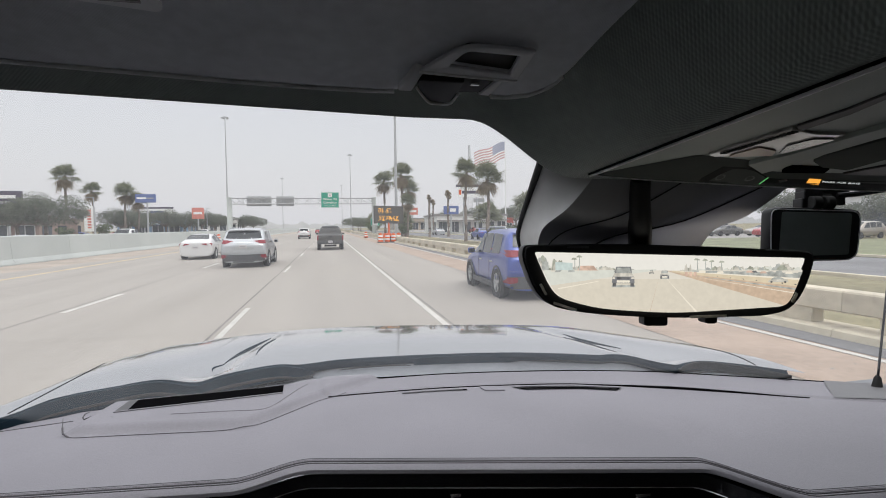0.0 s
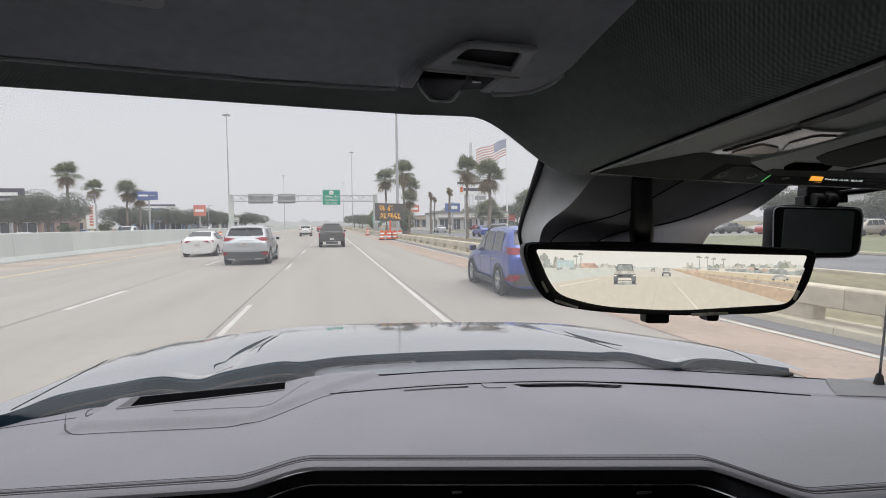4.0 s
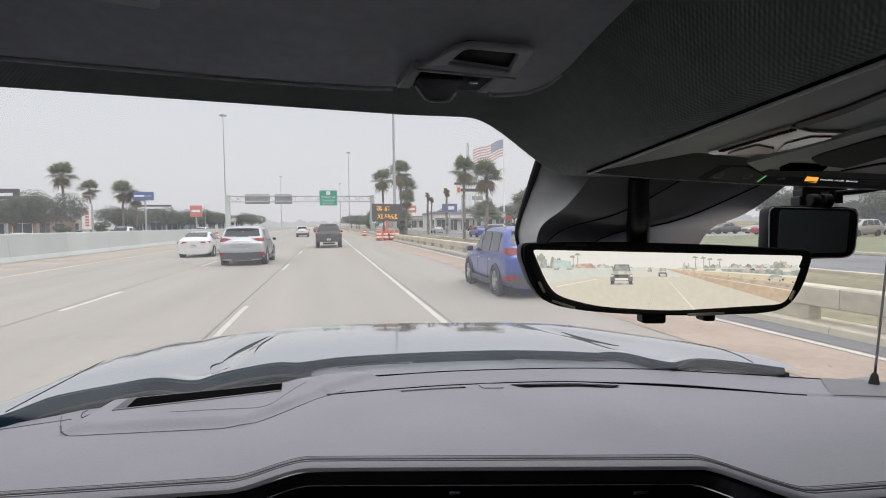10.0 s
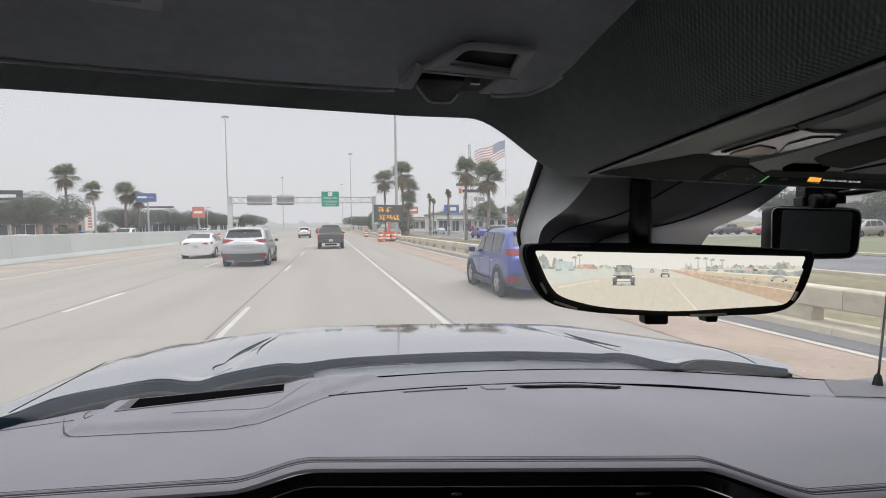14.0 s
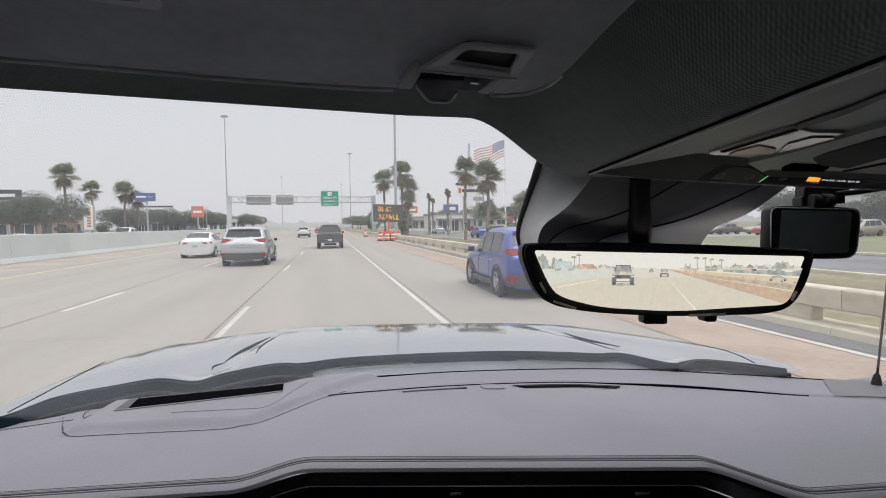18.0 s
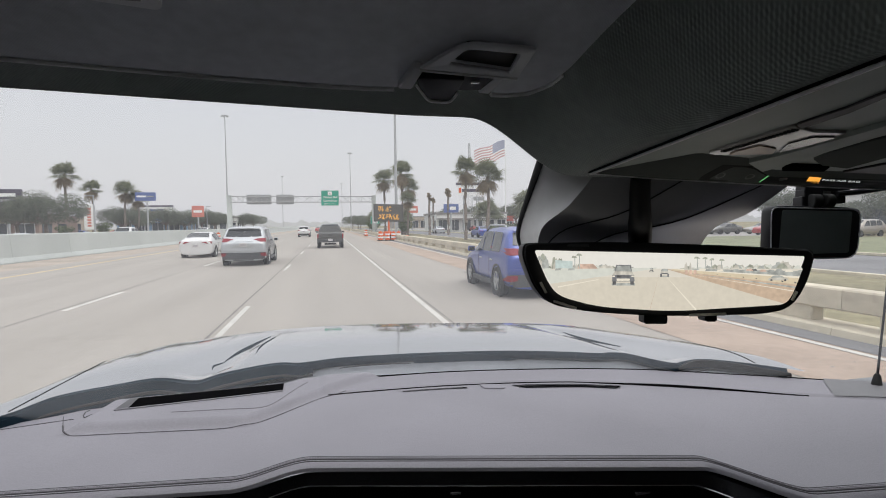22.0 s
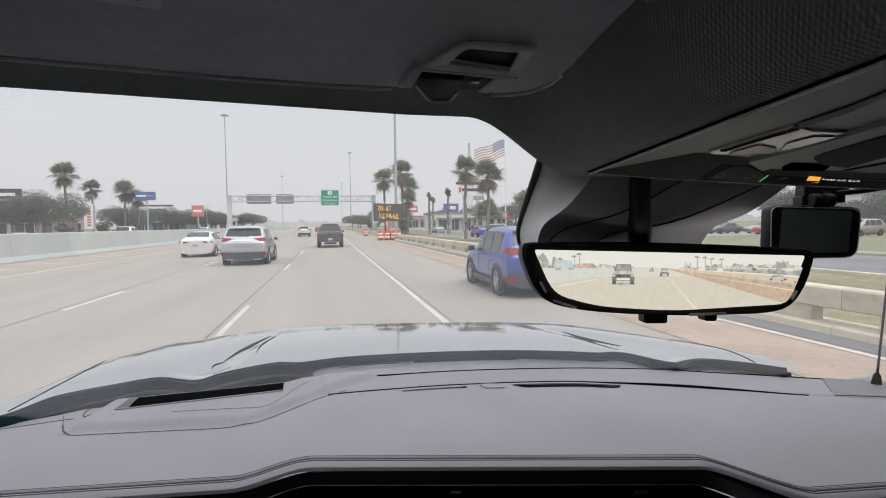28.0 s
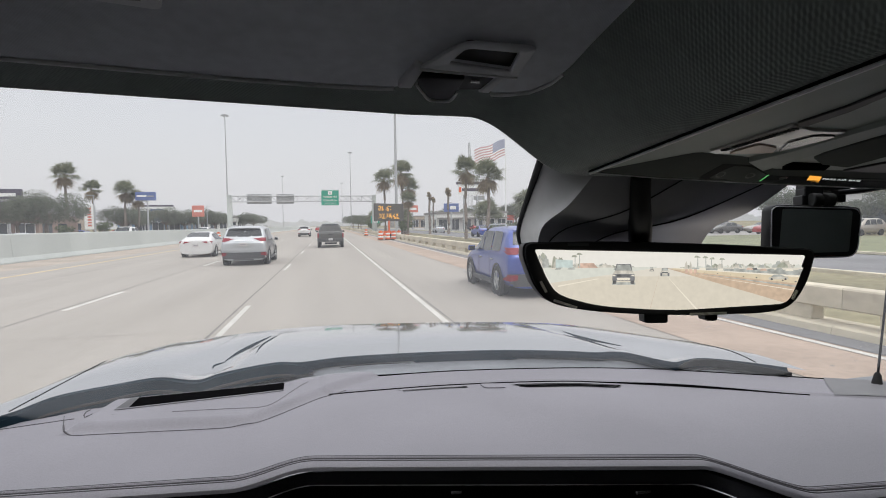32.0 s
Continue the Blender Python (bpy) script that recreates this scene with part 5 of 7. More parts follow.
def clump(slot, x, y0, w, h, n=7):
    """An uneven rounded blot, such as a far tree on the screen."""
    shown(slot, [(x - w, y0)] + [(x - w * math.cos(math.pi * i / n) * random.uniform(0.8, 1.1), y0 + h * math.sin(math.pi * i / n) * random.uniform(0.75, 1.15)) for i in range(1, n)] + [(x + w, y0)])


for i in range(260):
    x = random.uniform(0.076, 0.322)
    far = min(1.0, abs(x - VX) / 0.05)
    if far > 0.2:
        clump(random.choice((3, 7, 11, 11, 3, 2)), x, VY - 0.002, random.uniform(0.0010, 0.0042), random.uniform(0.0012, 0.0050) * far)
for x, w, h in ((0.088, 0.010, 0.0125), (0.100, 0.007, 0.011), (0.296, 0.011, 0.0075), (0.281, 0.007, 0.004), (0.255, 0.006, 0.005), (0.143, 0.010, 0.004), (0.128, 0.009, 0.0035)):
    for _ in range(11):
        clump(random.choice((3, 7, 11)), x + random.uniform(-0.5, 0.5) * w, VY - 0.002, w * random.uniform(0.2, 0.5), h * random.uniform(0.55, 1.05), 9)
shown(10, [(0.098, VY - 0.002), (0.098, VY + 0.0065), (0.113, VY + 0.0055), (0.113, VY - 0.002)])
shown(8, [(0.117, VY - 0.002), (0.119, VY + 0.003), (0.131, VY + 0.0032), (0.136, VY - 0.002)])
for x, h in ((0.119, 0.0115), (0.115, 0.0095), (0.222, 0.009), (0.229, 0.0085), (0.234, 0.0075), (0.243, 0.007)):
    shown(7, [(x - 0.0004, VY - 0.002), (x - 0.0003, VY + h), (x + 0.0003, VY + h), (x + 0.0004, VY - 0.002)])
    for k in range(3):
        clump(3, x + random.uniform(-0.001, 0.001), VY + h - 0.0012, random.uniform(0.0014, 0.0024), random.uniform(0.001, 0.002), 8)
shown(1, [(0.06, VY - 0.001), (0.34, VY - 0.001), (0.34, -0.08), (0.06, -0.08)])
shown(13, [(0.06, VY - 0.001), (0.34, VY - 0.001), (0.34, VY - 0.0085), (0.06, VY - 0.0085)])
shown(2, [(0.06, VY - 0.0028), (VX - 0.004, VY), (VX - 0.004, VY - 0.001), (0.06, VY - 0.019)])
shown(7, [(VX + 0.02, VY - 0.0008), (0.34, VY - 0.004), (0.34, VY - 0.013), (VX + 0.02, VY - 0.0022)])
shown(4, [(VX + 0.004, VY - 0.0012), (0.34, -0.0335), (0.34, -0.060)])
shown(12, [(VX + 0.010, VY - 0.0012), (0.34, -0.0265), (0.34, -0.0345), (VX + 0.010, VY - 0.0026)])
shown(5, [(VX + 0.010, VY - 0.0010), (0.34, -0.0255), (0.34, -0.0275), (VX + 0.010, VY - 0.0014)])
shown(5, [(VX + 0.02, VY - 0.0052), (0.34, -0.0415), (0.34, -0.0425)])
shown(7, [(VX + 0.02, VY - 0.0045), (0.34, -0.0365), (0.34, -0.0385)])
for i in range(9):
    t = 0.25 + 0.075 * i
    x, y = mix(VX, 0.34, t), mix(VY - 0.001, -0.0318, t)
    shown(6, [(x, y), (x + 0.0022 * t, y - 0.0004), (x + 0.0022 * t, y - 0.0018 * t), (x, y - 0.0015 * t)])
for i in range(14):
    x = random.uniform(VX + 0.03, 0.316)
    y = VY - 0.001 - random.uniform(0, 0.02) * (x - VX)
    shown(random.choice((6, 7, 8, 5)), [(x - 0.003, y - 0.0016), (x - 0.002, y), (x + 0.002, y + 0.0002), (x + 0.0035, y - 0.0016)])
for i in range(12):
    x = random.uniform(0.08, VX - 0.03)
    shown(random.choice((2, 5, 7)), [(x - 0.003, VY - 0.0026), (x - 0.002, VY - 0.0008), (x + 0.003, VY - 0.0006), (x + 0.004, VY - 0.0024)])
shown(5, [(VX + 0.001, VY - 0.004), (0.2245, -0.056), (0.2222, -0.056)])
shown(5, [(0.10, -0.0325), (0.135, -0.0262), (0.136, -0.0266), (0.10, -0.0335)])
shown(4, [(VX - 0.001, VY - 0.004), (0.179, -0.058), (0.1786, -0.058)])
# vehicles behind: roof, glass, bonnet, grille, lamps, bumper and wheels of each
for cx, cy, k in ((0.1570, -0.0198, 0.85), (0.1930, -0.0196, 0.34), (0.1815, -0.0178, 0.16)):
    def spot(slot, x0, x1, y0, y1, lean=0.0):
        shown(slot, rounded([(cx + (x0 + lean) * k, cy + y1 * k), (cx + (x1 - lean) * k, cy + y1 * k), (cx + x1 * k, cy + y0 * k), (cx + x0 * k, cy + y0 * k)], 0.0007 * k, 2))

    spot(7, -0.0118, 0.0122, -0.0140, -0.0115)
    for x in (-0.0110, 0.0072):
        spot(6, x, x + 0.0038, -0.0132, -0.0085)
    spot(9, -0.0086, 0.0090, 0.0000, 0.0072, 0.0012)
    spot(7, -0.0078, 0.0080, 0.0008, 0.0062, 0.0014)
    spot(11, -0.0112, 0.0112, -0.0032, 0.0006, 0.0024)
    spot(9, -0.0116, 0.0116, -0.0098, -0.0030, 0.0004)
    spot(6, -0.0070, 0.0070, -0.0058, -0.0036, 0.0006)
    spot(5, -0.0068, 0.0068, -0.0092, -0.0068)
    for x in (-0.0112, 0.0082):
        spot(5, x, x + 0.0030, -0.0052, -0.0038)
# a saloon on the side road
shown(7, rounded([(0.2850, -0.0252), (0.2875, -0.0230), (0.2935, -0.0228), (0.2985, -0.0250)], 0.0012, 3))
shown(11, rounded([(0.2825, -0.0272), (0.2840, -0.0250), (0.2995, -0.0246), (0.3010, -0.0272)], 0.001, 3))
for x in (0.2850, 0.2970):
    shown(6, rounded([(x, -0.0278), (x, -0.0262), (x + 0.0018, -0.0262), (x + 0.0018, -0.0278)], 0.0006, 3))
for i in range(3):
    x = 0.2105 + 0.0038 * i
    shown(8, [(x, VY - 0.0058), (x, VY - 0.0022), (x + 0.0026, VY - 0.0022), (x + 0.0026, VY - 0.0058)])
for i in range(6):
    clump(random.choice((3, 7, 11)), 0.2125 + random.uniform(-0.003, 0.003), VY - 0.002, random.uniform(0.001, 0.0022), random.uniform(0.004, 0.008))
part("display", s, SCREEN, mirror, "lit screen showing the pale road behind", smooth=0)
for px_, w, h in ((0.189, 0.021, 0.008), (0.238, 0.011, 0.006)):
    s = Shape()
    s.slab(rounded([(px_ - w / 2, -0.058), (px_ + w / 2, -0.058), (px_ + w / 2, -0.0585 - h), (px_ - w / 2, -0.0585 - h)], [0.001, 0.001, 0.003, 0.003]), lambda x, y, d: facing(x, y, 0.452 + d), 0.014)
    part("toggle", s, M_BLACK, mirror, "small black toggle", bevel=0.0008)
# thin strips painted on as glints along the bezel
for a, b in (((0.097, -0.0455), (0.117, -0.0520)), ((0.2165, -0.0580), (0.2485, -0.0570)), ((0.3105, -0.037), (0.3065, -0.045)), ((0.0855, -0.0290), (0.0905, -0.0385)), ((0.1095, 0.0035), (0.128, 0.0033))):
    s = Shape()
    d = (Vector(b) - Vector(a)).normalized()
    nn = Vector((-d.y, d.x)) * 0.0011
    s.slab([tuple(Vector(a) - nn), tuple(Vector(b) - nn), tuple(Vector(b) + nn), tuple(Vector(a) + nn)], lambda x, y, q: facing(x, y, 0.4468 + q), 0.001)
    part("bezel_glint", s, M_ICON if b[1] > 0 else M_BEZEL_GLINT, mirror)

dcam = thing("dash_camera", "black dash camera with a dark screen on a swivel mount", "dash camera", tuple(facing(0.40, 0.02, 0.55)))
s = Shape()
s.slab(rounded([(0.354, 0.046), (0.366, 0.0475), (0.441, 0.0455), (0.453, 0.043), (0.447, -0.010), (0.352, -0.012)], [0.008, 0.004, 0.004, 0.012, 0.014, 0.010], 8), lambda x, y, d: facing(x, y, 0.55 + d), 0.018)
part("camera_body", s, M_BLACK, dcam, "black rounded body", bevel=0.003, segments=2)
s = Shape()
s.slab(rounded([(0.366, 0.0425), (0.441, 0.0405), (0.437, -0.004), (0.362, -0.006)], 0.003), lambda x, y, d: facing(x, y, 0.5488 + d), 0.002)
part("camera_screen", s, M_CAM_SCREEN, dcam, "dark switched-off screen")
# pale tube imitates the highlight round the camera's rim
s = Shape()
edge_ = rounded([(0.3545, 0.0452), (0.4515, 0.0428), (0.4462, -0.0092), (0.3535, -0.0110)], [0.008, 0.012, 0.013, 0.009], 8)
s.tube([facing(x, y, 0.5497) for x, y in edge_ + edge_[:1]], 0.0006, 6)
part("body_edge", s, M_CLIP, dcam, "worn lighter edge")
for x in (0.398, 0.412):
    s = Shape()
    a, b = facing(x, 0.052, 0.552), facing(x + 0.010, 0.052, 0.552)
    s.cyl(a, b, 0.0075, 0.0075, 16)
    part("swivel_knob", s, M_RUBBER, dcam, "ribbed swivel knob", bevel=0.001)
s = Shape()
for x in (0.398, 0.415):
    s.slab([(x, -0.0075), (x + 0.008, -0.0077), (x + 0.008, -0.0084), (x, -0.0082)], lambda x_, y_, d: facing(x_, y_, 0.549 + d), 0.001)
part("camera_marks", s, M_ICON_RED, dcam)
s = Shape()
for x, w, y0, y1 in ((0.405, 0.026, 0.046, 0.058), (0.405, 0.021, 0.056, 0.066), (0.432, 0.016, 0.050, 0.064), (0.42, 0.05, 0.064, 0.072)):
    s.slab(rounded([(x - w / 2, y0), (x + w / 2, y0), (x + w / 2, y1), (x - w / 2, y1)], 0.002), lambda x_, y_, d: facing(x_, y_, 0.556 + d), 0.016)
part("mount", s, M_BLACK, dcam, "black swivel mount", bevel=0.001)
s = Shape()
s.tube([facing(0.428, 0.060, 0.553), facing(0.45, 0.062, 0.55), facing(0.48, 0.067, 0.53), facing(0.53, 0.075, 0.5)], 0.003, 8)
part("cable", s, M_BLACK, dcam, "thin black cable")


# ---- vehicles ----
def ring_at(st, y):
    """The body's numbers at a place along its length."""
    if y <= st[0][0]:
        return st[0][1:]
    for a, b in zip(st, st[1:]):
        if y <= b[0]:
            t = (y - a[0]) / (b[0] - a[0])
            return tuple(mix(p, q, t) for p, q in zip(a[1:], b[1:]))
    return st[-1][1:]


def wheel(parent, x, y, r, w, side, spokes=5):
    s = Shape()
    s.lathe([(-w / 2, r * 0.62), (-w / 2, r * 0.92), (-w / 2 + 0.03, r), (w / 2 - 0.03, r), (w / 2, r * 0.92), (w / 2, r * 0.66), (w / 2 - 0.03, r * 0.64)], (x, y, r), (side, 0, 0), 28)
    tyre = part("wheel", s, M_TYRE, parent, "black tyre on alloy rim")
    s = Shape()
    s.lathe([(w / 2 - 0.08, 0.0), (w / 2 - 0.08, r * 0.56), (w / 2 - 0.01, r * 0.60), (w / 2 - 0.005, r * 0.66), (w / 2 - 0.03, r * 0.67)], (x, y, r), (side, 0, 0), 28)
    for i in range(spokes):
        a = 2 * math.pi * i / spokes + 0.3
        c, d = math.cos(a), math.sin(a)
        xx = x + side * (w / 2 - 0.025)
        s.bar((xx, y + 0.05 * c, r + 0.05 * d), (xx, y + r * 0.6 * c, r + r * 0.6 * d), 0.03, 0.07)
    s.lathe([(w / 2 - 0.02, 0.0), (w / 2 - 0.005, 0.05), (w / 2 - 0.05, 0.07)], (x, y, r), (side, 0, 0), 14)
    part("rim", s, [M_RIM, M_BLACK], tyre, "silver alloy rim")


def car(name, label, st, paint, z0=0.22, windows=(), rear=(0, 1), front=(0, 1), wheels=(0.9, 3.7), r=0.36, tail="wide", cladding=False, rails=False,
        bed=None, detail=True, category="car", lit=False, group="", hatch=0.0):
    """A car along +y from its rear bumper at y = 0. st: (y, belt height, top height, half width at top, half width)."""
    ob = thing(name, label, category, (0, 0, 0), group)
    length = st[-1][0]
    wmax = max(q[4] for q in st)

    def ring(y, zb, zt, wt_, ww):
        half = [(0, z0), (0.80 * ww, z0), (0.96 * ww, z0 + 0.10), (ww, mix(z0, zb, 0.62)), (0.975 * ww, zb), (mix(0.975 * ww, wt_, 0.93), mix(zb, zt, 0.90)), (0.78 * wt_, zt), (0, zt + 0.012)]
        return [(x, y, z) for x, z in half] + [(-x, y, z) for x, z in half[-2:0:-1]]

    s = Shape()
    rings = [ring(*q) for q in st]
    n = len(rings[0])
    pts = [p for rg in rings for p in rg]
    fc = [(i * n + k, i * n + (k + 1) % n, (i + 1) * n + (k + 1) % n, (i + 1) * n + k) for i in range(len(rings) - 1) for k in range(n)]
    fc += [tuple(range(n))[::-1], tuple(range((len(rings) - 1) * n, len(rings) * n))]
    s.add(pts, fc)
    body = part("body", s, paint, ob, smooth=60)
    sub = body.modifiers.new("round", "SUBSURF")
    sub.levels = sub.render_levels = 2 if detail else 1

    def side_pt(y, t, sd, out=0.014):
        zb, zt, wt_, ww = ring_at(st, y)
        x = mix(0.975 * ww, mix(0.975 * ww, wt_, 0.93), t)
        return (sd * (x + out - 0.012 * math.sin(math.pi * t)), y, mix(zb, mix(zb, zt, 0.90), t))

    for sd in (-1, 1):
        for y0, y1, t0, t1, cut in windows:
            s = Shape()
            s.grid(lambda u, v: side_pt(mix(y0, y1 - cut * v, u), mix(t0, t1, v), sd), 6, 4)
            part("side_window", s, M_CAR_GLASS, ob, "dark tinted glass", smooth=60)

    def top_pt(y, u, spread, out):
        zb, zt, wt_, ww = ring_at(st, y)
        x = (u * 2 - 1) * 0.78 * wt_ * spread
        return (x, y + (-out if y < length / 2 else out) * 0.7, zt + out + 0.008 * (1 - (u * 2 - 1) ** 2))

    kw = wmax / 0.965

    def half_at(y, z):
        """The body's half width at a place along it and a height."""
        zb, zt, wt_, ww = ring_at(st, y)
        line = [(z0, 0.80 * ww), (z0 + 0.10, 0.96 * ww), (mix(z0, zb, 0.62), ww), (zb, 0.975 * ww), (mix(zb, zt, 0.90), mix(0.975 * ww, wt_, 0.93)), (zt, 0.78 * wt_)]
        for (a, p), (b, q) in zip(line, line[1:]):
            if a <= z <= b and b > a:
                return mix(p, q, (z - a) / (b - a))
        return -1.0

    def skin_y(x, z):
        """How far forward the body's rear skin lies at a place across it and a height."""
        y = st[0][0]
        while y < 1.5 and half_at(y, z) < abs(x):
            y += 0.008
        return y

    def rear_patch(x0, x1, low, high, out, nu=14, nv=6, tilt=0.0, slope=None):
        """A panel laid on the rear skin; low and high are heights along it."""
        q = Shape()

        def at(u, v):
            x = mix(x0, x1, u)
            z = mix(low(u), high(u), v)
            if slope is not None:
                x *= mix(1.0, slope, v)
            return Vector((x, skin_y(x, z) - out - tilt * v, z))

        q.grid(at, nu, nv)
        n_ = nv + 1
        rim_ = [i * n_ for i in range(nu + 1)] + [nu * n_ + j for j in range(1, n_)] + [i * n_ + nv for i in range(nu - 1, -1, -1)] + [j for j in range(nv - 1, 0, -1)]
        back_ = [q.v[i] for i in rim_]
        q.add(back_ + [(p[0] * 0.985, p[1] + 0.05, p[2]) for p in back_], [(i, (i + 1) % len(rim_), len(rim_) + (i + 1) % len(rim_), len(rim_) + i) for i in range(len(rim_))])
        return q

    s = Shape()
    if hatch:
        H = hatch
        s = rear_patch(-0.75 * kw, 0.75 * kw, lambda u: (1.29 - 0.03 * math.sin(math.pi * u)) * H, lambda u: (1.60 - 0.02 * abs(2 * u - 1)) * H, 0.012, 24, 8, 0.0, 0.90)
    else:
        s.grid(lambda u, v: top_pt(mix(rear[0], rear[1], v), u, 1.12, 0.012), 8, 8)
    part("rear_window", s, M_CAR_GLASS, ob, "dark rear window", smooth=60)
    s = Shape()
    s.grid(lambda u, v: top_pt(mix(front[0], front[1], v), u, 1.12, 0.012), 8, 8)
    part("windshield", s, M_CAR_GLASS, ob, smooth=60)
    wr = wmax - 0.12
    for y in wheels:
        for sd in (-1, 1):
            if detail:
                s = Shape()
                s.lathe([(0.05, r * 1.0), (0.125, r * 1.04), (0.128, r * 1.17), (0.05, r * 1.18)], (sd * wr, y, r), (sd, 0, 0), 28)
                part("wheel_arch", s, M_CLADDING, ob, "dark wheel arch trim")
                wheel(ob, sd * wr, y, r, 0.245, sd)
            else:
                s = Shape()
                s.lathe([(-0.1, 0), (-0.1, r), (0.125, r), (0.126, r * 0.62), (0.12, 0)], (sd * wr, y, r), (sd, 0, 0), 16)
                part("wheel", s, M_TYRE, ob)
    zb, zt, wt_, ww = st[2][1:]
    lamp = G_TAIL if lit else M_TAIL
    if hatch:
        H = hatch
        for sd in (-1, 1):
            s = rear_patch(sd * 0.42 * kw, sd * 0.915 * kw, lambda u: (1.155 - 0.10 * ease(u * 1.5)) * H, lambda u: (1.18 + 0.035 * ease(u * 1.6)) * H, 0.014, 20, 5)
            part("tail_light", s, lamp, ob, "red wedge tail light", smooth=50)
            s = rear_patch(sd * 0.72 * kw, sd * 0.93 * kw, lambda u: (0.46 - 0.04 * u) * H, lambda u: 0.575 * H, 0.046, 8, 4)
            part("reflector", s, M_TAIL, ob, "red corner reflector", smooth=50)
        s = rear_patch(-0.45 * kw, 0.45 * kw, lambda u: 0.80 * H, lambda u: 1.06 * H, 0.004, 12, 5, 0.045, 0.86)
        part("plate_recess", s, paint, ob, "recess for the plate", smooth=30)
        s = rear_patch(-0.93 * kw, 0.93 * kw, lambda u: 0.30 * H, lambda u: (0.60 - 0.02 * math.sin(math.pi * u)) * H, 0.034, 30, 5)
        part("rear_bumper", s, M_CLADDING, ob, "dark lower bumper", smooth=50)
        s = rear_patch(-0.90 * kw, 0.90 * kw, lambda u: 0.665 * H, lambda u: 0.725 * H, 0.030, 30, 3)
        part("bumper_ledge", s, paint, ob, smooth=50)
        s = rear_patch(-0.40 * kw, 0.40 * kw, lambda u: 1.085 * H, lambda u: 1.105 * H, 0.03, 12, 2)
        part("trim_bar", s, M_CHROME, ob, "bright trim bar")
    elif tail == "wide":
        for sd in (-1, 1):
            s = Shape()
            s.slab([(0.34, zb - 0.035), (0.34, zb - 0.005), (ww * 0.93, zb + 0.03), (ww * 0.985, zb - 0.01), (ww * 0.95, zb - 0.13), (0.60, zb - 0.10)], lambda x, z, d: (sd * x, st[0][0] - 0.045 + d + 0.12 * (x / ww) ** 4, z), 0.22)
            part("tail_light", s, lamp, ob, "red tail light", bevel=0.008)
    else:
        for sd in (-1, 1):
            s = Shape()
            s.box((sd * (ww - 0.05), 0.05, zb - 0.10), (0.10, 0.16, 0.36))
            part("tail_light", s, lamp, ob, "upright red tail light", bevel=0.015)
    s = Shape()
    s.box((0, -0.060 if hatch else -0.022 if tail == "wide" else -0.135, 0.93 * hatch if hatch else zb - 0.22 if tail == "wide" else 0.66), (0.31, 0.02, 0.155))
    plate = part("number_plate", s, M_PLATE, ob, "white plate with unreadable bars", bevel=0.004)
    s = Shape()
    s.box((0, -0.072 if hatch else -0.034 if tail == "wide" else -0.147, 0.93 * hatch if hatch else zb - 0.22 if tail == "wide" else 0.66), (0.22, 0.004, 0.05))
    part("print_bar", s, M_GREY_PRINT, plate)
    if cladding:
        if not hatch:
            s = Shape()
            s.box((0, 0.08, z0 + 0.22), (ww * 1.80, 0.24, 0.36))
            part("rear_bumper", s, M_CLADDING, ob, "dark grey lower bumper", bevel=0.05, segments=2)
        for sd in (-1, 1):
            s = Shape()
            s.box((sd * (wmax - 0.02), (wheels[0] + wheels[1]) / 2, z0 + 0.06), (0.08, wheels[1] - wheels[0] - 0.8, 0.13))
            part("side_sill", s, M_CLADDING, ob, "dark side sill", bevel=0.02)
        s = Shape()
        s.box((0, -0.045, z0 + 0.14 if paint is P_BLUE else z0 + 0.05), (ww * 0.9, 0.03, 0.05))
        part("skid_strip", s, M_RIM if paint is P_BLUE else M_CLADDING, ob, "bumper skid strip", bevel=0.012)
    if detail:
        ym = front[0] - 0.12 if front[0] < front[1] else front[1]
        ym = min(front) + 0.30
        zb2 = ring_at(st, ym)[0]
        for sd in (-1, 1):
            s = Shape()
            s.box((sd * (wmax + 0.09), ym, zb2 + 0.09), (0.19, 0.12, 0.15))
            mirror_part = part("wing_mirror", s, paint, ob, "body-coloured wing mirror", bevel=0.04, segments=2)
            s = Shape()
            s.box((sd * (wmax + 0.09), ym - 0.062, zb2 + 0.09), (0.15, 0.008, 0.11))
            part("mirror_glass", s, M_CAR_GLASS, mirror_part, bevel=0.003)
            for y in (wheels[0] + 0.45, wheels[0] + 1.45):
                s = Shape()
                s.box((sd * (wmax - 0.005), y, zb - 0.10), (0.035, 0.18, 0.035))
                part("door_handle", s, M_RIM, ob, bevel=0.01)
            for y in (wheels[0] + 0.62, wheels[0] + 1.62):
                s = Shape()
                s.box((sd * (wmax + 0.001), y, mix(z0, zb, 0.56)), (0.006, 0.008, (zb - z0) * 0.8))
                part("door_gap", s, M_BLACK, ob)
            if rails:
                s = Shape()
                yy = [rear[1] + 0.35, rear[1] + 0.5, max(front) - 1.05, max(front) - 0.9]
                s.tube([(sd * wt_ * 0.86, yy[0], zt_top(st, yy[0]) - 0.01), (sd * wt_ * 0.86, yy[1], zt_top(st, yy[1]) + 0.045), (sd * wt_ * 0.86, yy[2], zt_top(st, yy[2]) + 0.045), (sd * wt_ * 0.86, yy[3], zt_top(st, yy[3]) - 0.01)], 0.018, 8)
                part("roof_rail", s, M_RIM, ob, "silver roof rail")
        if hatch:
            s = Shape()
            s.grid(lambda u, v: ((2 * u - 1) * wt_ * 0.80, mix(rear[1] - 0.14, rear[1] + 0.30, v) + 0.06 * (2 * u - 1) ** 2, mix(1.655, 1.735, v) * H - 0.03 * (2 * u - 1) ** 4), 14, 6)
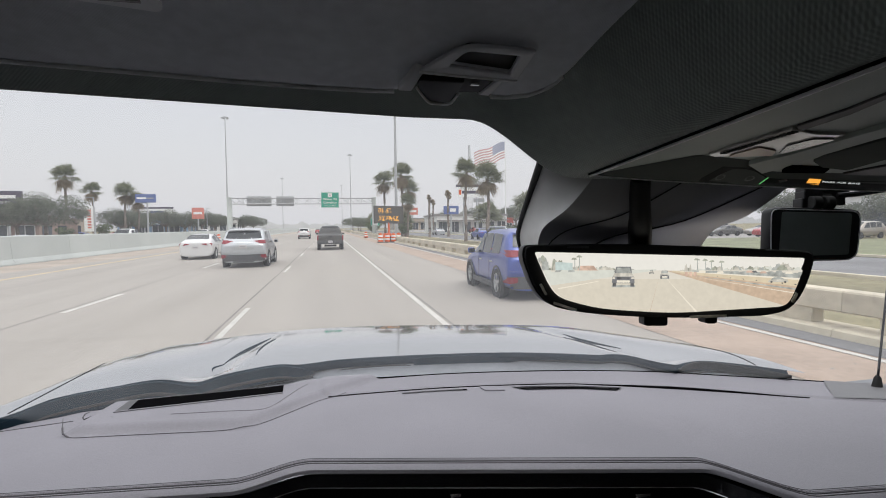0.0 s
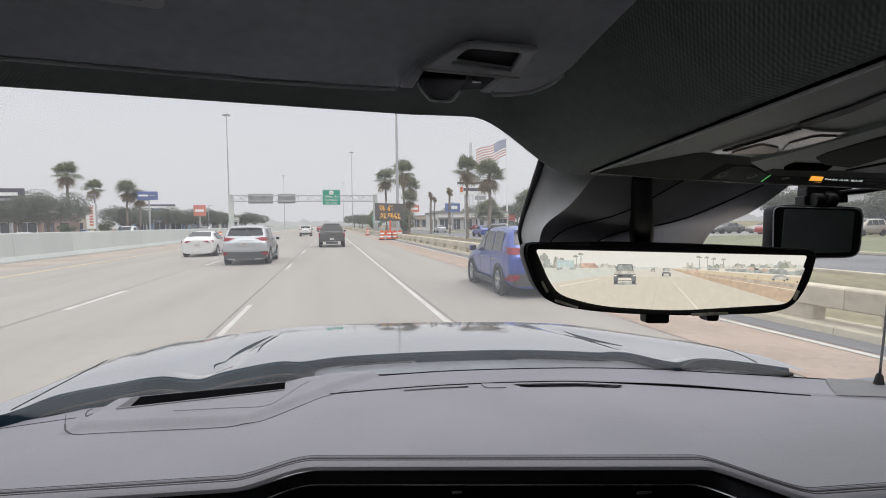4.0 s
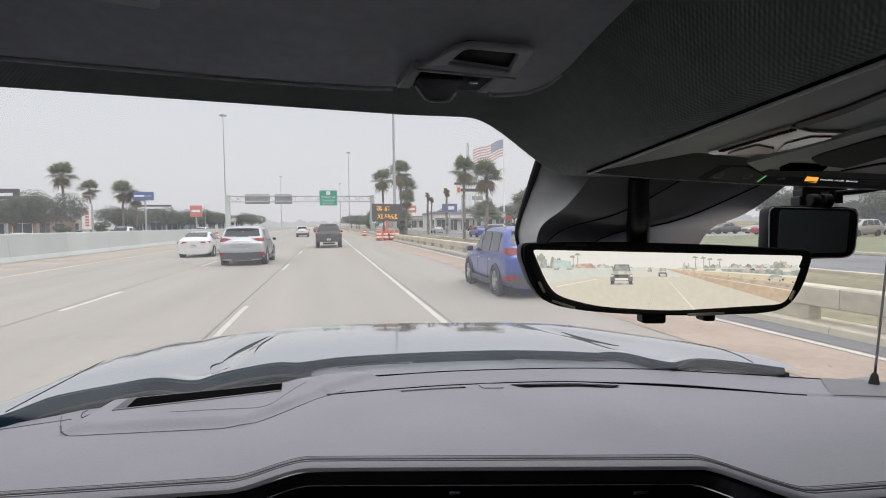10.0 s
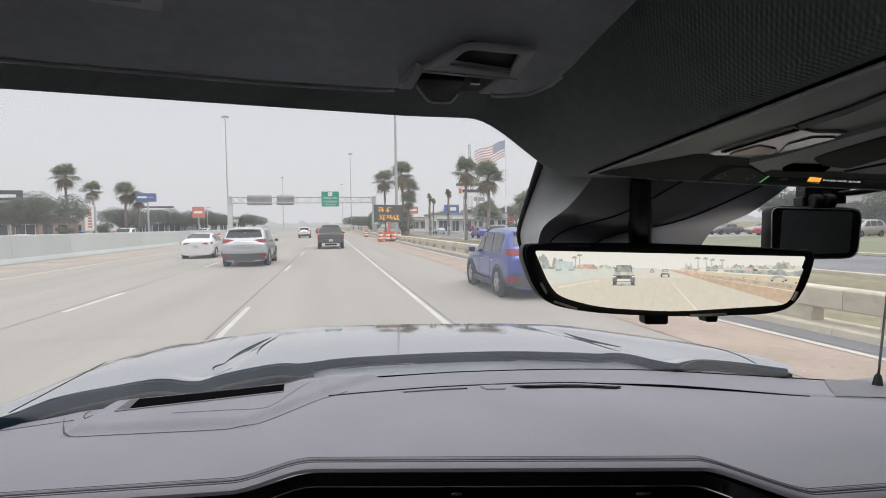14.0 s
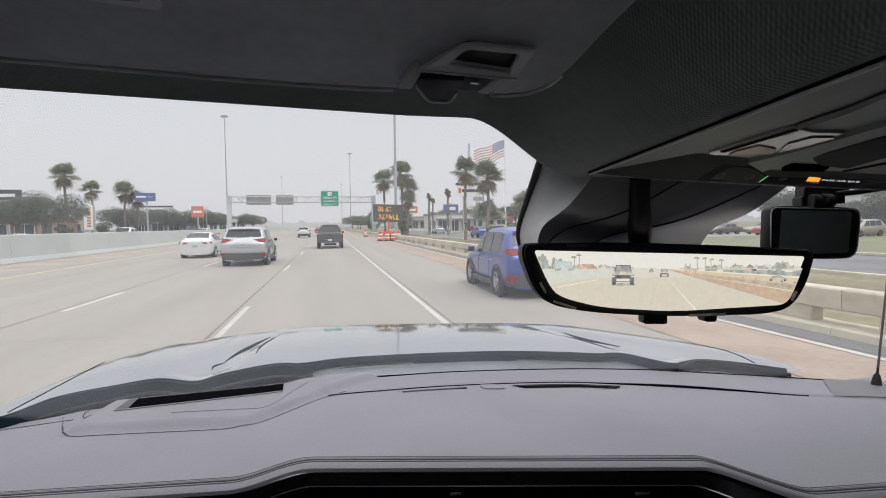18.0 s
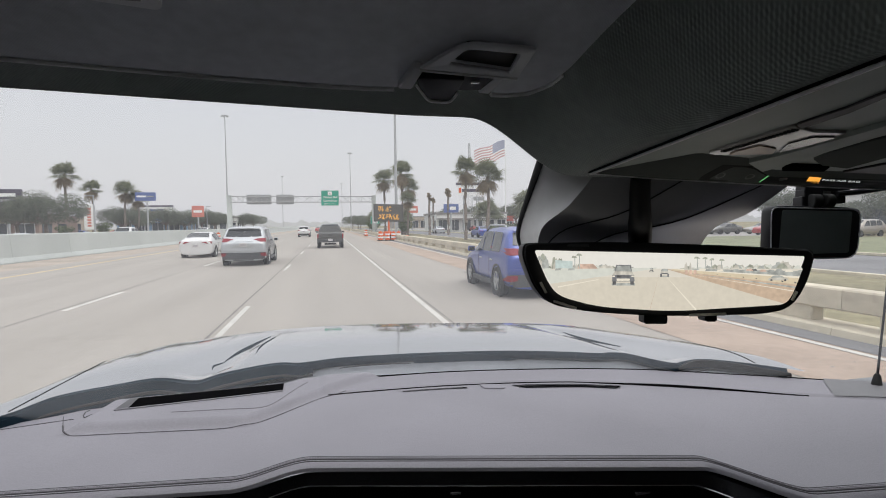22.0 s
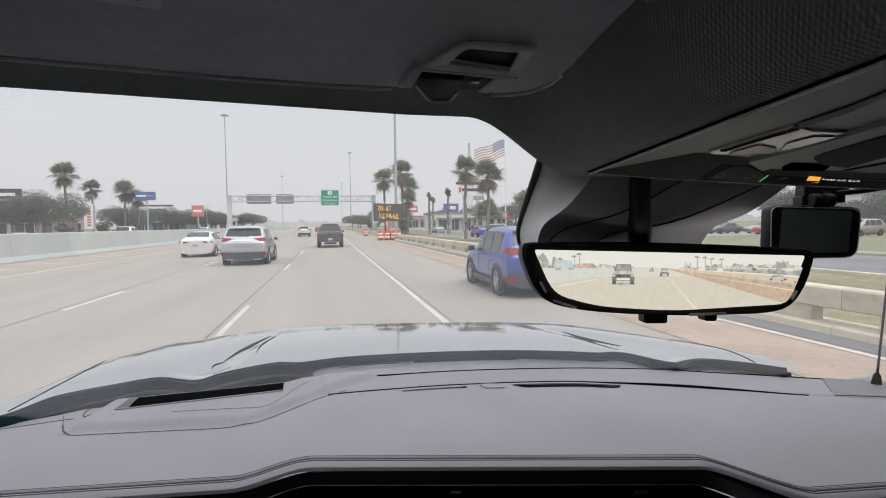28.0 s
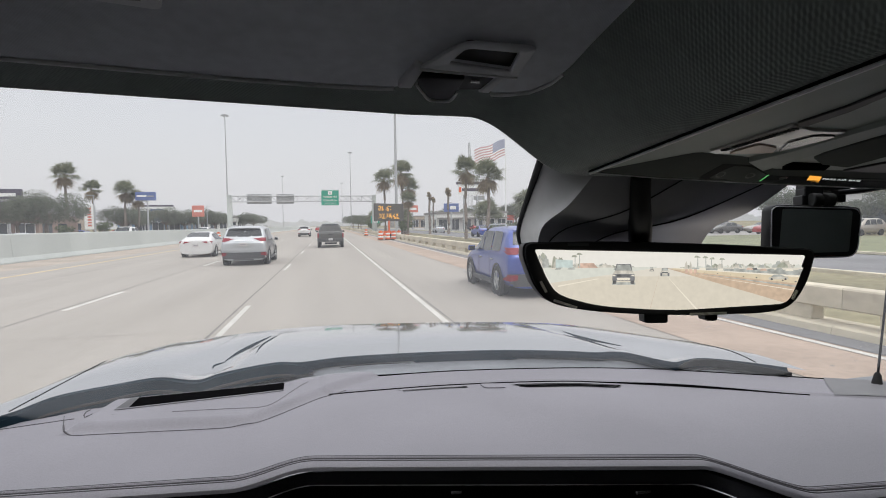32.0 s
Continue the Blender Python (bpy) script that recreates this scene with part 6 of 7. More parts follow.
            s.grid(lambda u, v: ((2 * u - 1) * wt_ * 0.80, mix(rear[1] - 0.14, rear[1] + 0.10, v) + 0.06 * (2 * u - 1) ** 2, mix(1.63, 1.61, v) * H - 0.03 * (2 * u - 1) ** 4), 14, 3, True)
            s.grid(lambda u, v: ((2 * u - 1) * wt_ * 0.80, rear[1] - 0.14 + 0.06 * (2 * u - 1) ** 2, mix(1.655, 1.63, v) * H - 0.03 * (2 * u - 1) ** 4), 14, 1)
            part("spoiler", s, paint, ob, "roof spoiler over the rear window")
    for sd in (-1, 1):
        s = Shape()
        zf = ring_at(st, length - 0.12)[0]
        s.box((sd * ww * 0.66, length - 0.11, zf - 0.06), (0.36, 0.16, 0.13))
        part("head_light", s, M_HEADLIGHT, ob, bevel=0.03)
    if bed:
        y0, y1, zt = bed
        s = Shape()
        s.box((0, (y0 + y1) / 2, zt - 0.03), (wmax * 1.66, y1 - y0, 0.12))
        part("bed_cover", s, M_BLACK, ob, "black bed cover", bevel=0.02)
        s = Shape()
        s.box((0, -0.03, 0.60), (wmax * 1.86, 0.20, 0.22))
        part("rear_bumper", s, M_CLADDING, ob, "dark step bumper", bevel=0.03, segments=2)
        s = Shape()
        s.box((0, -0.012, 0.98), (1.30, 0.03, 0.30))
        part("tailgate_panel", s, paint, ob, "pressed tailgate panel", bevel=0.02)
        s = Shape()
        s.box((0, -0.03, 1.03), (0.30, 0.02, 0.07))
        part("tailgate_handle", s, M_BLACK, ob, bevel=0.01)
        s = Shape()
        s.box((0, 0.35, 0.34), (0.9, 0.3, 0.14))
        part("underbody", s, M_BLACK, ob)
    return ob


def zt_top(st, y):
    return ring_at(st, y)[1] + 0.01


def park(ob, x, y, turn=0.0):
    ob.matrix_basis = pose(x, y, 0, 0, 0, turn)
    return ob


SUV = [(0.0, 0.90, 0.97, 0.74, 0.84), (0.015, 0.92, 1.00, 0.77, 0.87), (0.06, 0.99, 1.07, 0.81, 0.925), (0.12, 1.01, 1.14, 0.86, 0.94), (0.22, 1.03, 1.26, 0.84, 0.95), (0.46, 1.05, 1.57, 0.80, 0.955), (0.54, 1.05, 1.66, 0.80, 0.96), (0.70, 1.05, 1.70, 0.80, 0.96), (1.4, 1.04, 1.73, 0.80, 0.965),
       (2.4, 1.02, 1.73, 0.79, 0.965), (2.9, 1.01, 1.67, 0.76, 0.965), (3.75, 1.00, 1.13, 0.76, 0.96), (4.0, 0.97, 1.08, 0.76, 0.955), (4.65, 0.86, 0.97, 0.70, 0.92), (4.86, 0.74, 0.86, 0.62, 0.84), (4.95, 0.66, 0.74, 0.5, 0.74)]
SUVW = [(0.78, 1.55, 0.10, 0.92, 0.05), (1.62, 2.42, 0.10, 0.92, 0.0), (2.50, 3.45, 0.10, 0.90, 0.62)]


def scaled(st, kl, kw, kh):
    return [(y * kl, zb * kh, zt * kh, wt_ * kw, ww * kw) for y, zb, zt, wt_, ww in st]


silver = car("suv", "silver family SUV with red wrap-round tail lights", SUV, P_SILVER, windows=SUVW, rear=(0.24, 0.50), front=(2.95, 3.72), wheels=(0.98, 3.83), r=0.37, cladding=True, rails=True, category="SUV", hatch=1.0)
park(silver, -3.65, 23.5)
white_suv = car("suv", "white compact SUV with dark rear window on the road", scaled(SUV, 0.93, 0.97, 1.0), P_WHITE, windows=[(a * 0.93, b * 0.93, c, d, e) for a, b, c, d, e in SUVW], rear=(0.15, 0.46), front=(2.75, 3.46), wheels=(0.92, 3.56), r=0.36, cladding=True, category="SUV", hatch=1.0)
park(white_suv, -3.9, 84)
blue = car("suv", "bright blue compact SUV with silver bumper trim on the shoulder", scaled(SUV, 0.885, 0.935, 0.94), P_BLUE, windows=[(a * 0.885, b * 0.885, c, d, e) for a, b, c, d, e in SUVW], rear=(0.14, 0.44), front=(2.62, 3.29), wheels=(0.86, 3.48), r=0.35, cladding=True, rails=True, category="SUV", hatch=0.94)
park(blue, 4.72, 10.6, -2)
black = car("suv", "dark green-black SUV in the next lane", scaled(SUV, 0.97, 0.98, 1.05), P_BLACK, z0=0.3, windows=[(a * 0.97, b * 0.97, c, d, e) for a, b, c, d, e in SUVW], rear=(0.16, 0.48), front=(2.87, 3.6), wheels=(0.95, 3.72), r=0.40, cladding=True, rails=True, category="SUV")
park(black, -3.75, 0.15)
SEDAN = [(0.0, 0.80, 0.90, 0.64, 0.78), (0.015, 0.82, 0.93, 0.66, 0.81), (0.07, 0.90, 1.02, 0.70, 0.87), (0.30, 0.93, 1.08, 0.72, 0.89), (0.55, 0.94, 1.12, 0.70, 0.90), (1.25, 0.95, 1.40, 0.57, 0.90), (1.9, 0.95, 1.46, 0.58, 0.90), (2.4, 0.94, 1.44, 0.58, 0.90),
         (3.35, 0.93, 1.02, 0.70, 0.90), (3.6, 0.90, 0.99, 0.70, 0.90), (4.3, 0.78, 0.88, 0.64, 0.87), (4.55, 0.68, 0.76, 0.55, 0.80), (4.68, 0.60, 0.66, 0.45, 0.70)]
SEDW = [(1.05, 1.80, 0.10, 0.9, 0.0), (1.88, 3.0, 0.10, 0.88, 0.6)]
sedan = car("sedan", "white saloon car with dark glass in the far lane", SEDAN, P_WHITE, z0=0.18, windows=SEDW, rear=(0.58, 1.22), front=(2.5, 3.3), wheels=(0.95, 3.62), r=0.32, category="car")
park(sedan, -7.35, 31.0)
TRUCK = [(0.0, 1.05, 1.13, 0.94, 0.96), (0.04, 1.06, 1.14, 0.95, 0.98), (0.4, 1.06, 1.14, 0.95, 0.985), (1.70, 1.07, 1.15, 0.95, 0.99), (1.76, 1.10, 1.17, 0.94, 0.99), (1.80, 1.14, 1.70, 0.74, 0.99), (1.92, 1.16, 1.84, 0.70, 0.99), (2.3, 1.16, 1.89, 0.70, 0.99),
         (3.3, 1.15, 1.90, 0.70, 0.99), (3.65, 1.14, 1.86, 0.70, 0.99), (4.35, 1.13, 1.24, 0.78, 0.99), (4.6, 1.12, 1.20, 0.80, 0.985), (5.4, 1.05, 1.14, 0.78, 0.97), (5.7, 0.92, 1.02, 0.72, 0.92), (5.8, 0.8, 0.9, 0.66, 0.84)]
TRW = [(1.98, 2.75, 0.12, 0.9, 0.0), (2.85, 4.1, 0.12, 0.88, 0.5)]
grey_truck = car("pickup_truck", "dark grey crew-cab pickup truck with closed tailgate ahead", TRUCK, P_GREY, z0=0.45, windows=TRW, rear=(1.802, 1.90), front=(3.7, 4.33), wheels=(1.15, 4.75), r=0.40, tail="tall", bed=(0.08, 1.66, 1.15), category="pickup truck")
park(grey_truck, 0.10, 40.0)
white_truck = car("pickup_truck", "white pickup truck on the lanes behind the barrier", TRUCK, P_WHITE, z0=0.45, windows=TRW, rear=(1.802, 1.90), front=(3.7, 4.33), wheels=(1.15, 4.75), r=0.40, tail="tall", bed=(0.08, 1.66, 1.15), category="pickup truck")
park(white_truck, -22.0, 66, 180)
# simpler parked cars, one of each paint, then copies
lot_cars = []
for paint, word in ((P_WHITE, "white"), (P_SILVER, "silver"), (P_GREY, "dark grey"), (P_RED, "red"), (P_BLUE, "blue"), (P_TAN, "tan")):
    for st, wn, rr, fr, wh, kind in ((SEDAN, SEDW, (0.58, 1.22), (2.5, 3.3), (0.95, 3.62), "saloon"), (SUV, SUVW, (0.16, 0.5), (2.95, 3.72), (0.98, 3.83), "SUV")):
        lot_cars.append(car("parked_car", word + " parked " + kind + " on the grey lot", st, paint, windows=wn, rear=rr, front=fr, wheels=wh, r=0.33, detail=False, group="parked cars"))
random.seed(21)
spots = []
for row, (x0, x1, yy) in enumerate(((31, 64, 88), (33, 70, 104), (36, 78, 122), (40, 84, 142))):
    x = x0
    while x < x1:
        if random.random() < 0.62:
            spots.append((x, yy + random.uniform(-0.5, 0.5), random.choice((0, 180)) + random.uniform(-3, 3)))
        x += 2.9
for y in (70, 84, 96, 108, 124, 137, 150, 166, 181, 200):
    spots.append((-55 - random.uniform(0, 8), y + random.uniform(-3, 3), 90 + random.uniform(-5, 5)))
for x, y, a in ((55, 32, 80), (56, 36, 85), (54.5, 41, 95), (56, 46, 90), (57, 27, 90), (55, 51.5, 90), (60, 44, 88), (58, 56, 84), (53.5, 58, 92), (59, 50, 95), (60.5, 37, 86), (55.5, 62, 90), (60, 33, 92)):
    spots.append((x, y, a))
for i, (x, y, a) in enumerate(spots):
    c = lot_cars[i] if i < len(lot_cars) else None
    if c is None:
        park(copy_thing(random.choice(lot_cars[:4] + lot_cars), Matrix()), x, y, a)
    else:
        park(c, x, y, a)
for x, y, k in ((-20.5, 42, 0), (-24.5, 50, 2), (-20.6, 95, 1), (-24.4, 120, 4), (-20.7, 150, 0), (-24, 190, 3), (-20.6, 230, 0)):
    c = copy_thing(lot_cars[k], Matrix())
    tagged(c, lot_cars[k]["label"].replace("parked ", "").replace("on the grey lot", "on the lanes behind the barrier"), group="cars behind the barrier")
    c.name = "oncoming_car"
    park(c, x, y, 180)
for x, y, k in ((-7.2, 150, 0), (-3.6, 175, 6), (0.1, 210, 4), (19.5, 62, 8), (21.5, 98, 2)):
    c = copy_thing(lot_cars[k], Matrix())
    tagged(c, lot_cars[k]["label"].replace("parked ", "").replace("the grey lot", "the road ahead"), group="cars ahead")
    c.name = "distant_car"
    park(c, x, y, 0)


# ---- roadside: gantry, masts, signs ----
GY = 104.0
gantry = thing("sign_gantry", "steel truss sign gantry across the road with a green exit sign", "sign gantry", (9.3, GY, 0))
XL, XR, ZB, ZT = -18.4, 9.0, 6.5, 7.6
for x in (XL, XR):
    s = Shape()
    s.box((x, GY, 3.9), (0.85, 0.85, 7.9))
    part("column", s, M_BARRIER, gantry, "pale square column", bevel=0.05)
for y in (-0.5, 0.5):
    for z in (ZB, ZT):
        s = Shape()
        s.tube([(XL, GY + y, z), (XR, GY + y, z)], 0.075, 8)
        part("chord", s, M_STEEL, gantry)
n = 22
for i in range(n):
    xa, xb = mix(XL, XR, i / n), mix(XL, XR, (i + 1) / n)
    s = Shape()
    for y in (-0.5, 0.5):
        s.bar((xa, GY + y, ZB), (xb, GY + y, ZT) if i % 2 else (xa, GY + y, ZT), 0.055)
        s.bar((xa, GY + y, ZT), (xb, GY + y, ZB), 0.055)
    s.bar((xa, GY - 0.5, ZT), (xb, GY + 0.5, ZT), 0.05)
    part("brace", s, M_STEEL, gantry)


def board(parent, x0, x1, z0, z1, y, front, back=M_SIGN_BACK, r=0.12):
    s = Shape()
    s.slab(rounded([(x0, z0), (x1, z0), (x1, z1), (x0, z1)], r), lambda x, z, d: (x, y + d, z), 0.05)
    return part("sign_panel", s, front, parent, bevel=0.004)


sg = board(gantry, -1.35, 2.05, 5.7, 8.75, GY - 0.75, M_SIGN_GREEN)
sg["label"] = "green exit sign with white letters"
s = Shape()
for a, b in (((-1.27, 5.78), (1.97, 5.78)), ((-1.27, 8.67), (1.97, 8.67)), ((-1.27, 5.78), (-1.27, 8.67)), ((1.97, 5.78), (1.97, 8.67))):
    s.bar((a[0], GY - 0.756, a[1]), (b[0], GY - 0.756, b[1]), 0.02, 0.05)
part("sign_border", s, M_SIGN_WHITE, sg)
s = Shape()
s.box((0.35, GY - 0.758, 8.15), (0.78, 0.02, 0.72))
part("route_shield", s, M_SIGN_WHITE, sg)
UP = Euler((radians(90), 0, 0)).to_matrix().to_4x4()
for words, z, size, x in (("43", 8.08, 0.46, 0.35), ("Weber Rd", 7.38, 0.62, 0.35), ("Carroll Ln", 6.72, 0.62, 0.35), ("EXIT 1/2 MILE", 6.1, 0.36, 0.35)):
    letters("sign_words", words, size, M_BLACK if words == "43" else M_SIGN_WHITE, sg, Matrix.Translation((x, GY - 0.772, z)) @ UP, "CENTER", 0.01)
for x0, x1 in ((-15.4, -10.8), (-9.9, -6.6)):
    b = board(gantry, x0, x1, 6.1, 8.0, GY + 0.72, M_SIGN_BACK)
    b["label"] = "grey back of a sign for oncoming traffic"
    s = Shape()
    for i in range(6):
        xx = mix(x0 + 0.2, x1 - 0.2, i / 5)
        s.bar((xx, GY + 0.70, 6.1), (xx, GY + 0.70, 8.0), 0.06)
    part("sign_stiffener", s, M_STEEL, b)


def mast(x, y, h, r=0.28):
    m = thing("light_mast", "tall grey steel high-mast light pole", "light mast", (x, y, 0), "high masts")
    s = Shape()
    s.cyl((x, y, 0), (x, y, 0.6), r * 1.7, r * 1.7, 14)
    part("mast_base", s, M_RAIL, m, bevel=0.03)
    s = Shape()
    s.cyl((x, y, 0.5), (x, y, h), r, r * 0.35, 14)
    part("pole", s, M_STEEL, m)
    s = Shape()
    s.lathe([(0, 0.9), (0.12, 0.95), (0.12, 0.85), (0, 0.8)], (x, y, h - 0.4), (0, 0, 1), 16)
    for i in range(6):
        a = i * math.pi / 3
        s.box((x + 0.95 * math.cos(a), y + 0.95 * math.sin(a), h - 0.55), (0.5, 0.5, 0.25))
        s.bar((x, y, h - 0.3), (x + 0.9 * math.cos(a), y + 0.9 * math.sin(a), h - 0.3), 0.06)
    part("lamp_ring", s, M_STEEL, m)


mast(11.2, 86, 37)
mast(10.6, 250, 37)
mast(11, 430, 37)
mast(-31, 172, 37)
mast(-31, 372, 37)

# portable message board with barrels
MB = (6.9, 60.0)
msg = thing("message_board", "portable black message board with amber lamps on a trailer", "message sign", (MB[0], MB[1], 0))
s = Shape()
s.slab(rounded([(-1.75, 2.15), (1.75, 2.15), (1.75, 4.2), (-1.75, 4.2)], 0.05), lambda x, z, d: (MB[0] + x, MB[1] + d - 0.02 * x, z - 0.03 * x), 0.18)
panel = part("sign_panel", s, M_MSG, msg, "matt dark grey lamp panel", bevel=0.02)
random.seed(3)
s = Shape()
for zc, count in ((3.62, 4), (2.72, 6)):
    for i in range(count):
        x = -1.15 + i * 0.42
        for row in range(5):
            for col in range(3):
                if random.random() < 0.55:
                    s.box((MB[0] + x + col * 0.115, MB[1] - 0.035 - 0.02 * x, zc + 0.24 - row * 0.12 - 0.03 * x), (0.10, 0.03, 0.085))
part("lamp_bars", s, G_LED, panel, "unreadable amber lamp bars", smooth=0)
s = Shape()
s.cyl((MB[0], MB[1] + 0.1, 0.5), (MB[0], MB[1] + 0.1, 2.3), 0.11)
part("mast_tube", s, M_ORANGE, msg)
s = Shape()
s.box((MB[0], MB[1] + 0.1, 0.55), (2.0, 1.3, 0.16))
s.box((MB[0] - 0.2, MB[1] + 0.1, 0.8), (0.9, 0.7, 0.4))
s.bar((MB[0] + 0.9, MB[1], 0.5), (MB[0] + 2.3, MB[1] - 0.2, 0.45), 0.12)
part("trailer_frame", s, M_ORANGE, msg, "orange trailer frame", bevel=0.02)
for sd in (-1, 1):
    s = Shape()
    s.lathe([(-0.1, 0), (-0.1, 0.30), (-0.07, 0.33), (0.07, 0.33), (0.1, 0.30), (0.1, 0.18), (0.08, 0)], (MB[0], MB[1] + 0.1 + sd * 0.85, 0.33), (0, sd, 0), 18)
    part("wheel", s, M_TYRE, msg)


def barrel(x, y):
    b = thing("traffic_barrel", "orange and white striped traffic barrel", "traffic barrel", (x, y, 0), "traffic barrels")
    s = Shape()
    s.lathe([(0, 0.36), (0.09, 0.36), (0.10, 0.30), (0.10, 0.0)], (x, y, 0), (0, 0, 1), 16)
    part("rubber_base", s, M_RUBBER, b)
    z = 0.1
    for i, (h, r0, r1) in enumerate(((0.2, 0.29, 0.28), (0.17, 0.275, 0.265), (0.17, 0.26, 0.25), (0.17, 0.245, 0.235), (0.2, 0.23, 0.21))):
        s = Shape()
        s.lathe([(z, r0 - 0.015), (z + 0.01, r0), (z + h - 0.01, r1), (z + h, r1 - 0.015)] + ([(z + h, 0)] if i == 4 else []), (x, y, 0), (0, 0, 1), 18)
        part("stripe", s, M_ORANGE if i % 2 == 0 else M_SIGN_WHITE, b)
        z += h
    s = Shape()
    s.box((x, y, z + 0.03), (0.2, 0.05, 0.08))
    part("handle", s, M_ORANGE, b)
    return b


b0 = barrel(5.6, 57.0)
for x, y in ((6.4, 57.1), (7.1, 57.4), (7.75, 57.9), (5.9, 84.0), (-14.6, 74.0)):
    copy_thing(b0, pose(x, y, 0, 0, 0, x * 40))


def pole_sign(x, y, z0, z1, w, face, poles, label, bars=(), cap=False):
    t = thing("pole_sign", label, "sign", (x, y, 0))
    s = Shape()
    s.slab(rounded([(-w / 2, z0), (w / 2, z0), (w / 2, z1), (-w / 2, z1)], 0.1), lambda a, z, d: (x + a, y + d, z), 0.5)
    p = part("sign_panel", s, face, t, bevel=0.03)
    for px_ in poles:
        s = Shape()
        s.cyl((x + px_, y + 0.25, 0), (x + px_, y + 0.25, z1 - 0.2), 0.22, 0.18, 10)
        part("pole", s, M_STEEL, t)
    for (a, b, c, d, m) in bars:
        s = Shape()
        s.box((x + (a + b) / 2 * w, y - 0.02, mix(z0, z1, (c + d) / 2)), ((b - a) * w, 0.06, (d - c) * (z1 - z0)))
        part("print_bar", s, m, p)
    if cap:
        s = Shape()
        s.box((x, y + 0.25, z1 + 0.35), (w * 1.15, 0.8, 0.5))
        part("sign_cap", s, M_SIGN_DARK, t, bevel=0.05)
    return t


pole_sign(-58, 110, 6.2, 9.3, 4.6, M_SIGN_DARK, (0.0,), "dark purple-grey pole sign with pale bars", ((-0.4, 0.3, 0.55, 0.75, M_SIGN_WHITE), (-0.4, 0.1, 0.25, 0.4, M_SIGN_BACK)))
pole_sign(-36.5, 158, 4.8, 8.0, 3.2, M_SIGN_RED, (0.0,), "orange-red square pole sign", ((-0.35, 0.35, 0.4, 0.6, M_SIGN_WHITE),))
pole_sign(-52.5, 175, 5.0, 8.3, 8.6, M_SIGN_WHITE, (-3.4, 3.4), "white pole sign with red bars and dark cap", ((-0.38, 0.38, 0.25, 0.5, M_SIGN_RED), (-0.2, 0.25, 0.6, 0.8, M_SIGN_BLUE)), True)
pole_sign(-72, 118, 9.0, 12.5, 6.0, M_SIGN_WHITE, (0.0,), "white billboard with pale print", ((-0.4, 0.4, 0.3, 0.7, M_SIGN_BACK),))
pole_sign(31.0, 110, 8.2, 10.4, 5.6, M_SIGN_WHITE, (-1.5, 1.5), "white pole sign with orange bar on two posts", ((-0.35, 0.45, 0.35, 0.65, M_SIGN_DARK), (-0.48, -0.38, 0.25, 0.75, M_ORANGE)), True)
pole_sign(28.5, 118, 4.6, 6.6, 3.6, M_SIGN_BLUE, (0.0,), "blue pole sign with a pale square", ((-0.1, 0.3, 0.3, 0.7, M_SIGN_WHITE),))
pole_sign(26.0, 160, 5.6, 7.8, 3.4, M_SIGN_RED, (0.0,), "pinkish red pole sign", ((-0.35, 0.35, 0.35, 0.65, M_SIGN_WHITE),))
pole_sign(45.0, 150, 9.0, 10.2, 3.4, M_SIGN_BACK, (0.0,), "small grey pole sign")
# speed sign and round yellow warning sign
sp = thing("speed_sign", "white speed limit sign on a post", "road sign", (9.1, GY - 1, 0))
s = Shape()
s.slab(rounded([(8.75, 2.2), (9.65, 2.2), (9.65, 3.4), (8.75, 3.4)], 0.06), lambda x, z, d: (x, GY - 1 + d, z), 0.03)
pp = part("sign_panel", s, M_SIGN_WHITE, sp)
letters("sign_words", "60", 0.6, M_BLACK, pp, Matrix.Translation((9.2, GY - 1.012, 2.55)) @ UP, "CENTER", 0.006)
s = Shape()
for i in range(2):
    s.box((9.2, GY - 1.01, 3.2 - i * 0.2), (0.6, 0.02, 0.1))
part("print_bar", s, M_BLACK, pp)
s = Shape()
s.cyl((9.2, GY - 0.95, 0), (9.2, GY - 0.95, 3.3), 0.05)
part("post", s, M_STEEL, sp)
yw = thing("warning_sign", "round yellow warning sign on a post", "road sign", (13.6, 122, 0))
s = Shape()
s.lathe([(0, 0), (0, 0.95), (0.05, 0.95), (0.05, 0)], (13.6, 122, 3.6), (0, -1, 0), 24)
part("sign_disc", s, M_YELLOW, yw)
s = Shape()
s.cyl((13.6, 122.1, 0), (13.6, 122.1, 4.6), 0.06)
part("post", s, M_STEEL, yw)

# flag on a tall pole, lattice tower
flag = thing("flag", "large red and white striped flag on a tall pole", "flag", (53.5, 150, 0))
s = Shape()
s.cyl((53.5, 150, 0), (53.5, 150, 28.0), 0.22, 0.1, 12)
part("pole", s, M_SIGN_WHITE, flag, "white flag pole")


def cloth(u, v):
    return (53.3 - 9.6 * u, 150 + 0.5 * math.sin(u * 7), 27.6 - 5.2 * v - 3.6 * u + 0.25 * math.sin(u * 9 + v))


for i in range(13):
    s = Shape()
    s.grid(lambda u, v: cloth(mix(0.4 if i < 7 else 0.0, 1, u), (i + v) / 13), 24, 1)
    part("stripe", s, M_FLAG_RED if i % 2 == 0 else M_SIGN_WHITE, flag)
s = Shape()
s.grid(lambda u, v: cloth(0.4 * u, v * 7 / 13), 10, 7)
part("corner_field", s, M_FLAG_BLUE, flag, "blue corner with pale dots")
tw = thing("lattice_tower", "thin grey lattice radio tower far off", "radio tower", (112, 400, 0))
s = Shape()
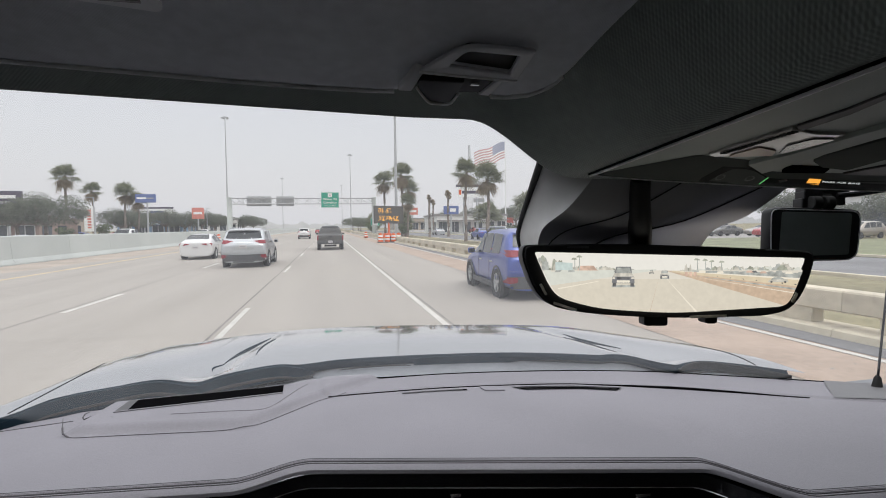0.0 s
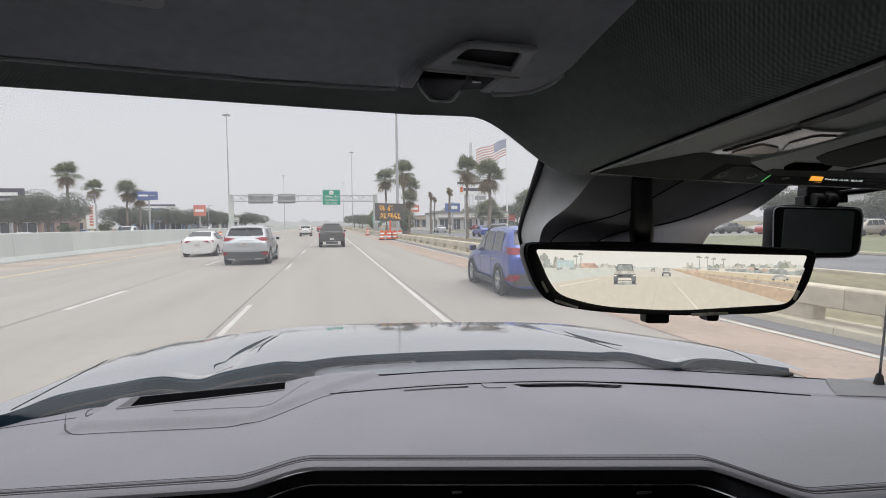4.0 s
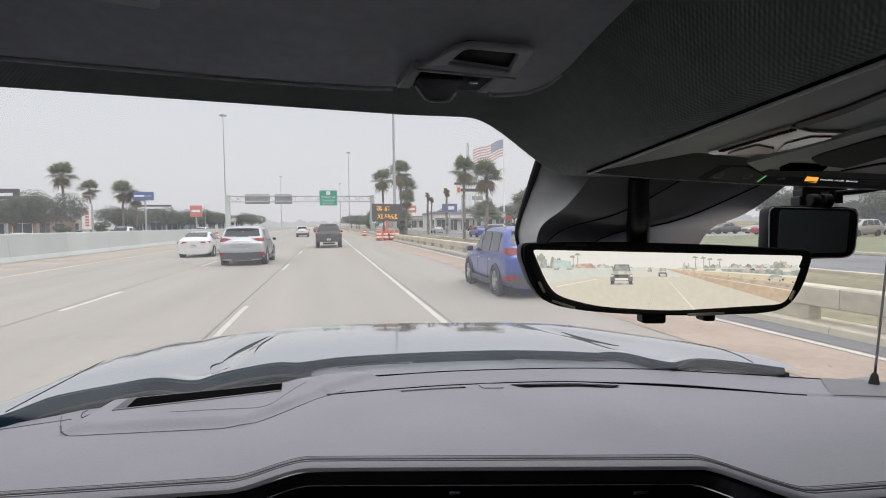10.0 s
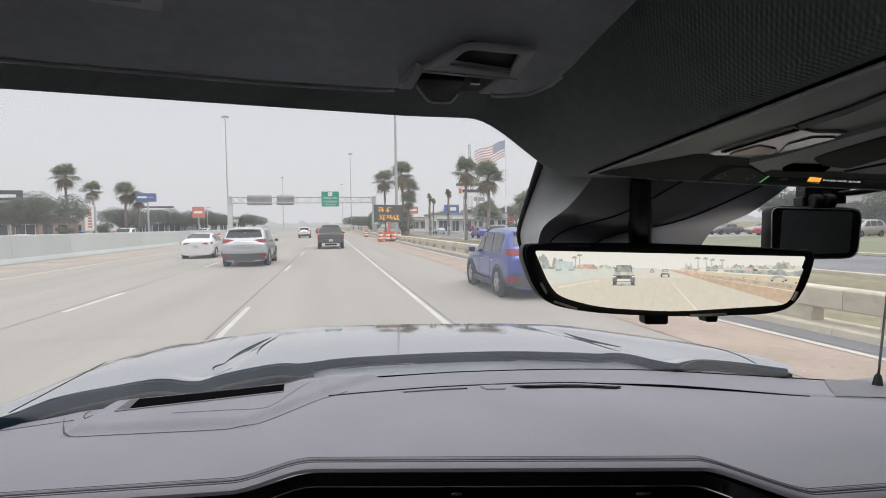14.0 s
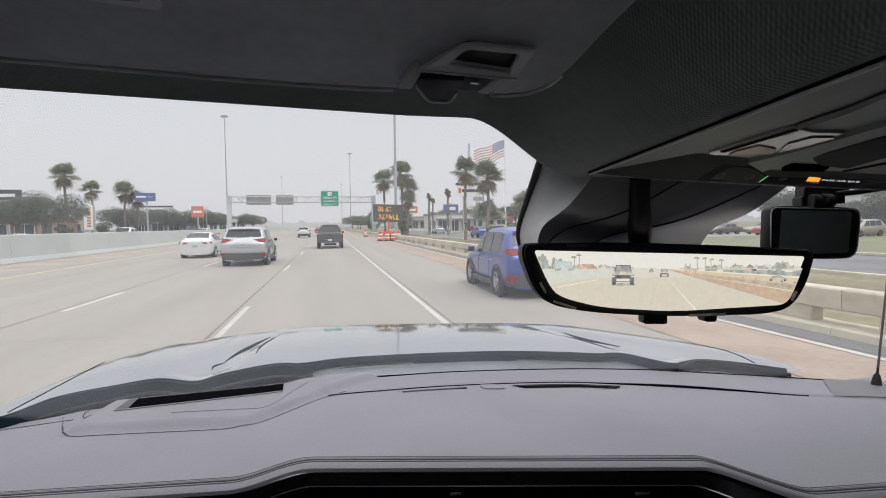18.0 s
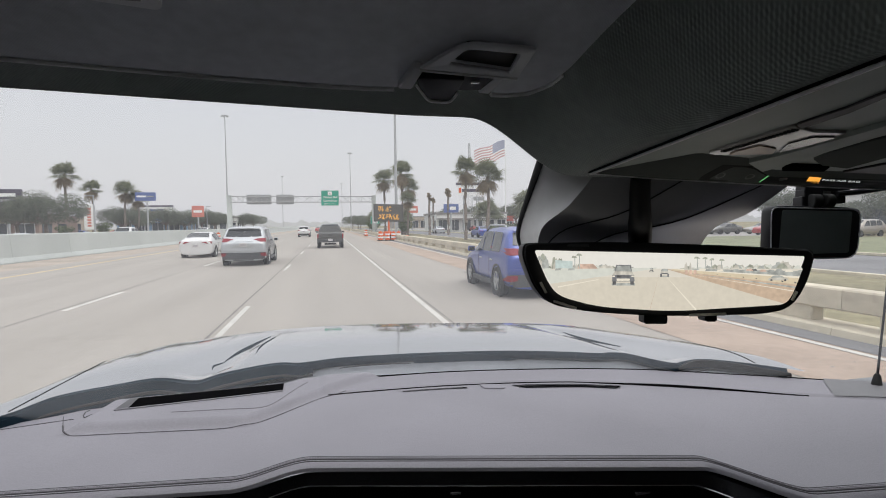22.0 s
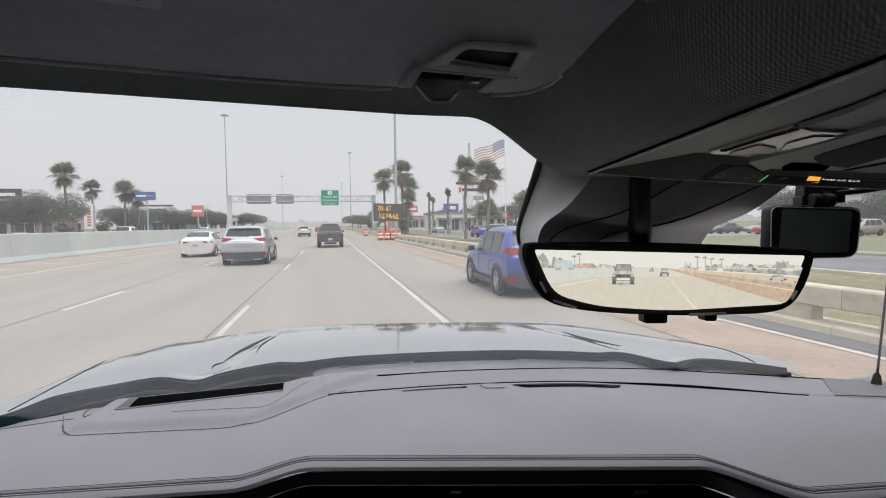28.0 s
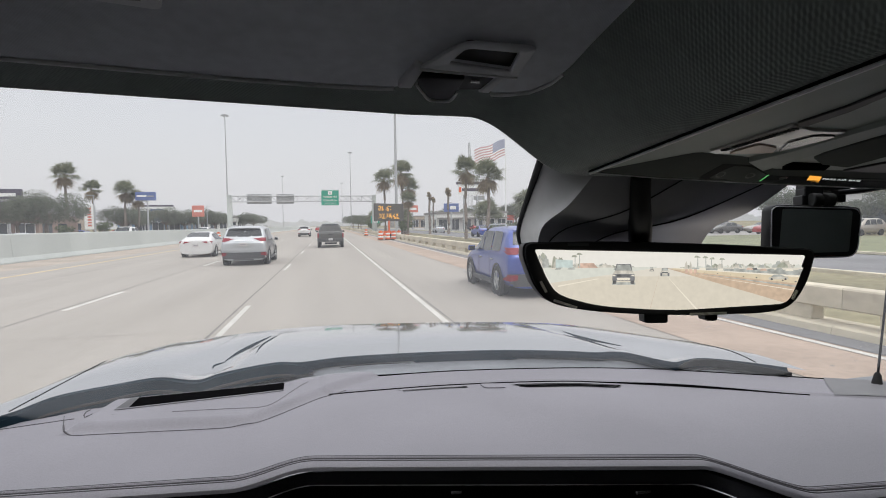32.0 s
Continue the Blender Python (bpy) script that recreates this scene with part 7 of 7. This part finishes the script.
for i in range(24):
    za, zb_ = i * 2.8, (i + 1) * 2.8
    wa, wb = 2.4 * (1 - i / 30), 2.4 * (1 - (i + 1) / 30)
    for sx, sy in ((-1, -1), (1, -1), (1, 1), (-1, 1)):
        s.bar((112 + sx * wa, 400 + sy * wa, za), (112 + sx * wb, 400 + sy * wb, zb_), 0.22)
    s.bar((112 - wa, 400 - wa, za), (112 + wb, 400 - wb, zb_), 0.14)
    s.bar((112 + wa, 400 - wa, za), (112 - wb, 400 - wb, zb_), 0.14)
part("lattice", s, M_STEEL, tw)
s = Shape()
for z in (38, 46):
    s.lathe([(0, 0), (0, 1.1), (0.5, 1.1), (0.5, 0)], (110.5, 397.5, z), (0, -1, 0), 14)
part("dish", s, M_SIGN_WHITE, tw)


def street_light(x, y, h, arm):
    t = thing("street_lamp", "grey lot lamp on a slim pole", "lamp post", (x, y, 0), "lot lamps")
    s = Shape()
    s.cyl((x, y, 0), (x, y, h), 0.14, 0.09, 10)
    part("pole", s, M_STEEL, t)
    s = Shape()
    s.box((x + arm / 2, y, h + 0.05), (abs(arm) + 0.3, 0.4, 0.16))
    part("lamp_head", s, M_SIGN_BACK, t, bevel=0.04)


for x, y, h, a in ((-47, 118, 8.5, -1.2), (-48, 140, 8, 1.2), (-66, 105, 9, 1.2), (-41, 190, 9, 1.2), (62, 130, 10, -1.2), (40, 170, 9, 1.2), (36, 48, 8, 1.2)):
    street_light(x, y, h, a)


# ---- buildings ----
def shop(name, label, x0, x1, y0, y1, h, wall, bays, toward, band=None, gable=False):
    t = thing(name, label, "building", ((x0 + x1) / 2, (y0 + y1) / 2, 0))
    s = Shape()
    s.box(((x0 + x1) / 2, (y0 + y1) / 2, h / 2), (x1 - x0, y1 - y0, h))
    part("wall", s, wall, t)
    s = Shape()
    if gable:
        cx = (x0 + x1) / 2
        s.add([(x0 - 0.4, y0 - 0.4, h), (x1 + 0.4, y0 - 0.4, h), (x1 + 0.4, y1, h), (x0 - 0.4, y1, h), (cx, y0 + 2, h + 2.6), (cx, y1 - 2, h + 2.6)], [(0, 1, 4), (1, 2, 5, 4), (2, 3, 5), (3, 0, 4, 5)])
    else:
        s.box(((x0 + x1) / 2, (y0 + y1) / 2, h + 0.25), (x1 - x0 + 0.5, y1 - y0 + 0.5, 0.5))
    part("roof", s, band or M_ROOF, t)
    for i in range(bays):
        a = mix(x0, x1, (i + 0.14) / bays)
        b = mix(x0, x1, (i + 0.86) / bays)
        s = Shape()
        s.box(((a + b) / 2, y0 - 0.02, h * 0.36), (b - a, 0.12, h * 0.6))
        w = part("window", s, M_WINDOW, t)
        s = Shape()
        for xx in (a, (a + b) / 2, b):
            s.box((xx, y0 - 0.1, h * 0.36), (0.09, 0.08, h * 0.62))
        s.box(((a + b) / 2, y0 - 0.1, h * 0.67), (b - a, 0.08, 0.1))
        part("frame", s, M_SIGN_WHITE, w)
    s = Shape()
    s.box(((x0 + x1) / 2, y0 - 0.7, h * 0.74), (x1 - x0, 1.5, 0.22))
    part("canopy", s, band or M_ROOF, t)
    if toward:
        xs = x1 if toward > 0 else x0
        for i in range(max(2, int((y1 - y0) / 6))):
            s = Shape()
            s.box((xs, y0 + 3 + i * 6, h * 0.36), (0.12, 3.6, h * 0.6))
            part("window", s, M_WINDOW, t)
    return t


shop("shop_building", "long low red-walled shop behind the lot", 35, 62, 166, 186, 4.0, M_WALL_RED, 9, -1, M_WALL_RED)
shop("shop_building", "white car showroom with dark glass front", 27, 46, 128, 145, 4.4, M_WALL_WHITE, 6, -1)
shop("shop_building", "tan stucco shop row", 70, 120, 150, 175, 5.5, M_WALL_TAN, 10, -1)
shop("shop_building", "brown low restaurant with hipped roof", -84, -56, 116, 132, 4.4, M_WALL_BROWN, 6, 1, M_WALL_BROWN, True)
shop("shop_building", "tan stucco shop row beside the frontage road", -110, -70, 150, 172, 5.0, M_WALL_TAN, 8, 1)
shop("shop_building", "white and blue shop with flat roof", -66, -47, 182, 200, 5.2, M_WALL_BLUE, 4, 1, M_SIGN_WHITE)
shop("shop_building", "wide pale shop far along the road", -75, -42, 255, 275, 6.0, M_WALL_WHITE, 8, 1)
shop("shop_building", "white shop behind the lawn and its lot", 78, 112, 44, 74, 5.5, M_WALL_WHITE, 7, -1, M_WALL_TAN)
shop("shop_building", "wide pale shop far along the road", 34, 70, 270, 300, 6.0, M_WALL_TAN, 8, -1)


# ---- trees ----
def leaf_cloud(blobs, count, size, rnd):
    """Many small leaves scattered through rounded clumps."""
    v, f = [], []
    tot = sum(b[3] ** 2 for b in blobs)
    for bx, by, bz, br in blobs:
        for _ in range(int(count * br ** 2 / tot)):
            d = Vector((rnd.gauss(0, 1), rnd.gauss(0, 1), rnd.gauss(0, 1))).normalized() * br * rnd.uniform(0.55, 1.08)
            d.z *= 0.72
            c = Vector((bx, by, bz)) + d
            a = Vector((rnd.gauss(0, 1), rnd.gauss(0, 1), rnd.gauss(0, 0.7))).normalized() * size * rnd.uniform(0.6, 1.4)
            b = Vector((rnd.gauss(0, 1), rnd.gauss(0, 1), rnd.gauss(0, 0.7))).normalized() * size * rnd.uniform(0.4, 0.9)
            n_ = len(v)
            v += [c - a, c + b, c + a, c - b]
            f.append((n_, n_ + 1, n_ + 2, n_ + 3))
    s = Shape()
    s.add(v, f)
    return s


def oak(seed, h, w, label="live oak with a broad dark crown", leaves=13000):
    rnd = random.Random(seed)
    t = thing("oak_tree", label, "tree", (0, 0, 0), "oaks along the frontage road")
    s = Shape()
    s.tube([(0, 0, -0.1), (0.1, 0, h * 0.2), (0.05, 0.1, h * 0.38)], [h * 0.05, h * 0.04, h * 0.034], 9)
    blobs = []
    for i in range(7):
        a = i * 0.9 + rnd.uniform(-0.3, 0.3)
        rr = w * rnd.uniform(0.25, 0.42)
        e = (rr * math.cos(a), rr * math.sin(a), h * rnd.uniform(0.55, 0.8))
        s.tube([(0.05, 0.1, h * 0.34), (e[0] * 0.5, e[1] * 0.5, h * 0.5), e], [h * 0.026, h * 0.017, h * 0.007], 6)
        blobs.append((*e, w * rnd.uniform(0.17, 0.26)))
    blobs += [(rnd.uniform(-0.15, 0.15) * w, rnd.uniform(-0.15, 0.15) * w, h * 0.82, w * 0.24), (0, 0, h * 0.66, w * 0.28)]
    blobs += [(rnd.uniform(-0.42, 0.42) * w, rnd.uniform(-0.42, 0.42) * w, h * rnd.uniform(0.5, 0.85), w * 0.12) for _ in range(6)]
    part("trunk", s, M_BARK, t)
    part("crown", leaf_cloud(blobs, leaves, 0.135, rnd), M_LEAF_OAK, t, smooth=0)
    return t


def palm(seed, h, label, bushy=1.0, skirt=True, crown=1.6):
    rnd = random.Random(seed)
    t = thing("palm_tree", label, "palm tree", (0, 0, 0), "palms beside the road")
    s = Shape()
    lean = rnd.uniform(-0.25, 0.25)
    path = [(lean * (i / 8) ** 2, 0.1 * math.sin(i), h * i / 8 - 0.1) for i in range(9)]
    s.tube(path, [0.26 - 0.012 * i + 0.02 * (i % 2) for i in range(9)], 9)
    part("trunk", s, M_BARK, t, "grey ringed trunk")
    top = Vector(path[-1])

    def frond(s_, az, el, ln, droop, blades=13):
        base = top + Vector((0, 0, rnd.uniform(-0.25, 0.2)))
        d = Vector((math.cos(az) * math.cos(el), math.sin(az) * math.cos(el), math.sin(el)))
        hub = base + d * ln * 0.55 - Vector((0, 0, droop * 0.15))
        side = d.cross(Vector((0, 0, 1))).normalized()
        upv = side.cross(d).normalized()
        s_.tube([base, (base + hub) / 2 + Vector((0, 0, 0.03)), hub], [0.03, 0.02, 0.015], 4)
        for b in range(blades):
            a = mix(-1.9, 1.9, b / (blades - 1))
            L = ln * 0.62 * (0.75 + 0.3 * math.cos(a * 0.6)) * rnd.uniform(0.85, 1.1)
            w = (d * math.cos(a) + side * math.sin(a) + upv * 0.25 * math.cos(a * 0.8)).normalized()
            tip = hub + w * L - Vector((0, 0, droop * L * 0.55 * rnd.uniform(0.6, 1.4)))
            midp = hub + w * L * 0.55
            q = d.cross(w)
            q = (side * math.cos(a) - d * math.sin(a)).normalized() * 0.075
            s_.add([hub, midp + q, tip, midp - q], [(0, 1, 2, 3)])

    s = Shape()
    for i in range(int(46 * bushy)):
        frond(s, rnd.uniform(0, 6.28), rnd.uniform(-0.25, 1.35), crown * rnd.uniform(1.2, 1.7), rnd.uniform(0.3, 0.8))
    part("crown", s, M_LEAF_PALM, t, "green fan fronds", smooth=0)
    if skirt:
        s = Shape()
        for i in range(int(30 * bushy)):
            frond(s, rnd.uniform(0, 6.28), rnd.uniform(-1.45, -0.55), crown * rnd.uniform(0.9, 1.4), rnd.uniform(0.5, 1.0), 9)
        part("dead_skirt", s, M_LEAF_DEAD, t, "brown hanging dead fronds", smooth=0)
    return t


def shrub(seed, w, h, label="dense green shrub beside the rail", m=None, leaves=1200):
    rnd = random.Random(seed)
    t = thing("shrub", label, "shrub", (0, 0, 0), "shrubs behind the rail")
    s = Shape()
    for i in range(5):
        s.tube([(0, 0, -0.05), (rnd.uniform(-0.2, 0.2) * w, rnd.uniform(-0.2, 0.2) * w, h * 0.6)], [0.06, 0.02], 5)
    part("stems", s, M_BARK, t)
    bl = [(rnd.uniform(-0.3, 0.3) * w, rnd.uniform(-0.3, 0.3) * w, h * rnd.uniform(0.35, 0.75), w * rnd.uniform(0.18, 0.3)) for _ in range(9)]
    part("foliage", leaf_cloud(bl, leaves, 0.14, rnd), m or M_HEDGE, t, smooth=0)
    return t


def plant(ob, spots_):
    first = True
    for x, y, a, k in spots_:
        m = pose(x, y, 0, 0, 0, a) @ Matrix.Scale(k, 4)
        if first:
            ob.matrix_basis = m
        else:
            c = copy_thing(ob, Matrix())
            c.matrix_basis = m
        first = False


plant(palm(1, 10.5, "tall fan palm with brown skirt beside the rail"), [(10.6, 98, 0, 1.0), (13.2, 93, 70, 1.08), (14.9, 55, 200, 0.74), (-58, 132, 15, 1.35), (-53.5, 134, 80, 1.05)])
plant(palm(2, 9.0, "bushy fan palm with hanging dead fronds", 1.3), [(14.8, 97, 0, 1.0), (13.7, 43, 60, 0.66), (11.9, 78, 20, 0.62), (-45.5, 130, 0, 1.15), (-43, 131, 90, 0.95), (-63, 104, 30, 1.1)])
plant(palm(3, 3.0, "short bushy palm with fronds near the ground", 1.4, False, 1.3), [(12.8, 90, 0, 1.0), (16.0, 50, 30, 0.9), (14.0, 95, 70, 1.0), (19.5, 47, 50, 1.1), (11.6, 130, 10, 1.2)])
plant(oak(5, 7.6, 9.5), [(-43.5, 92, 0, 1.0), (-51, 99, 80, 0.95), (-50, 150, 40, 0.95), (-46, 162, 130, 1.0), (-44, 196, 200, 1.1), (-56, 168, 260, 1.0), (72, 190, 20, 1.3), (86, 196, 100, 1.2), (67, 64, 0, 0.85), (74, 52, 140, 0.8), (71, 40, 60, 0.75), (-90, 108, 0, 1.1)])
plant(oak(6, 6.6, 10.5, "wide low live oak with dark leaves"), [(-49, 138, 0, 1.0), (-45, 178, 60, 1.0), (-43.5, 214, 120, 1.1), (-47, 232, 10, 1.2), (60, 205, 0, 1.3), (48, 215, 80, 1.2), (61, 72, 30, 0.8), (70, 58, 250, 0.7), (74, 46, 190, 0.75), (96, 205, 30, 1.4), (-62, 122, 150, 0.9), (-40, 262, 90, 1.2), (-41, 300, 0, 1.3), (14, 165, 20, 0.75), (16, 190, 100, 0.8), (13.5, 222, 200, 0.9), (15, 270, 0, 1.0), (15, 330, 50, 1.2)])
plant(shrub(9, 3.2, 3.0), [(13.0, 88, 0, 1.0), (12.2, 142, 50, 1.3), (12.6, 150, 90, 1.4), (13.2, 158, 20, 1.3), (17.0, 45, 0, 0.6), (19.0, 49, 70, 0.7), (21.0, 55, 10, 0.6), (-47, 78, 0, 1.0), (-48.5, 84, 120, 1.2), (-47, 106, 30, 1.0), (-48, 124, 200, 1.3)])
plant(shrub(11, 4.5, 1.2, "clipped low green hedge"), [(26.5, 75, 0, 1.0), (27, 84, 20, 1.0), (27, 66, 50, 1.0), (27, 56, 50, 1.0)])

# ---- small roadside things ----
ex = thing("exit_sign", "small green exit sign with white letters and arrow", "road sign", (10.4, 118, 0))
EXX, EXY = 10.4, 118.0
s = Shape()
s.slab(rounded([(EXX - 1.0, 2.1), (EXX + 1.0, 2.1), (EXX + 1.0, 3.9), (EXX - 1.0, 3.9)], 0.1), lambda x, z, d: (x, EXY + d, z), 0.04)
ep = part("sign_panel", s, M_SIGN_GREEN, ex)
s = Shape()
for a, b in (((-0.94, 2.16), (0.94, 2.16)), ((-0.94, 3.84), (0.94, 3.84)), ((-0.94, 2.16), (-0.94, 3.84)), ((0.94, 2.16), (0.94, 3.84))):
    s.bar((EXX + a[0], EXY - 0.006, a[1]), (EXX + b[0], EXY - 0.006, b[1]), 0.02, 0.05)
part("sign_border", s, M_SIGN_WHITE, ep)
letters("sign_words", "EXIT", 0.62, M_SIGN_WHITE, ep, Matrix.Translation((EXX, EXY - 0.015, 3.42)) @ UP, "CENTER", 0.01)
s = Shape()
s.bar((EXX - 0.30, EXY - 0.012, 2.36), (EXX + 0.22, EXY - 0.012, 2.82), 0.02, 0.13)
s.add([(EXX + 0.02, EXY - 0.02, 2.95), (EXX + 0.40, EXY - 0.02, 2.98), (EXX + 0.34, EXY - 0.02, 2.60)], [(0, 1, 2)])
part("arrow", s, M_SIGN_WHITE, ep)
for sx in (-0.6, 0.6):
    s = Shape()
    s.bar((EXX + sx, EXY + 0.08, -0.1), (EXX + sx, EXY + 0.08, 3.8), 0.09)
    part("post", s, M_STEEL, ex)

# upright white banner sign and blue board at the frontage road
pole_sign(-49.5, 122, 1.6, 7.0, 2.0, M_SIGN_WHITE, (-0.9, 0.9), "tall upright white sign with red print bars", tuple((-0.18, 0.18, 0.12 + 0.11 * k, 0.19 + 0.11 * k, M_SIGN_RED) for k in range(7)))
pole_sign(-40.5, 128, 8.0, 9.9, 4.2, M_SIGN_BLUE, (0.3,), "blue board with pale print bar on a thick grey pole", ((-0.42, 0.05, 0.42, 0.62, M_SIGN_WHITE), (0.1, 0.4, 0.45, 0.58, M_SIGN_BACK)))
pole_sign(-60.5, 96, 4.8, 6.4, 3.4, M_SIGN_DARK, (0.0,), "dark low billboard with pale print", ((-0.3, 0.3, 0.55, 0.75, M_SIGN_WHITE), (-0.38, 0.38, 0.22, 0.42, M_SIGN_BACK)))

# bare palm stubs beside the red shop
for sx, sy, h, top in ((16.5, 84, 6.4, 0.34), (20.2, 86, 7.2, 0.5), (24.5, 120, 7.6, 0.45)):
    t = thing("palm_stub", "bare palm trunk with a small withered top", "palm tree", (sx, sy, 0), "withered palms")
    s = Shape()
    s.tube([(sx + 0.05 * math.sin(i), sy, h * i / 8 - 0.1) for i in range(9)], [0.24 - 0.01 * i + 0.015 * (i % 2) for i in range(9)], 9)
    part("trunk", s, M_BARK, t, "grey brown trunk")
    rnd = random.Random(int(h * 10))
    part("withered_top", leaf_cloud([(sx, sy, h + 0.1, top), (sx + 0.1, sy, h - 0.4, top * 0.9), (sx - 0.1, sy, h + 0.5, top * 0.6)], 420, 0.16, rnd), M_LEAF_DEAD, t, "brown withered fronds", smooth=0)

# steel guard rail end behind the concrete rail
gr = thing("guard_rail", "galvanised steel guard rail end with yellow marker", "guard rail", (9.6, 16.0, 0))
for z in (0.45, 0.70):
    s = Shape()
    s.grid(lambda u, v: (9.75 + 0.05 * math.sin(v * 12.56), mix(13.0, 25.0, u), z - 0.15 + 0.3 * v), 12, 16)
    part("rail_beam", s, M_STEEL, gr, "corrugated steel beam")
for k in range(7):
    s = Shape()
    s.bar((9.9, 13.2 + 1.95 * k, -0.1), (9.9, 13.2 + 1.95 * k, 0.86), 0.13)
    part("rail_post", s, M_STEEL, gr)
